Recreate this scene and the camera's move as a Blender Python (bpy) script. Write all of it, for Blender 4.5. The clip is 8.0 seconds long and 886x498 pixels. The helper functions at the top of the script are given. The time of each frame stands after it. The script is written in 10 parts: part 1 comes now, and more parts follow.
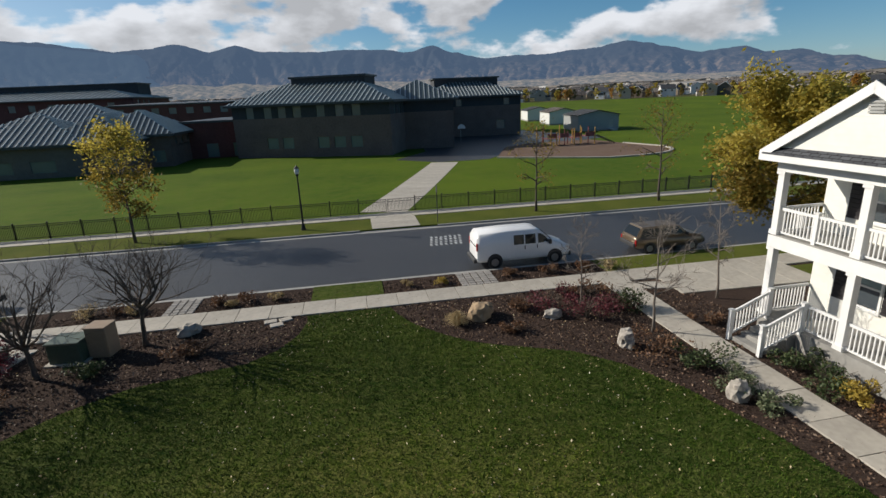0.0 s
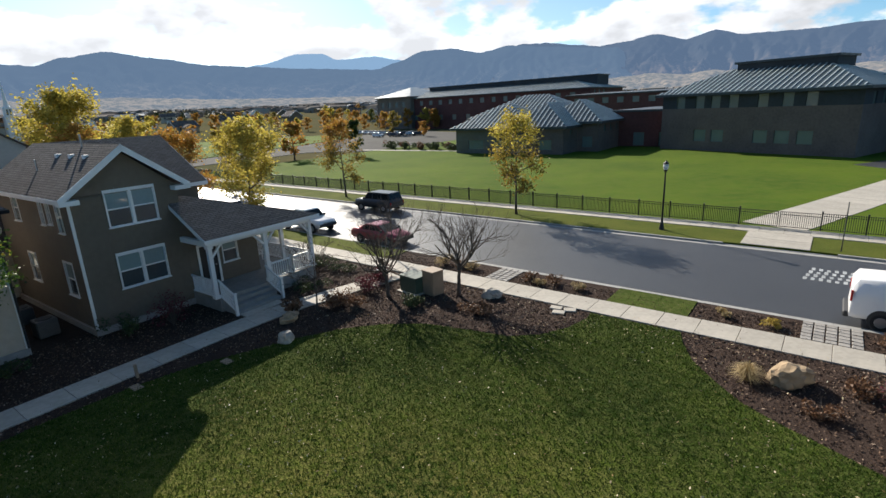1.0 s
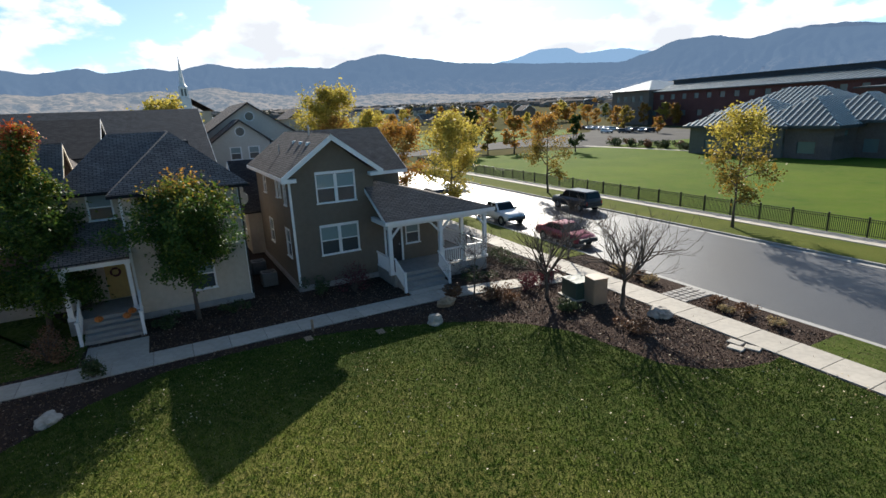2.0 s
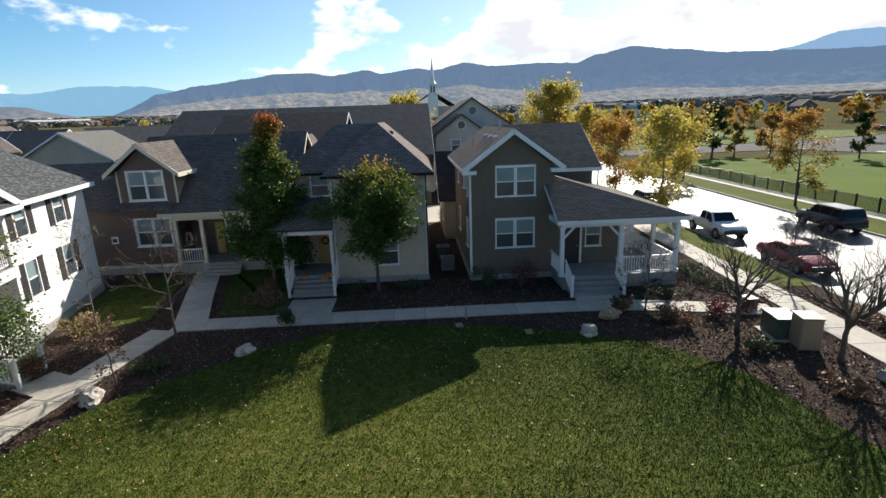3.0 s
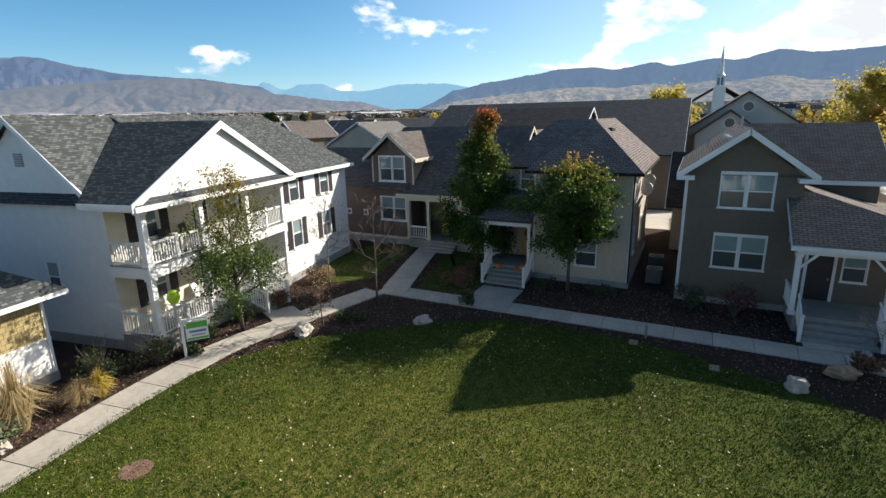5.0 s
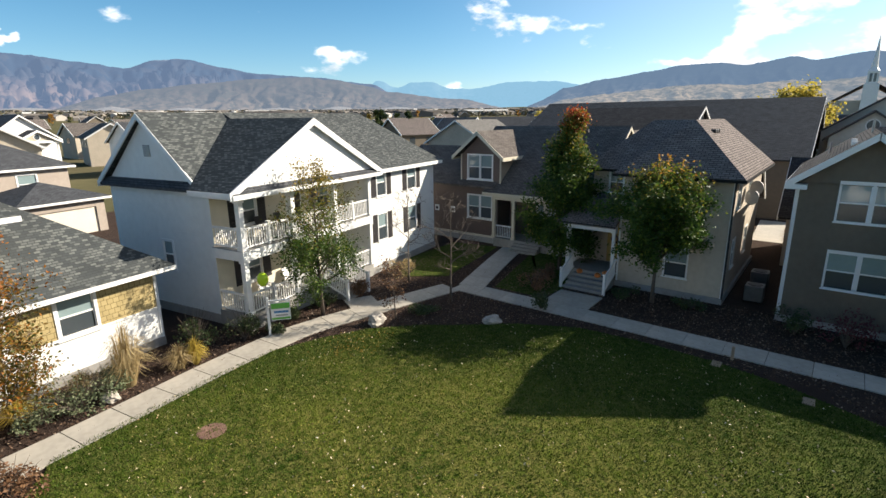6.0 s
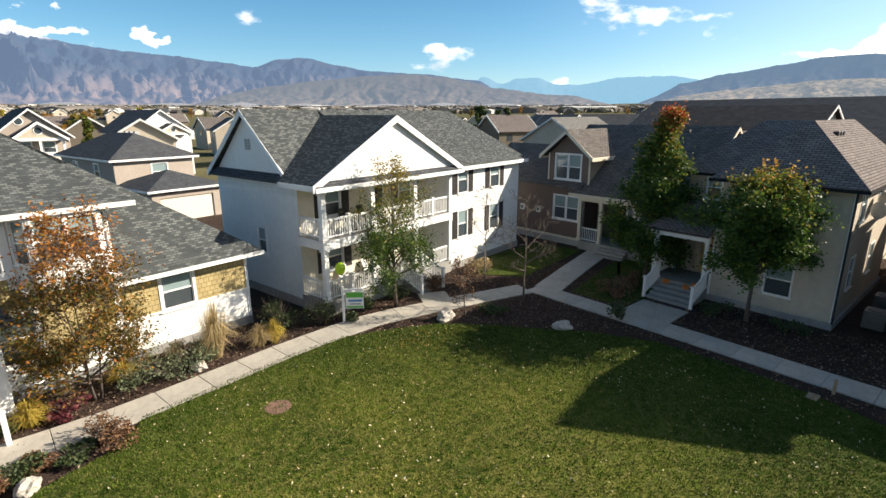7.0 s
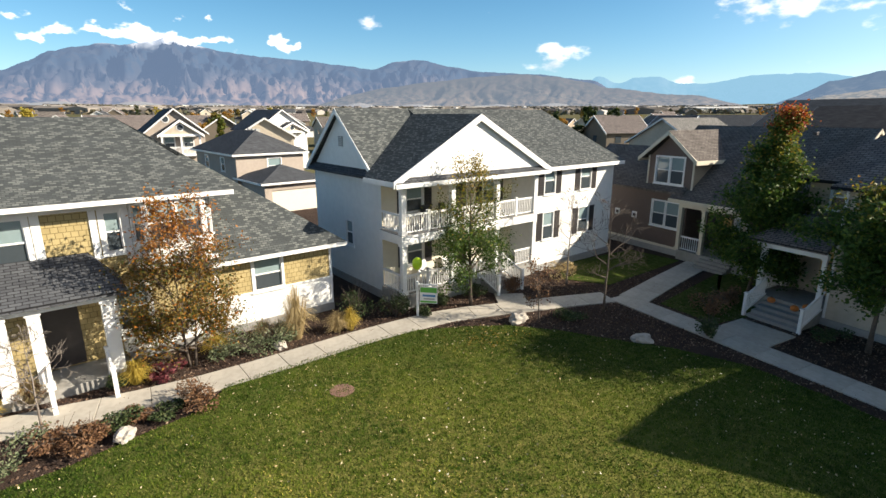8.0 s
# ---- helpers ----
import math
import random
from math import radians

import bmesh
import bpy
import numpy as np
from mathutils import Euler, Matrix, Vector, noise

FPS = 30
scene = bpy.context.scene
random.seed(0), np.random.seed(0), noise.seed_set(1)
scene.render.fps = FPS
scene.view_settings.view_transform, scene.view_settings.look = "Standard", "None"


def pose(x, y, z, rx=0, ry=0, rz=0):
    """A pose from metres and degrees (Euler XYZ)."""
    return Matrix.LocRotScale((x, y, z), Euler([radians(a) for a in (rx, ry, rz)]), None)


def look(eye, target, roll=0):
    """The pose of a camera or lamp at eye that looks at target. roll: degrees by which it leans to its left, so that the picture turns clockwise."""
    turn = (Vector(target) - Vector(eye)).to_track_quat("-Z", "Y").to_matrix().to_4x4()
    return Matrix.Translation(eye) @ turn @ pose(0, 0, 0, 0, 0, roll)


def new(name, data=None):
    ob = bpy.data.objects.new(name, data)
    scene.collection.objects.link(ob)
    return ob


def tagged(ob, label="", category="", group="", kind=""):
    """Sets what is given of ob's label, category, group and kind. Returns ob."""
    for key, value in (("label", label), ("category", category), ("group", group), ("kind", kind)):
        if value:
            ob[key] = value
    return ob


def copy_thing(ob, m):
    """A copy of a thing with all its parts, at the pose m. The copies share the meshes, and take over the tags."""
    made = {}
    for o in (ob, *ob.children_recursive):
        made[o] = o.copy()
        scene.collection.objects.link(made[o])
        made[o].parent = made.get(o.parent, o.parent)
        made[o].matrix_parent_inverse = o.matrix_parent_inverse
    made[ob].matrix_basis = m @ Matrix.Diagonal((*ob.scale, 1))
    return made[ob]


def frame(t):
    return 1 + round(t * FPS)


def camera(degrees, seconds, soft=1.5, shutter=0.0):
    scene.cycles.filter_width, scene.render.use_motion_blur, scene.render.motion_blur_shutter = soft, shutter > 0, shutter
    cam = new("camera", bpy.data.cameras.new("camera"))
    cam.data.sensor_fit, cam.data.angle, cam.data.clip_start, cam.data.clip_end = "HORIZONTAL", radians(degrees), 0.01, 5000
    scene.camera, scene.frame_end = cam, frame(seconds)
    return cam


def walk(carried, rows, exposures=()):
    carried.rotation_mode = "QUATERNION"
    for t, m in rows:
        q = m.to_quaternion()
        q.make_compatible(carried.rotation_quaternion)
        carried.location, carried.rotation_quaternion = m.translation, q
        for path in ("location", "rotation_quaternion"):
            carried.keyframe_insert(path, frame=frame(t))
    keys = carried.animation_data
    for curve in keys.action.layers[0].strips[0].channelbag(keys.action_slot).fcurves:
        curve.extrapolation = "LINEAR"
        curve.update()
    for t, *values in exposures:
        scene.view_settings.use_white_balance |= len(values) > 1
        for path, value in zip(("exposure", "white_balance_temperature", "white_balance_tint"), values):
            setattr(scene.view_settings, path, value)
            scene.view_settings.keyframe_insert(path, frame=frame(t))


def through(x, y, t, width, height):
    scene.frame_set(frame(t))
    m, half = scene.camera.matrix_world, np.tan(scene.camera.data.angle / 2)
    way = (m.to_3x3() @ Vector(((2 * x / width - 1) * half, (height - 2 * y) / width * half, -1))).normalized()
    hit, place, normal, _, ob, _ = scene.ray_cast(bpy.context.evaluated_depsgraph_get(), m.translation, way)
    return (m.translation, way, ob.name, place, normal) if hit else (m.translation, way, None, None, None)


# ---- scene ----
# ================= camera =================
cam = camera(82.3, 8.0)
PATH = [
    (0, (12.748, 8.464, 9.337), (13.138, 10.343, 8.771), -2.4),
    (0.5, (15.575, 8.462, 9.328), (15.171, 10.342, 8.778), -2.42),
    (1, (18.051, 9.785, 9.302), (16.923, 11.346, 8.765), -2.6),
    (1.5, (19.052, 10.761, 9.183), (17.606, 12.039, 8.658), -2.36),
    (2, (19.807, 12.007, 9.247), (18.114, 12.936, 8.726), -2.37),
    (3.5, (20.259, 15.919, 9.010), (18.338, 15.676, 8.511), -1.65),
    (4, (20.101, 16.759, 8.982), (18.226, 16.270, 8.487), -1.49),
    (4.5, (19.914, 17.444, 9.003), (18.099, 16.765, 8.506), -1.36),
    (6, (19.156, 19.081, 9.075), (17.628, 17.891, 8.574), -0.59),
    (6.5, (18.797, 19.422, 9.089), (17.386, 18.097, 8.585), -0.41),
    (7, (18.380, 19.816, 9.149), (17.113, 18.355, 8.637), -0.17),
    (7.5, (17.911, 20.134, 9.085), (16.802, 18.550, 8.575), -0.07),
    (8, (17.390, 20.471, 9.059), (16.451, 18.781, 8.550), 0.02),
]
walk(cam, [(t, look(eye, target, roll)) for t, eye, target, roll in PATH],
     exposures=[(0.0, -0.05, 6350, 10), (0.5, 0.25, 6450, 10), (1.0, 0.64, 6400, 10), (1.5, 0.72, 6350, 10), (2.0, 0.74, 6300, 10), (3.5, 0.74, 6400, 10), (4.5, 0.76, 6400, 10), (6.0, 0.86, 6700, 10), (8.0, 0.95, 6850, 10)])

# ================= world, sun =================
SUN_AZ, SUN_EL = 148.7, 27.3          # degrees from +x, counter-clockwise; degrees above the ground
SUN_DIR = Vector((math.cos(radians(SUN_AZ)) * math.cos(radians(SUN_EL)),
                  math.sin(radians(SUN_AZ)) * math.cos(radians(SUN_EL)), math.sin(radians(SUN_EL))))


def make_world():
    w = bpy.data.worlds.new("sky")
    scene.world = w
    w.use_nodes = True
    nt = w.node_tree
    nt.nodes.clear()
    N, L = nt.nodes.new, nt.links.new
    out = N("ShaderNodeOutputWorld")
    bg = N("ShaderNodeBackground")
    sky = N("ShaderNodeTexSky")
    sky.sky_type = 'NISHITA'
    sky.sun_disc = False
    sky.sun_elevation = radians(SUN_EL)
    sky.sun_rotation = radians(90 - SUN_AZ)
    sky.altitude = 1400
    sky.air_density, sky.dust_density, sky.ozone_density = 1.0, 1.25, 2.6
    tc = N("ShaderNodeTexCoord")
    # heaped clouds: noise over the directions, flattened a little, lit from above
    def cloud_noise(lift):
        mp = N("ShaderNodeMapping")
        mp.inputs["Location"].default_value = (5.1, 3.3, 0.6 + lift)
        mp.inputs["Scale"].default_value = (1.0, 1.0, 2.1)
        L(tc.outputs["Generated"], mp.inputs["Vector"])
        n = N("ShaderNodeTexNoise")
        n.inputs["Scale"].default_value = 6.2
        n.inputs["Detail"].default_value = 9
        n.inputs["Roughness"].default_value = 0.52
        L(mp.outputs[0], n.inputs["Vector"])
        return n
    n1, n2 = cloud_noise(0.0), cloud_noise(0.055)
    # the cloud field thickens towards the north-west, where the sun stands
    dot = N("ShaderNodeVectorMath"); dot.operation = 'DOT_PRODUCT'
    dot.inputs[1].default_value = (-0.45, 0.88, 0.0)
    L(tc.outputs["Generated"], dot.inputs[0])
    th = N("ShaderNodeMapRange")
    th.inputs["From Min"].default_value = -0.4
    th.inputs["From Max"].default_value = 0.72
    th.inputs["To Min"].default_value = 0.61
    th.inputs["To Max"].default_value = 0.44
    L(dot.outputs["Value"], th.inputs["Value"])
    # they gather low over the mountains and thin out overhead
    sep = N("ShaderNodeSeparateXYZ")
    L(tc.outputs["Generated"], sep.inputs[0])
    high = N("ShaderNodeMath"); high.operation = 'MULTIPLY_ADD'; high.inputs[1].default_value = 0.16
    L(sep.outputs["Z"], high.inputs[0]); L(th.outputs[0], high.inputs[2])
    sub = N("ShaderNodeMath"); sub.operation = 'SUBTRACT'
    L(n1.outputs["Fac"], sub.inputs[0]); L(high.outputs[0], sub.inputs[1])
    ramp = N("ShaderNodeMapRange")
    ramp.inputs["From Min"].default_value = 0.0
    ramp.inputs["From Max"].default_value = 0.085
    ramp.interpolation_type = 'SMOOTHSTEP'
    L(sub.outputs[0], ramp.inputs["Value"])
    up = N("ShaderNodeMath"); up.operation = 'SUBTRACT'
    L(n2.outputs["Fac"], up.inputs[0]); L(high.outputs[0], up.inputs[1])
    shade = N("ShaderNodeMapRange")
    shade.inputs["From Min"].default_value = -0.02
    shade.inputs["From Max"].default_value = 0.16
    shade.inputs["To Min"].default_value = 1.0
    shade.inputs["To Max"].default_value = 0.55
    L(up.outputs[0], shade.inputs["Value"])
    # a row of small heaped clouds stands low over the eastern mountains
    mp = N("ShaderNodeMapping")
    mp.inputs["Location"].default_value = (1.7, 0.4, 2.3)
    mp.inputs["Scale"].default_value = (1.0, 1.0, 1.7)
    L(tc.outputs["Generated"], mp.inputs["Vector"])
    pn = N("ShaderNodeTexNoise")
    pn.inputs["Scale"].default_value, pn.inputs["Detail"].default_value = 19.0, 7
    pn.inputs["Roughness"].default_value = 0.5
    L(mp.outputs[0], pn.inputs["Vector"])
    away = N("ShaderNodeVectorMath"); away.operation = 'DOT_PRODUCT'
    away.inputs[1].default_value = (0.05, -0.99, 0.115)
    L(tc.outputs["Generated"], away.inputs[0])
    near = N("ShaderNodeMapRange")
    near.inputs["From Min"].default_value, near.inputs["From Max"].default_value = 0.86, 0.99
    near.inputs["To Min"].default_value, near.inputs["To Max"].default_value = 0.72, 0.52
    L(away.outputs["Value"], near.inputs["Value"])
    belt = N("ShaderNodeMath"); belt.operation = 'SUBTRACT'; belt.inputs[1].default_value = 0.125
    L(sep.outputs["Z"], belt.inputs[0])
    belt2 = N("ShaderNodeMath"); belt2.operation = 'ABSOLUTE'
    L(belt.outputs[0], belt2.inputs[0])
    belt3 = N("ShaderNodeMath"); belt3.operation = 'MULTIPLY_ADD'; belt3.inputs[1].default_value = 2.2
    L(belt2.outputs[0], belt3.inputs[0]); L(near.outputs[0], belt3.inputs[2])
    pd = N("ShaderNodeMath"); pd.operation = 'SUBTRACT'
    L(pn.outputs["Fac"], pd.inputs[0]); L(belt3.outputs[0], pd.inputs[1])
    puff = N("ShaderNodeMapRange"); puff.interpolation_type = 'SMOOTHSTEP'
    puff.inputs["From Min"].default_value, puff.inputs["From Max"].default_value = 0.0, 0.07
    puff.inputs["To Max"].default_value = 0.9
    L(pd.outputs[0], puff.inputs["Value"])
    most = N("ShaderNodeMath"); most.operation = 'MAXIMUM'
    L(ramp.outputs[0], most.inputs[0]); L(puff.outputs[0], most.inputs[1])
    ccol = N("ShaderNodeMixRGB"); ccol.blend_type = 'MULTIPLY'; ccol.inputs["Fac"].default_value = 1
    ccol.inputs["Color1"].default_value = (11.6, 11.8, 12.2, 1)
    L(shade.outputs[0], ccol.inputs["Color2"])
    mix = N("ShaderNodeMixRGB")
    L(most.outputs[0], mix.inputs["Fac"])
    hs = N("ShaderNodeHueSaturation")
    hs.inputs["Saturation"].default_value = 1.28
    hs.inputs["Hue"].default_value = 0.492
    L(sky.outputs[0], hs.inputs["Color"])
    low = N("ShaderNodeMapRange")
    low.inputs["From Min"].default_value, low.inputs["From Max"].default_value = 0.0, 0.42
    low.inputs["To Min"].default_value, low.inputs["To Max"].default_value = 1.0, 0.0
    L(sep.outputs["Z"], low.inputs["Value"])
    haze = N("ShaderNodeMixRGB"); haze.blend_type = 'ADD'
    haze.inputs["Color2"].default_value = (0.45, 1.15, 1.75, 1)
    L(low.outputs[0], haze.inputs["Fac"]); L(hs.outputs[0], haze.inputs["Color1"])
    L(haze.outputs[0], mix.inputs["Color1"])
    L(ccol.outputs[0], mix.inputs["Color2"])
    # a thin bright veil round the sun
    glare = N("ShaderNodeVectorMath"); glare.operation = 'DOT_PRODUCT'
    glare.inputs[1].default_value = SUN_DIR
    L(tc.outputs["Generated"], glare.inputs[0])
    veil = N("ShaderNodeMapRange"); veil.interpolation_type = 'SMOOTHSTEP'
    veil.inputs["From Min"].default_value, veil.inputs["From Max"].default_value = 0.3, 0.97
    veil.inputs["To Max"].default_value = 0.2
    L(glare.outputs["Value"], veil.inputs["Value"])
    thin_cloud = N("ShaderNodeMixRGB")
    thin_cloud.inputs["Color2"].default_value = (11.8, 12.2, 12.8, 1)
    L(veil.outputs[0], thin_cloud.inputs["Fac"]); L(mix.outputs[0], thin_cloud.inputs["Color1"])
    L(thin_cloud.outputs[0], bg.inputs["Color"])
    bg.inputs["Strength"].default_value = 0.071
    L(bg.outputs[0], out.inputs["Surface"])


make_world()
sun_data = bpy.data.lights.new("sun", 'SUN')
sun_data.energy, sun_data.angle, sun_data.color = 5.5, radians(0.53), (1.0, 0.92, 0.79)
sun = new("sun", sun_data)
sun.matrix_world = look(SUN_DIR * 200, (0, 0, 0))


# ================= materials =================
def mat(name, base, rough=0.8, metal=0.0, var=0.15, scale=6.0, bump=0.0, bump_scale=60.0, spec=0.5, tint=None, coord="Object", rand=0.0, detail=6):
    """A plain surface with a coarse stain and a fine grain."""
    m = bpy.data.materials.new(name)
    m.use_nodes = True
    nt = m.node_tree
    N, L = nt.nodes.new, nt.links.new
    b = nt.nodes["Principled BSDF"]
    b.inputs["Roughness"].default_value = rough
    b.inputs["Metallic"].default_value = metal
    b.inputs["Specular IOR Level"].default_value = spec
    tc = N("ShaderNodeTexCoord")
    n1 = N("ShaderNodeTexNoise"); n1.inputs["Scale"].default_value = scale; n1.inputs["Detail"].default_value = detail
    n2 = N("ShaderNodeTexNoise"); n2.inputs["Scale"].default_value = scale * 0.13; n2.inputs["Detail"].default_value = 3
    L(tc.outputs[coord], n1.inputs["Vector"]); L(tc.outputs[coord], n2.inputs["Vector"])
    add = N("ShaderNodeMath"); add.operation = 'ADD'
    L(n1.outputs["Fac"], add.inputs[0]); L(n2.outputs["Fac"], add.inputs[1])
    mr = N("ShaderNodeMapRange")
    mr.inputs["From Min"].default_value = 0.7; mr.inputs["From Max"].default_value = 1.3
    L(add.outputs[0], mr.inputs["Value"])
    mix = N("ShaderNodeMixRGB")
    t2 = tint or [c * (1 + var) for c in base]
    t1 = [c * (1 - var) for c in base]
    mix.inputs["Color1"].default_value = (*t1, 1)
    mix.inputs["Color2"].default_value = (*[min(1, c) for c in t2], 1)
    L(mr.outputs[0], mix.inputs["Fac"])
    col = mix.outputs[0]
    if rand:
        oi = N("ShaderNodeObjectInfo")
        hs = N("ShaderNodeHueSaturation")
        m2 = N("ShaderNodeMapRange"); m2.inputs["To Min"].default_value = 1 - rand; m2.inputs["To Max"].default_value = 1 + rand
        L(oi.outputs["Random"], m2.inputs["Value"]); L(m2.outputs[0], hs.inputs["Value"]); L(col, hs.inputs["Color"])
        col = hs.outputs[0]
    L(col, b.inputs["Base Color"])
    if bump:
        n3 = N("ShaderNodeTexNoise"); n3.inputs["Scale"].default_value = bump_scale; n3.inputs["Detail"].default_value = 4
        L(tc.outputs[coord], n3.inputs["Vector"])
        bp = N("ShaderNodeBump"); bp.inputs["Strength"].default_value = bump; bp.inputs["Distance"].default_value = 0.02
        L(n3.outputs["Fac"], bp.inputs["Height"]); L(bp.outputs[0], b.inputs["Normal"])
    return m


def siding(name, base, lap=0.16, rough=0.6, var=0.06):
    """Painted lap siding: each board leans out to its lower edge."""
    m = mat(name, base, rough, var=var, scale=3.0)
    nt = m.node_tree
    N, L = nt.nodes.new, nt.links.new
    b = nt.nodes["Principled BSDF"]
    tc = N("ShaderNodeTexCoord")
    sep = N("ShaderNodeSeparateXYZ"); L(tc.outputs["Object"], sep.inputs[0])
    d = N("ShaderNodeMath"); d.operation = 'DIVIDE'; d.inputs[1].default_value = lap; L(sep.outputs["Z"], d.inputs[0])
    fr = N("ShaderNodeMath"); fr.operation = 'FRACT'; L(d.outputs[0], fr.inputs[0])
    inv = N("ShaderNodeMath"); inv.operation = 'SUBTRACT'; inv.inputs[0].default_value = 1; L(fr.outputs[0], inv.inputs[1])
    bp = N("ShaderNodeBump"); bp.inputs["Strength"].default_value = 0.6; bp.inputs["Distance"].default_value = 0.015
    L(inv.outputs[0], bp.inputs["Height"]); L(bp.outputs[0], b.inputs["Normal"])
    return m


def shingles(name, c1, c2, tab=0.33, course=0.14, mortar=(0.02, 0.02, 0.022), bias=0.0):
    """Asphalt shingles laid in courses along the eave (UV in metres), each tab of its own shade."""
    m = bpy.data.materials.new(name)
    m.use_nodes = True
    nt = m.node_tree
    N, L = nt.nodes.new, nt.links.new
    b = nt.nodes["Principled BSDF"]
    b.inputs["Roughness"].default_value = 0.95
    b.inputs["Specular IOR Level"].default_value = 0.08
    uv = N("ShaderNodeUVMap"); uv.uv_map = "uv"
    br = N("ShaderNodeTexBrick")
    br.offset, br.squash = 0.5, 1.0
    br.inputs["Scale"].default_value = 1.0
    br.inputs["Brick Width"].default_value = tab
    br.inputs["Row Height"].default_value = course
    br.inputs["Mortar Size"].default_value = 0.015
    br.inputs["Bias"].default_value = bias
    br.inputs["Mortar Smooth"].default_value = 0.3
    br.inputs["Color1"].default_value = (*c1, 1)
    br.inputs["Color2"].default_value = (*c2, 1)
    br.inputs["Mortar"].default_value = (*mortar, 1)
    L(uv.outputs[0], br.inputs["Vector"])
    no = N("ShaderNodeTexNoise"); no.inputs["Scale"].default_value = 1.3; no.inputs["Detail"].default_value = 8
    L(uv.outputs[0], no.inputs["Vector"])
    mr = N("ShaderNodeMapRange"); mr.inputs["To Min"].default_value = 0.7; mr.inputs["To Max"].default_value = 1.3
    L(no.outputs["Fac"], mr.inputs["Value"])
    mul = N("ShaderNodeMixRGB"); mul.blend_type = 'MULTIPLY'; mul.inputs["Fac"].default_value = 1
    L(br.outputs["Color"], mul.inputs["Color1"]); L(mr.outputs[0], mul.inputs["Color2"])
    L(mul.outputs[0], b.inputs["Base Color"])
    bp = N("ShaderNodeBump"); bp.inputs["Strength"].default_value = 0.3; bp.inputs["Distance"].default_value = 0.012
    bp.invert = True
    L(br.outputs["Fac"], bp.inputs["Height"]); L(bp.outputs[0], b.inputs["Normal"])
    return m


def brick_mat(name, c1, c2, mortar):
    m = shingles(name, c1, c2, 0.4, 0.2, mortar)
    return m


def ground_mat(name, c1, c2, c3, big=0.25, fine=9.0, bump=0.5, bump_scale=30.0, rough=0.95, snap=0.2):
    """Grass or soil: three colours blended at two scales."""
    m = bpy.data.materials.new(name)
    m.use_nodes = True
    nt = m.node_tree
    N, L = nt.nodes.new, nt.links.new
    b = nt.nodes["Principled BSDF"]
    b.inputs["Roughness"].default_value = rough
    b.inputs["Specular IOR Level"].default_value = 0.04
    tc = N("ShaderNodeTexCoord")
    n1 = N("ShaderNodeTexNoise"); n1.inputs["Scale"].default_value = big; n1.inputs["Detail"].default_value = 6; n1.inputs["Roughness"].default_value = 0.65
    n2 = N("ShaderNodeTexNoise"); n2.inputs["Scale"].default_value = fine; n2.inputs["Detail"].default_value = 6; n2.inputs["Roughness"].default_value = 0.75
    for n in (n1, n2):
        L(tc.outputs["Object"], n.inputs["Vector"])
    r1 = N("ShaderNodeMapRange"); r1.inputs["From Min"].default_value = 0.38; r1.inputs["From Max"].default_value = 0.62
    r2 = N("ShaderNodeMapRange"); r2.inputs["From Min"].default_value = 0.5 - snap; r2.inputs["From Max"].default_value = 0.5 + snap
    L(n1.outputs["Fac"], r1.inputs["Value"]); L(n2.outputs["Fac"], r2.inputs["Value"])
    mA = N("ShaderNodeMixRGB"); mA.inputs["Color1"].default_value = (*c1, 1); mA.inputs["Color2"].default_value = (*c2, 1)
    L(r1.outputs[0], mA.inputs["Fac"])
    mB = N("ShaderNodeMixRGB"); mB.inputs["Color2"].default_value = (*c3, 1)
    h = N("ShaderNodeMath"); h.operation = 'MULTIPLY'; h.inputs[1].default_value = 0.75
    L(r2.outputs[0], h.inputs[0]); L(h.outputs[0], mB.inputs["Fac"]); L(mA.outputs[0], mB.inputs["Color1"])
    L(mB.outputs[0], b.inputs["Base Color"])
    n3 = N("ShaderNodeTexNoise"); n3.inputs["Scale"].default_value = bump_scale; n3.inputs["Detail"].default_value = 5
    L(tc.outputs["Object"], n3.inputs["Vector"])
    bp = N("ShaderNodeBump"); bp.inputs["Strength"].default_value = bump; bp.inputs["Distance"].default_value = 0.05
    L(n3.outputs["Fac"], bp.inputs["Height"]); L(bp.outputs[0], b.inputs["Normal"])
    return m


def leaf_mat(name, c1, c2, c3=None, through=0.35):
    """Leaves that vary one by one and let some light through."""
    m = bpy.data.materials.new(name)
    m.use_nodes = True
    nt = m.node_tree
    N, L = nt.nodes.new, nt.links.new
    b = nt.nodes["Principled BSDF"]
    b.inputs["Roughness"].default_value = 0.6
    b.inputs["Specular IOR Level"].default_value = 0.3
    g = N("ShaderNodeNewGeometry")
    cr = N("ShaderNodeValToRGB")
    cr.color_ramp.elements[0].color = (*c1, 1)
    cr.color_ramp.elements[1].color = (*c2, 1)
    if c3:
        e = cr.color_ramp.elements.new(0.86); e.color = (*c2, 1)
        cr.color_ramp.elements[1].position = 0.86
        cr.color_ramp.elements[2].position = 1.0
        cr.color_ramp.elements[2].color = (*c3, 1)
    L(g.outputs["Random Per Island"], cr.inputs["Fac"])
    L(cr.outputs[0], b.inputs["Base Color"])
    tr = N("ShaderNodeBsdfTranslucent"); L(cr.outputs[0], tr.inputs["Color"])
    mx = N("ShaderNodeMixShader"); mx.inputs[0].default_value = through
    L(b.outputs[0], mx.inputs[1]); L(tr.outputs[0], mx.inputs[2])
    L(mx.outputs[0], nt.nodes["Material Output"].inputs["Surface"])
    return m


def glass_mat(name, base, rough=0.04):
    m = mat(name, base, rough, var=0.05, spec=0.8)
    return m


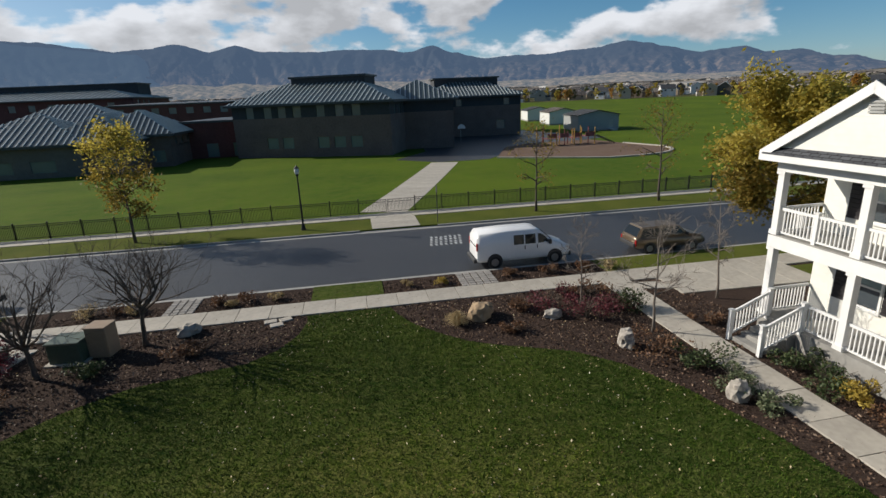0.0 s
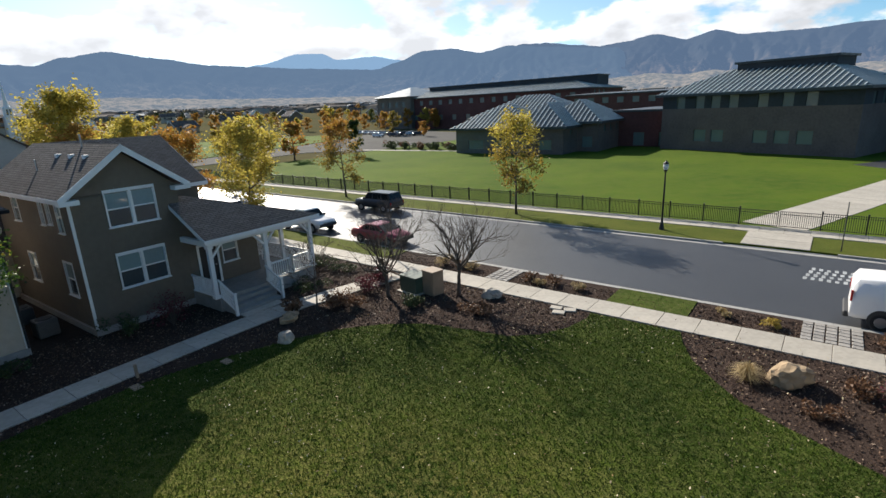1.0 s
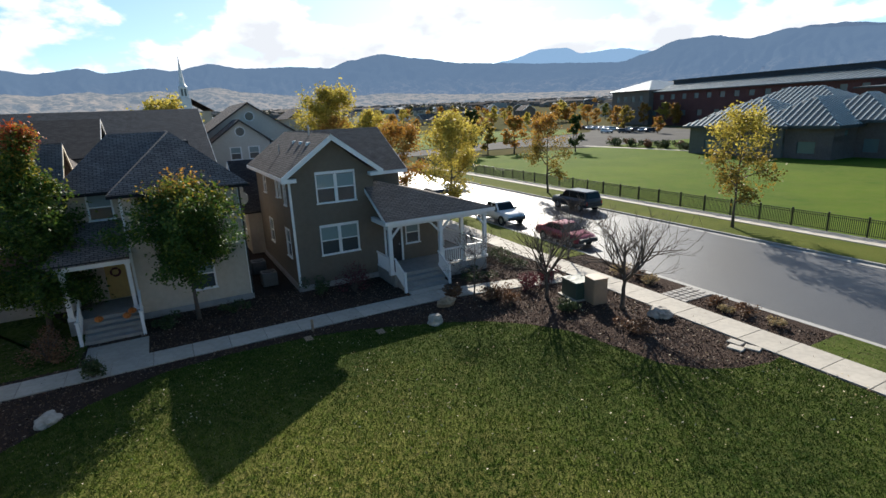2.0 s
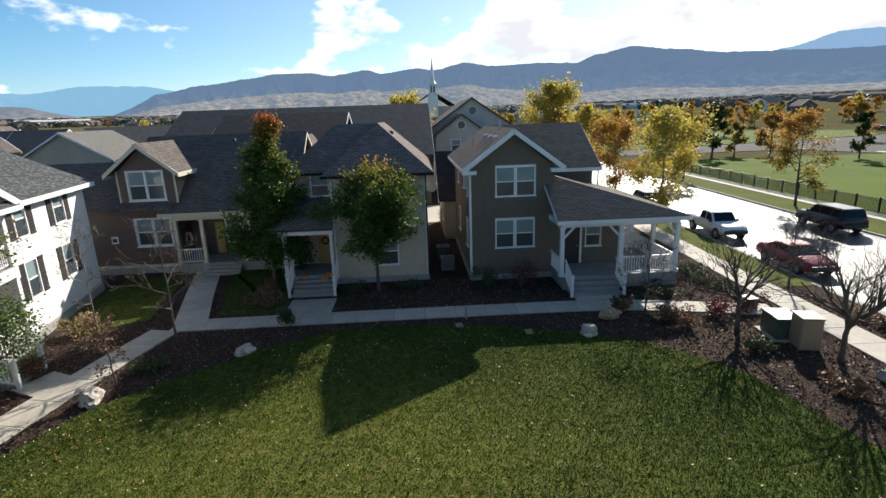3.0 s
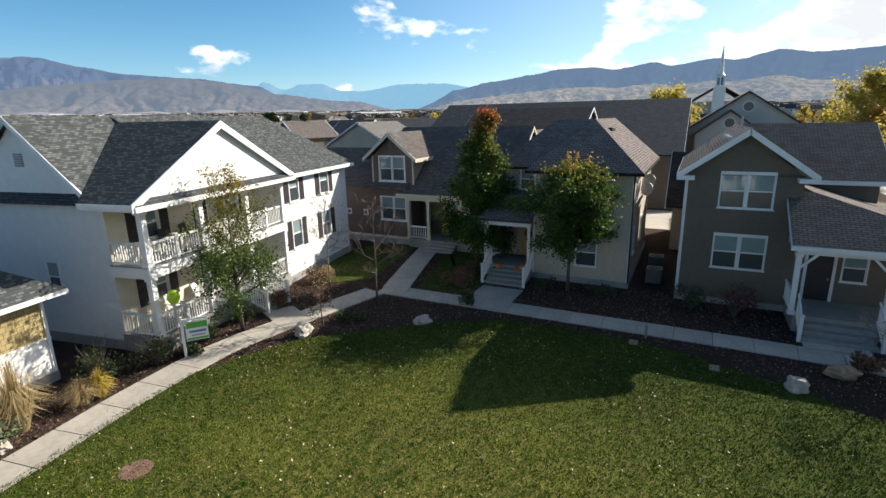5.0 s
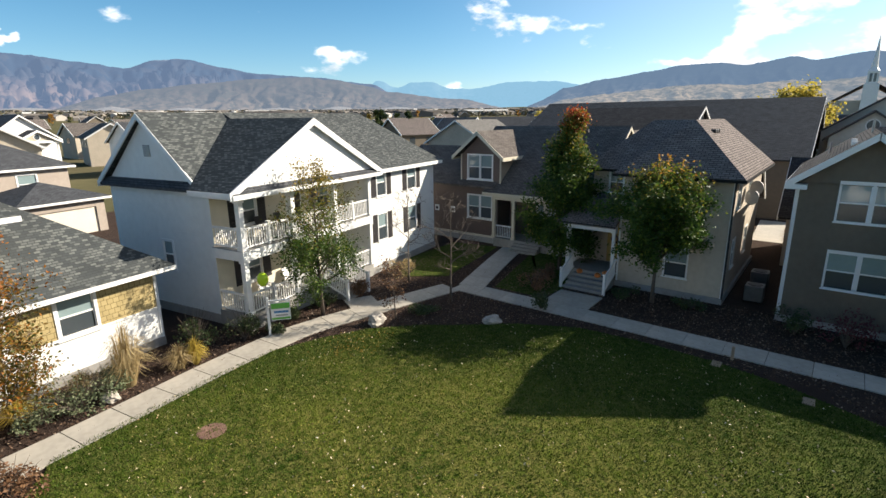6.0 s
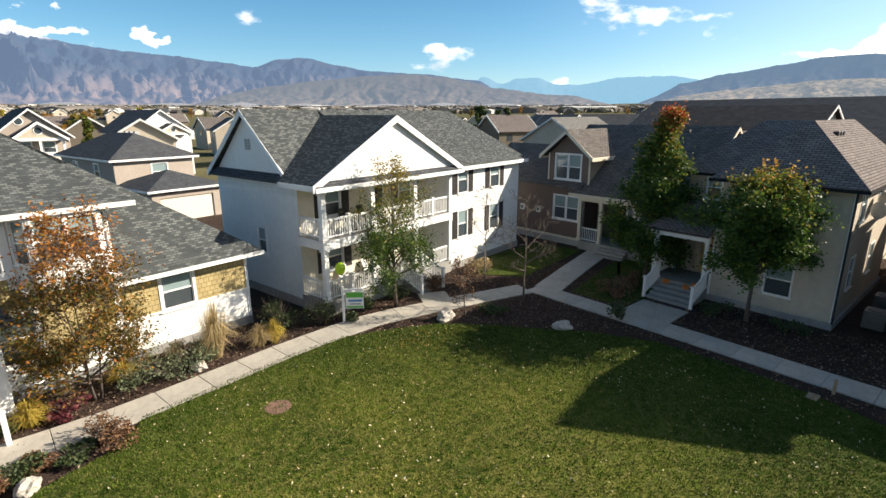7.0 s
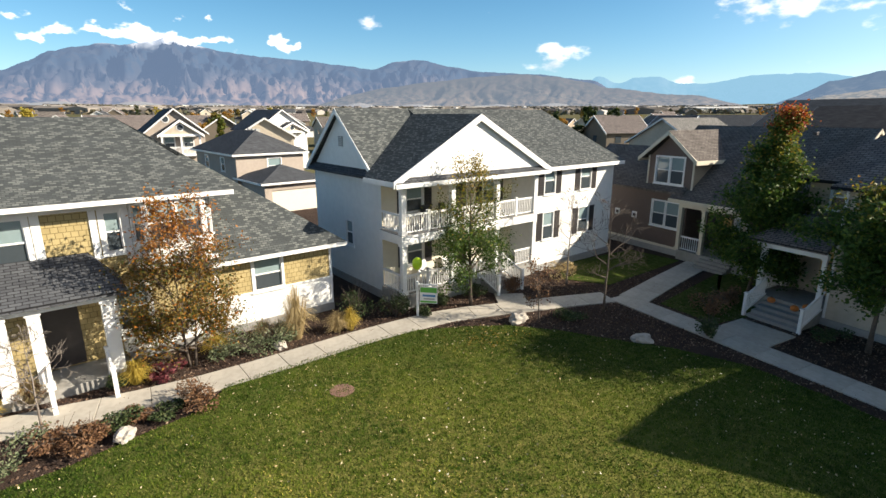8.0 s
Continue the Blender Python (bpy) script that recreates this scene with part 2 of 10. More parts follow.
M = {}
M["grass"] = ground_mat("lawn_grass", (0.012, 0.032, 0.004), (0.052, 0.080, 0.011), (0.10, 0.11, 0.032), 0.22, 4.0, 1.0, 16, 0.95, 0.11)
M["field"] = ground_mat("field_grass", (0.044, 0.098, 0.010), (0.092, 0.148, 0.012), (0.11, 0.13, 0.022), 0.05, 0.7, 0.9, 12)
M["verge"] = ground_mat("verge_grass", (0.060, 0.100, 0.012), (0.10, 0.130, 0.018), (0.12, 0.105, 0.035), 0.4, 6.0, 0.8, 30)
M["mulch"] = ground_mat("bark_mulch", (0.024, 0.015, 0.012), (0.042, 0.028, 0.022), (0.11, 0.08, 0.066), 1.0, 26.0, 1.0, 60)
M["dry"] = ground_mat("dry_land", (0.15, 0.125, 0.075), (0.11, 0.11, 0.06), (0.085, 0.085, 0.045), 0.012, 0.2, 0.2, 3)
M["dry"].node_tree.nodes["Principled BSDF"].inputs["Specular IOR Level"].default_value = 0.0
M["asphalt"] = ground_mat("asphalt", (0.036, 0.038, 0.043), (0.047, 0.049, 0.054), (0.032, 0.033, 0.038), 0.15, 3.0, 0.25, 90, 0.48)
M["asphalt"].node_tree.nodes["Principled BSDF"].inputs["Specular IOR Level"].default_value = 0.5
M["lot"] = ground_mat("worn_asphalt", (0.10, 0.095, 0.09), (0.13, 0.125, 0.115), (0.08, 0.08, 0.078), 0.1, 2.0, 0.2, 60, 0.95)
M["playchips"] = ground_mat("playground_chips", (0.17, 0.115, 0.085), (0.21, 0.15, 0.115), (0.13, 0.09, 0.07), 0.2, 3.0, 0.6, 30)
M["concrete"] = mat("concrete", (0.40, 0.365, 0.31), 0.85, var=0.14, scale=5.0, bump=0.15, rand=0.07)
M["kerb"] = mat("kerb_concrete", (0.33, 0.32, 0.30), 0.85, var=0.16, scale=4.0, bump=0.15)
M["paver"] = mat("concrete_paver", (0.30, 0.28, 0.255), 0.85, var=0.18, scale=6.0, bump=0.3, rand=0.14)
M["foundation"] = mat("foundation_concrete", (0.30, 0.29, 0.275), 0.9, var=0.15, scale=3.0, bump=0.2)
M["white"] = mat("white_paint", (0.76, 0.755, 0.74), 0.5, var=0.05, scale=4.0)
M["white_siding"] = siding("white_lap_siding", (0.74, 0.735, 0.71), 0.17)
M["cream_siding"] = siding("cream_lap_siding", (0.75, 0.735, 0.68), 0.17)
M["grey_stucco"] = mat("taupe_stucco", (0.155, 0.127, 0.096), 0.95, var=0.1, scale=4.0, bump=0.5, bump_scale=90)
M["tan_stucco"] = mat("tan_stucco", (0.36, 0.305, 0.26), 0.95, var=0.1, scale=4.0, bump=0.5, bump_scale=90)
M["beige_stucco"] = mat("beige_stucco", (0.49, 0.422, 0.335), 0.95, var=0.1, scale=4.0, bump=0.5, bump_scale=90)
M["brown_siding"] = siding("brown_lap_siding", (0.125, 0.085, 0.070), 0.15)
M["tan_siding"] = siding("tan_lap_siding", (0.36, 0.28, 0.20), 0.15)
M["yellow_shake"] = shingles("yellow_wood_shakes", (0.42, 0.335, 0.17), (0.36, 0.285, 0.14), 0.22, 0.2, (0.22, 0.17, 0.08))
M["roof_dark"] = shingles("dark_shingles", (0.155, 0.130, 0.120), (0.22, 0.187, 0.174))
M["roof_green"] = shingles("grey_green_shingles", (0.058, 0.064, 0.066), (0.20, 0.208, 0.195), 0.21, 0.105, (0.05, 0.055, 0.055), -0.35)
M["roof_brown"] = shingles("brown_grey_shingles", (0.12, 0.104, 0.094), (0.18, 0.157, 0.142))
M["roof_grey"] = shingles("pale_grey_shingles", (0.15, 0.145, 0.135), (0.21, 0.20, 0.19))
M["roof_slate"] = shingles("slate_grey_shingles", (0.062, 0.066, 0.073), (0.092, 0.097, 0.104))
M["roof_umber"] = shingles("dark_umber_shingles", (0.044, 0.043, 0.045), (0.072, 0.068, 0.068))
M["roof_char"] = shingles("charcoal_shingles", (0.062, 0.065, 0.072), (0.095, 0.10, 0.108))
# upper panes: blinds behind and reflected sky are put into the glass colour
M["pane"] = glass_mat("blind_and_sky_glass", (0.22, 0.29, 0.30))
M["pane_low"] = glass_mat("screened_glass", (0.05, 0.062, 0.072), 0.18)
M["black"] = mat("black_shutter", (0.025, 0.022, 0.024), 0.55, var=0.2)
M["iron"] = mat("black_iron", (0.018, 0.018, 0.02), 0.45, var=0.2, metal=0.3)
M["deck"] = mat("porch_concrete", (0.27, 0.26, 0.24), 0.85, var=0.15, scale=4.0)
M["door"] = mat("dark_door", (0.035, 0.03, 0.03), 0.4, var=0.15)
M["yellow_door_sun"] = mat("yellow_door_and_sunlight", (0.5, 0.33, 0.10), 0.5, var=0.1)
M["bark"] = mat("tree_bark", (0.10, 0.078, 0.062), 0.95, var=0.3, scale=14, bump=0.6, bump_scale=30)
M["pale_bark"] = mat("pale_bark", (0.19, 0.16, 0.135), 0.9, var=0.25, scale=14, bump=0.5, bump_scale=30)
M["rock"] = mat("pale_boulder", (0.42, 0.38, 0.33), 0.95, var=0.28, scale=3.0, bump=0.8, bump_scale=8)
M["rock_warm"] = mat("sandstone_boulder", (0.36, 0.26, 0.16), 0.95, var=0.3, scale=3.0, bump=0.8, bump_scale=8)
M["school_brick"] = mat("dark_red_brick", (0.150, 0.108, 0.094), 0.9, var=0.2, scale=3.0)
M["school_upper"] = mat("slate_block", (0.045, 0.048, 0.055), 0.9, var=0.15, scale=2.0)
M["school_tan"] = mat("tan_block", (0.15, 0.13, 0.11), 0.9, var=0.15, scale=2.0)
M["school_red"] = mat("red_brick", (0.12, 0.045, 0.04), 0.9, var=0.2, scale=2.0)
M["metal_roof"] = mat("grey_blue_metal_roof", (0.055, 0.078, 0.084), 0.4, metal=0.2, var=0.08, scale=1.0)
# paler than the roof metal: sunlight on it is painted into the colour
M["rib_sunlit"] = mat("sunlit_seam", (0.46, 0.50, 0.50), 0.4, metal=0.1, var=0.05)
M["school_pane"] = glass_mat("school_glass", (0.15, 0.185, 0.18), 0.12)
M["van_white"] = mat("white_car_paint", (0.78, 0.78, 0.79), 0.25, var=0.02, spec=0.6)
M["gold"] = mat("bronze_car_paint", (0.17, 0.125, 0.085), 0.3, metal=0.5, var=0.03, spec=0.6)
M["navy"] = mat("dark_blue_car_paint", (0.025, 0.030, 0.040), 0.28, metal=0.3, var=0.03, spec=0.6)
M["red"] = mat("dark_red_car_paint", (0.26, 0.03, 0.05), 0.28, metal=0.3, var=0.03, spec=0.6)
M["car_glass"] = mat("car_glass", (0.014, 0.017, 0.019), 0.05, var=0.05, spec=0.3)
M["tyre"] = mat("rubber", (0.016, 0.016, 0.017), 0.9, var=0.1)
M["rim"] = mat("alloy", (0.35, 0.35, 0.36), 0.35, metal=0.8, var=0.05)
M["plastic"] = mat("black_plastic", (0.03, 0.03, 0.032), 0.6, var=0.1)
M["red_lamp"] = mat("red_tail_lamp", (0.35, 0.02, 0.02), 0.25, var=0.05)
M["clear_lamp"] = mat("clear_head_lamp", (0.6, 0.6, 0.6), 0.15, var=0.05)
M["green_box"] = mat("green_utility_paint", (0.055, 0.085, 0.062), 0.5, var=0.1)
M["tan_box"] = mat("tan_utility_paint", (0.30, 0.215, 0.145), 0.55, var=0.1)
M["lamp_glass"] = mat("frosted_lamp_glass", (0.7, 0.7, 0.66), 0.4, var=0.03)
M["leaf_green"] = leaf_mat("green_leaves", (0.055, 0.085, 0.014), (0.15, 0.165, 0.030), (0.30, 0.20, 0.04))
M["leaf_dark"] = leaf_mat("dark_green_leaves", (0.020, 0.040, 0.012), (0.055, 0.080, 0.020), (0.10, 0.10, 0.02))
M["leaf_maple"] = leaf_mat("maple_leaves", (0.028, 0.062, 0.012), (0.085, 0.145, 0.022), (0.20, 0.22, 0.03), 0.36)
M["leaf_lime"] = leaf_mat("yellow_green_leaves", (0.085, 0.11, 0.018), (0.23, 0.20, 0.03), (0.34, 0.19, 0.03), 0.42)
M["leaf_yellow"] = leaf_mat("yellow_leaves", (0.32, 0.25, 0.04), (0.54, 0.44, 0.09), (0.19, 0.20, 0.03), 0.55)
M["leaf_orange"] = leaf_mat("orange_leaves", (0.34, 0.15, 0.03), (0.42, 0.25, 0.05), (0.34, 0.26, 0.05), 0.45)
M["leaf_red"] = leaf_mat("red_leaves", (0.36, 0.045, 0.02), (0.40, 0.15, 0.03), (0.28, 0.20, 0.03))
M["leaf_olive"] = leaf_mat("olive_gold_leaves", (0.13, 0.115, 0.022), (0.35, 0.235, 0.045), (0.09, 0.11, 0.02), 0.45)
M["leaf_amber"] = leaf_mat("amber_green_leaves", (0.045, 0.066, 0.012), (0.22, 0.115, 0.018), (0.36, 0.12, 0.014), 0.3)
M["leaf_rust"] = leaf_mat("rusty_leaves", (0.26, 0.085, 0.018), (0.36, 0.16, 0.025), (0.12, 0.09, 0.02), 0.3)
M["shrub_red"] = leaf_mat("dark_red_leaves", (0.085, 0.020, 0.030), (0.17, 0.040, 0.045), None, 0.2)
M["shrub_green"] = leaf_mat("shrub_leaves", (0.030, 0.052, 0.020), (0.075, 0.10, 0.035), (0.12, 0.12, 0.05), 0.2)
M["shrub_grey"] = leaf_mat("grey_green_leaves", (0.085, 0.115, 0.055), (0.20, 0.22, 0.125), None, 0.2)
M["shrub_brown"] = leaf_mat("brown_leaves", (0.12, 0.060, 0.035), (0.22, 0.12, 0.06), None, 0.2)
M["straw"] = leaf_mat("straw_grass", (0.34, 0.25, 0.12), (0.46, 0.36, 0.19), None, 0.3)
M["gold_grass"] = leaf_mat("golden_grass", (0.36, 0.26, 0.04), (0.48, 0.36, 0.08), None, 0.3)
M["blade"] = leaf_mat("grass_blades", (0.017, 0.046, 0.006), (0.082, 0.125, 0.017), (0.24, 0.235, 0.095), 0.08)
M["blade"].node_tree.nodes["Principled BSDF"].inputs["Specular IOR Level"].default_value = 0.08
def patchy(m, scale, c0, c1):
    """Tints a leaf material by patches over the ground."""
    nt = m.node_tree
    N, L = nt.nodes.new, nt.links.new
    tc = N("ShaderNodeTexCoord")
    no = N("ShaderNodeTexNoise"); no.inputs["Scale"].default_value = scale; no.inputs["Detail"].default_value = 7; no.inputs["Roughness"].default_value = 0.68
    L(tc.outputs["Object"], no.inputs["Vector"])
    cr = N("ShaderNodeValToRGB")
    cr.color_ramp.elements[0].position, cr.color_ramp.elements[1].position = 0.36, 0.64
    cr.color_ramp.elements[0].color, cr.color_ramp.elements[1].color = (*c0, 1), (*c1, 1)
    L(no.outputs["Fac"], cr.inputs["Fac"])
    mul = N("ShaderNodeMixRGB"); mul.blend_type = 'MULTIPLY'; mul.inputs["Fac"].default_value = 1
    goal = nt.nodes["Principled BSDF"].inputs["Base Color"]
    src = goal.links[0].from_socket
    targets = [l.to_socket for l in src.links]
    L(src, mul.inputs["Color1"]); L(cr.outputs[0], mul.inputs["Color2"])
    for t in targets:
        L(mul.outputs[0], t)


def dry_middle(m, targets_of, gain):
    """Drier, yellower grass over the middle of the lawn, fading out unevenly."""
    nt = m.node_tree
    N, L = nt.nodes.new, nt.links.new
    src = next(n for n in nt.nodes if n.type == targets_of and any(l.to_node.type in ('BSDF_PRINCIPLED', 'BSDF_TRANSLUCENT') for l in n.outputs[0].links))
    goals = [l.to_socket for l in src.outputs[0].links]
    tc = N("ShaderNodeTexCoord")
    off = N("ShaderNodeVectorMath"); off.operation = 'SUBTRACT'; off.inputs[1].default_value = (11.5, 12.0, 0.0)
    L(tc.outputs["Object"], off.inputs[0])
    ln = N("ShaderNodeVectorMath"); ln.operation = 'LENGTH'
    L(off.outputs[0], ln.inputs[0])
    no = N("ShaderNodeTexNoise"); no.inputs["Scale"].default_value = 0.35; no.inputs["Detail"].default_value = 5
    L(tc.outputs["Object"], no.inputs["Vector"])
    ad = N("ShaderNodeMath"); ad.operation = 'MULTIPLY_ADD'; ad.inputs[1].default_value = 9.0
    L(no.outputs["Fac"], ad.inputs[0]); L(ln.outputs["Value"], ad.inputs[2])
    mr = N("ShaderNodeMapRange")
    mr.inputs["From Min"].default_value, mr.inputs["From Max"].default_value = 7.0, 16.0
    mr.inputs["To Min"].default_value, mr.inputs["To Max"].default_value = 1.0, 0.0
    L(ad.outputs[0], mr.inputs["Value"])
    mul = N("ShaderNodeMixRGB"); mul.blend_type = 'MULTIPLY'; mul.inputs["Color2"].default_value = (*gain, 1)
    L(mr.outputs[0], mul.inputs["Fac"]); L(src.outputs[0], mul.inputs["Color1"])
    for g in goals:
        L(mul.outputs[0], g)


patchy(M["blade"], 0.3, (0.5, 0.66, 0.55), (1.25, 1.15, 0.95))
patchy(M["blade"], 2.6, (0.62, 0.66, 0.6), (1.3, 1.28, 1.3))
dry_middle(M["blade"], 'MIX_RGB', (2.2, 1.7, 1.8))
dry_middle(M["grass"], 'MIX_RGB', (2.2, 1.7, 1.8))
M["fallen"] = leaf_mat("fallen_leaves", (0.62, 0.55, 0.36), (0.36, 0.24, 0.10), (0.72, 0.68, 0.55), 0.1)
M["chips"] = leaf_mat("bark_chips", (0.050, 0.028, 0.020), (0.18, 0.118, 0.082), (0.33, 0.25, 0.19), 0.0)
M["chips"].node_tree.nodes["Principled BSDF"].inputs["Specular IOR Level"].default_value = 0.1
M["lime"] = mat("lime_balloon", (0.42, 0.62, 0.02), 0.3, var=0.05)
M["sign_green"] = mat("sign_green", (0.12, 0.42, 0.06), 0.5, var=0.05)
M["sign_blue"] = mat("sign_blue", (0.05, 0.20, 0.42), 0.5, var=0.05)
M["orange"] = mat("pumpkin_orange", (0.6, 0.16, 0.02), 0.5, var=0.15)
M["play_yellow"] = mat("play_post_yellow", (0.5, 0.28, 0.06), 0.5, var=0.1)
M["play_red"] = mat("play_panel_red", (0.20, 0.05, 0.045), 0.5, var=0.1)


# ================= mesh helpers =================
def part(name, bm, material, parent=None, label=""):
    if isinstance(bm, bmesh.types.BMesh):
        rid = bm.faces.layers.int.get("plane")
        ids = sorted({f[rid] for f in bm.faces}) if rid else []
        if len(ids) > 1:
            # each roof plane is a slope of its own
            for i in ids:
                c = bm.copy()
                k = c.faces.layers.int.get("plane")
                bmesh.ops.delete(c, geom=[f for f in c.faces if f[k] != i], context='FACES')
                ob = part(name + "_slope", c, material, parent, label)
            bm.free()
            return ob
    me = bpy.data.meshes.new(name)
    if isinstance(bm, bmesh.types.BMesh):
        bm.normal_update()
        bm.to_mesh(me)
        bm.free()
    else:
        me.from_pydata(*bm)
    me.materials.append(material)
    ob = new(name, me)
    if parent is not None:
        ob.parent = parent
    if label:
        tagged(ob, label)
    return ob


def thing(name, m, label, category, group="", kind=""):
    e = new(name)
    e.matrix_world = m
    return tagged(e, label, category, group, kind)


def box(bm, x0, x1, y0, y1, z0, z1, m=None):
    v = [bm.verts.new((x, y, z)) for z in (z0, z1) for y in (y0, y1) for x in (x0, x1)]
    for f in ((0, 2, 3, 1), (4, 5, 7, 6), (0, 1, 5, 4), (1, 3, 7, 5), (3, 2, 6, 7), (2, 0, 4, 6)):
        bm.faces.new([v[i] for i in f])
    if m is not None:
        for q in v:
            q.co = m @ q.co
    return v


def new_box(*a):
    bm = bmesh.new()
    box(bm, *a)
    return bm


def soft_box(x0, x1, y0, y1, z0, z1, r=0.02, seg=1):
    bm = new_box(x0, x1, y0, y1, z0, z1)
    bmesh.ops.bevel(bm, geom=bm.edges[:], offset=r, segments=seg, affect='EDGES')
    return bm


def prism(bm, poly, z0, z1):
    """A vertical prism on a plan outline, counter-clockwise."""
    lo = [bm.verts.new((x, y, z0)) for x, y in poly]
    hi = [bm.verts.new((x, y, z1)) for x, y in poly]
    n = len(poly)
    bm.faces.new(hi)
    bm.faces.new(lo[::-1])
    for i in range(n):
        j = (i + 1) % n
        bm.faces.new((lo[i], lo[j], hi[j], hi[i]))


def beam(bm, a, b, w, h=None):
    """A square bar from a to b."""
    a, b = Vector(a), Vector(b)
    h = h or w
    d = b - a
    q = d.to_track_quat('Z', 'Y').to_matrix().to_4x4()
    box(bm, -w / 2, w / 2, -h / 2, h / 2, 0, d.length, Matrix.Translation(a) @ q)


def tube(bm, pts, radii, sides=8, caps=True):
    """A tapered tube along points."""
    rings = []
    for i, (p, r) in enumerate(zip(pts, radii)):
        p = Vector(p)
        d = (Vector(pts[min(i + 1, len(pts) - 1)]) - Vector(pts[max(i - 1, 0)])).normalized()
        a = d.orthogonal().normalized()
        c = d.cross(a)
        rings.append([bm.verts.new(p + (a * math.cos(2 * math.pi * k / sides) + c * math.sin(2 * math.pi * k / sides)) * r) for k in range(sides)])
    for r0, r1 in zip(rings, rings[1:]):
        for k in range(sides):
            bm.faces.new((r0[k], r0[(k + 1) % sides], r1[(k + 1) % sides], r1[k]))
    if caps:
        bm.faces.new(rings[0][::-1])
        bm.faces.new(rings[-1])


def roof_face(bm, pts, thick=0.14):
    """One roof plane, given from above counter-clockwise with its eave first: two points of the eave, then the rest."""
    P = [Vector(p) for p in pts]
    n = (P[1] - P[0]).cross(P[2] - P[0]).normalized()
    if n.z < 0:
        P = P[::-1]
        P = P[-2:] + P[:-2]
        n = -n
    uvl = bm.loops.layers.uv.get("uv") or bm.loops.layers.uv.new("uv")
    along = Vector((P[1].x - P[0].x, P[1].y - P[0].y, 0)).normalized()
    up = n.cross(along).normalized()
    if up.z < 0:
        up = -up
    rid = bm.faces.layers.int.get("plane") or bm.faces.layers.int.new("plane")
    uvl = bm.loops.layers.uv.get("uv")
    num = 1 + max([f[rid] for f in bm.faces], default=0)
    top = [bm.verts.new(p) for p in P]
    low = [bm.verts.new(p - Vector((0, 0, thick))) for p in P]
    faces = [bm.faces.new(top), bm.faces.new(low[::-1])]
    k = len(P)
    for i in range(k):
        j = (i + 1) % k
        faces.append(bm.faces.new((low[i], low[j], top[j], top[i])))
    for f in faces:
        f[rid] = num
        for lp in f.loops:
            lp[uvl].uv = (lp.vert.co.dot(along), lp.vert.co.dot(up))


def fascia(bm, pts, w=0.05, h=0.2, drop=0.1):
    """A board along the roof's edges, from point to point."""
    for a, b in zip(pts, pts[1:]):
        a, b = Vector(a), Vector(b)
        d = (b - a)
        flat = Vector((d.x, d.y, 0)).normalized()
        side = Vector((-flat.y, flat.x, 0)) * w / 2
        up = Vector((0, 0, 1))
        v = []
        for p in (a - flat * 0.02, b + flat * 0.02):
            for s, zz in ((-1, -h + drop), (1, -h + drop), (1, drop), (-1, drop)):
                v.append(bm.verts.new(p + side * s + up * (zz - 0.06)))
        for f in ((0, 1, 2, 3), (7, 6, 5, 4), (0, 4, 5, 1), (1, 5, 6, 2), (2, 6, 7, 3), (3, 7, 4, 0)):
            bm.faces.new([v[i] for i in f])


def wall(parent, material, a, b, z0, z1, holes=(), thick=0.2, top=None, label="", name="wall"):
    """A wall from a to b in plan, its outer face to the right of a->b; holes are (s0, s1, z0, z1) along it. top: heights above z1 of a gable, as (s, z) points."""
    a, b = Vector((a[0], a[1])), Vector((b[0], b[1]))
    ln = (b - a).length
    d = (b - a) / ln
    inn = Vector((-d.y, d.x))
    bm = bmesh.new()
    uvl = bm.loops.layers.uv.new("uv")
    g = 0.004                     # walls meet a hair short of the corner
    ss = sorted({g, ln - g, *[h[0] for h in holes], *[h[1] for h in holes]})
    zs = sorted({z0, z1, *[h[2] for h in holes], *[h[3] for h in holes]})
    for s0, s1 in zip(ss, ss[1:]):
        for q0, q1 in zip(zs, zs[1:]):
            sm, zm = (s0 + s1) / 2, (q0 + q1) / 2
            if any(h[0] < sm < h[1] and h[2] < zm < h[3] for h in holes):
                continue
            v = []
            for t in (0, thick):
                for s, z in ((s0, q0), (s1, q0), (s1, q1), (s0, q1)):
                    p = a + d * s + inn * t
                    v.append(bm.verts.new((p.x, p.y, z)))
            for f in ((0, 1, 2, 3), (7, 6, 5, 4), (0, 4, 5, 1), (1, 5, 6, 2), (2, 6, 7, 3), (3, 7, 4, 0)):
                bm.faces.new([v[i] for i in f])
    if top:
        lo, hi = [], []
        for s, z in ((g, z1), *top, (ln - g, z1)):
            p = a + d * s
            q = p + inn * thick
            lo.append(bm.verts.new((p.x, p.y, z)))
            hi.append(bm.verts.new((q.x, q.y, z)))
        bm.faces.new(lo[::-1])
        bm.faces.new(hi)
        for i in range(len(lo)):
            j = (i + 1) % len(lo)
            bm.faces.new((lo[i], lo[j], hi[j], hi[i]))
    bmesh.ops.remove_doubles(bm, verts=bm.verts[:], dist=0.0005)
    for f in bm.faces:
        for lp in f.loops:
            c = lp.vert.co
            lp[uvl].uv = ((c.x - a.x) * d.x + (c.y - a.y) * d.y, c.z)
    return part(name, bm, material, parent, label)


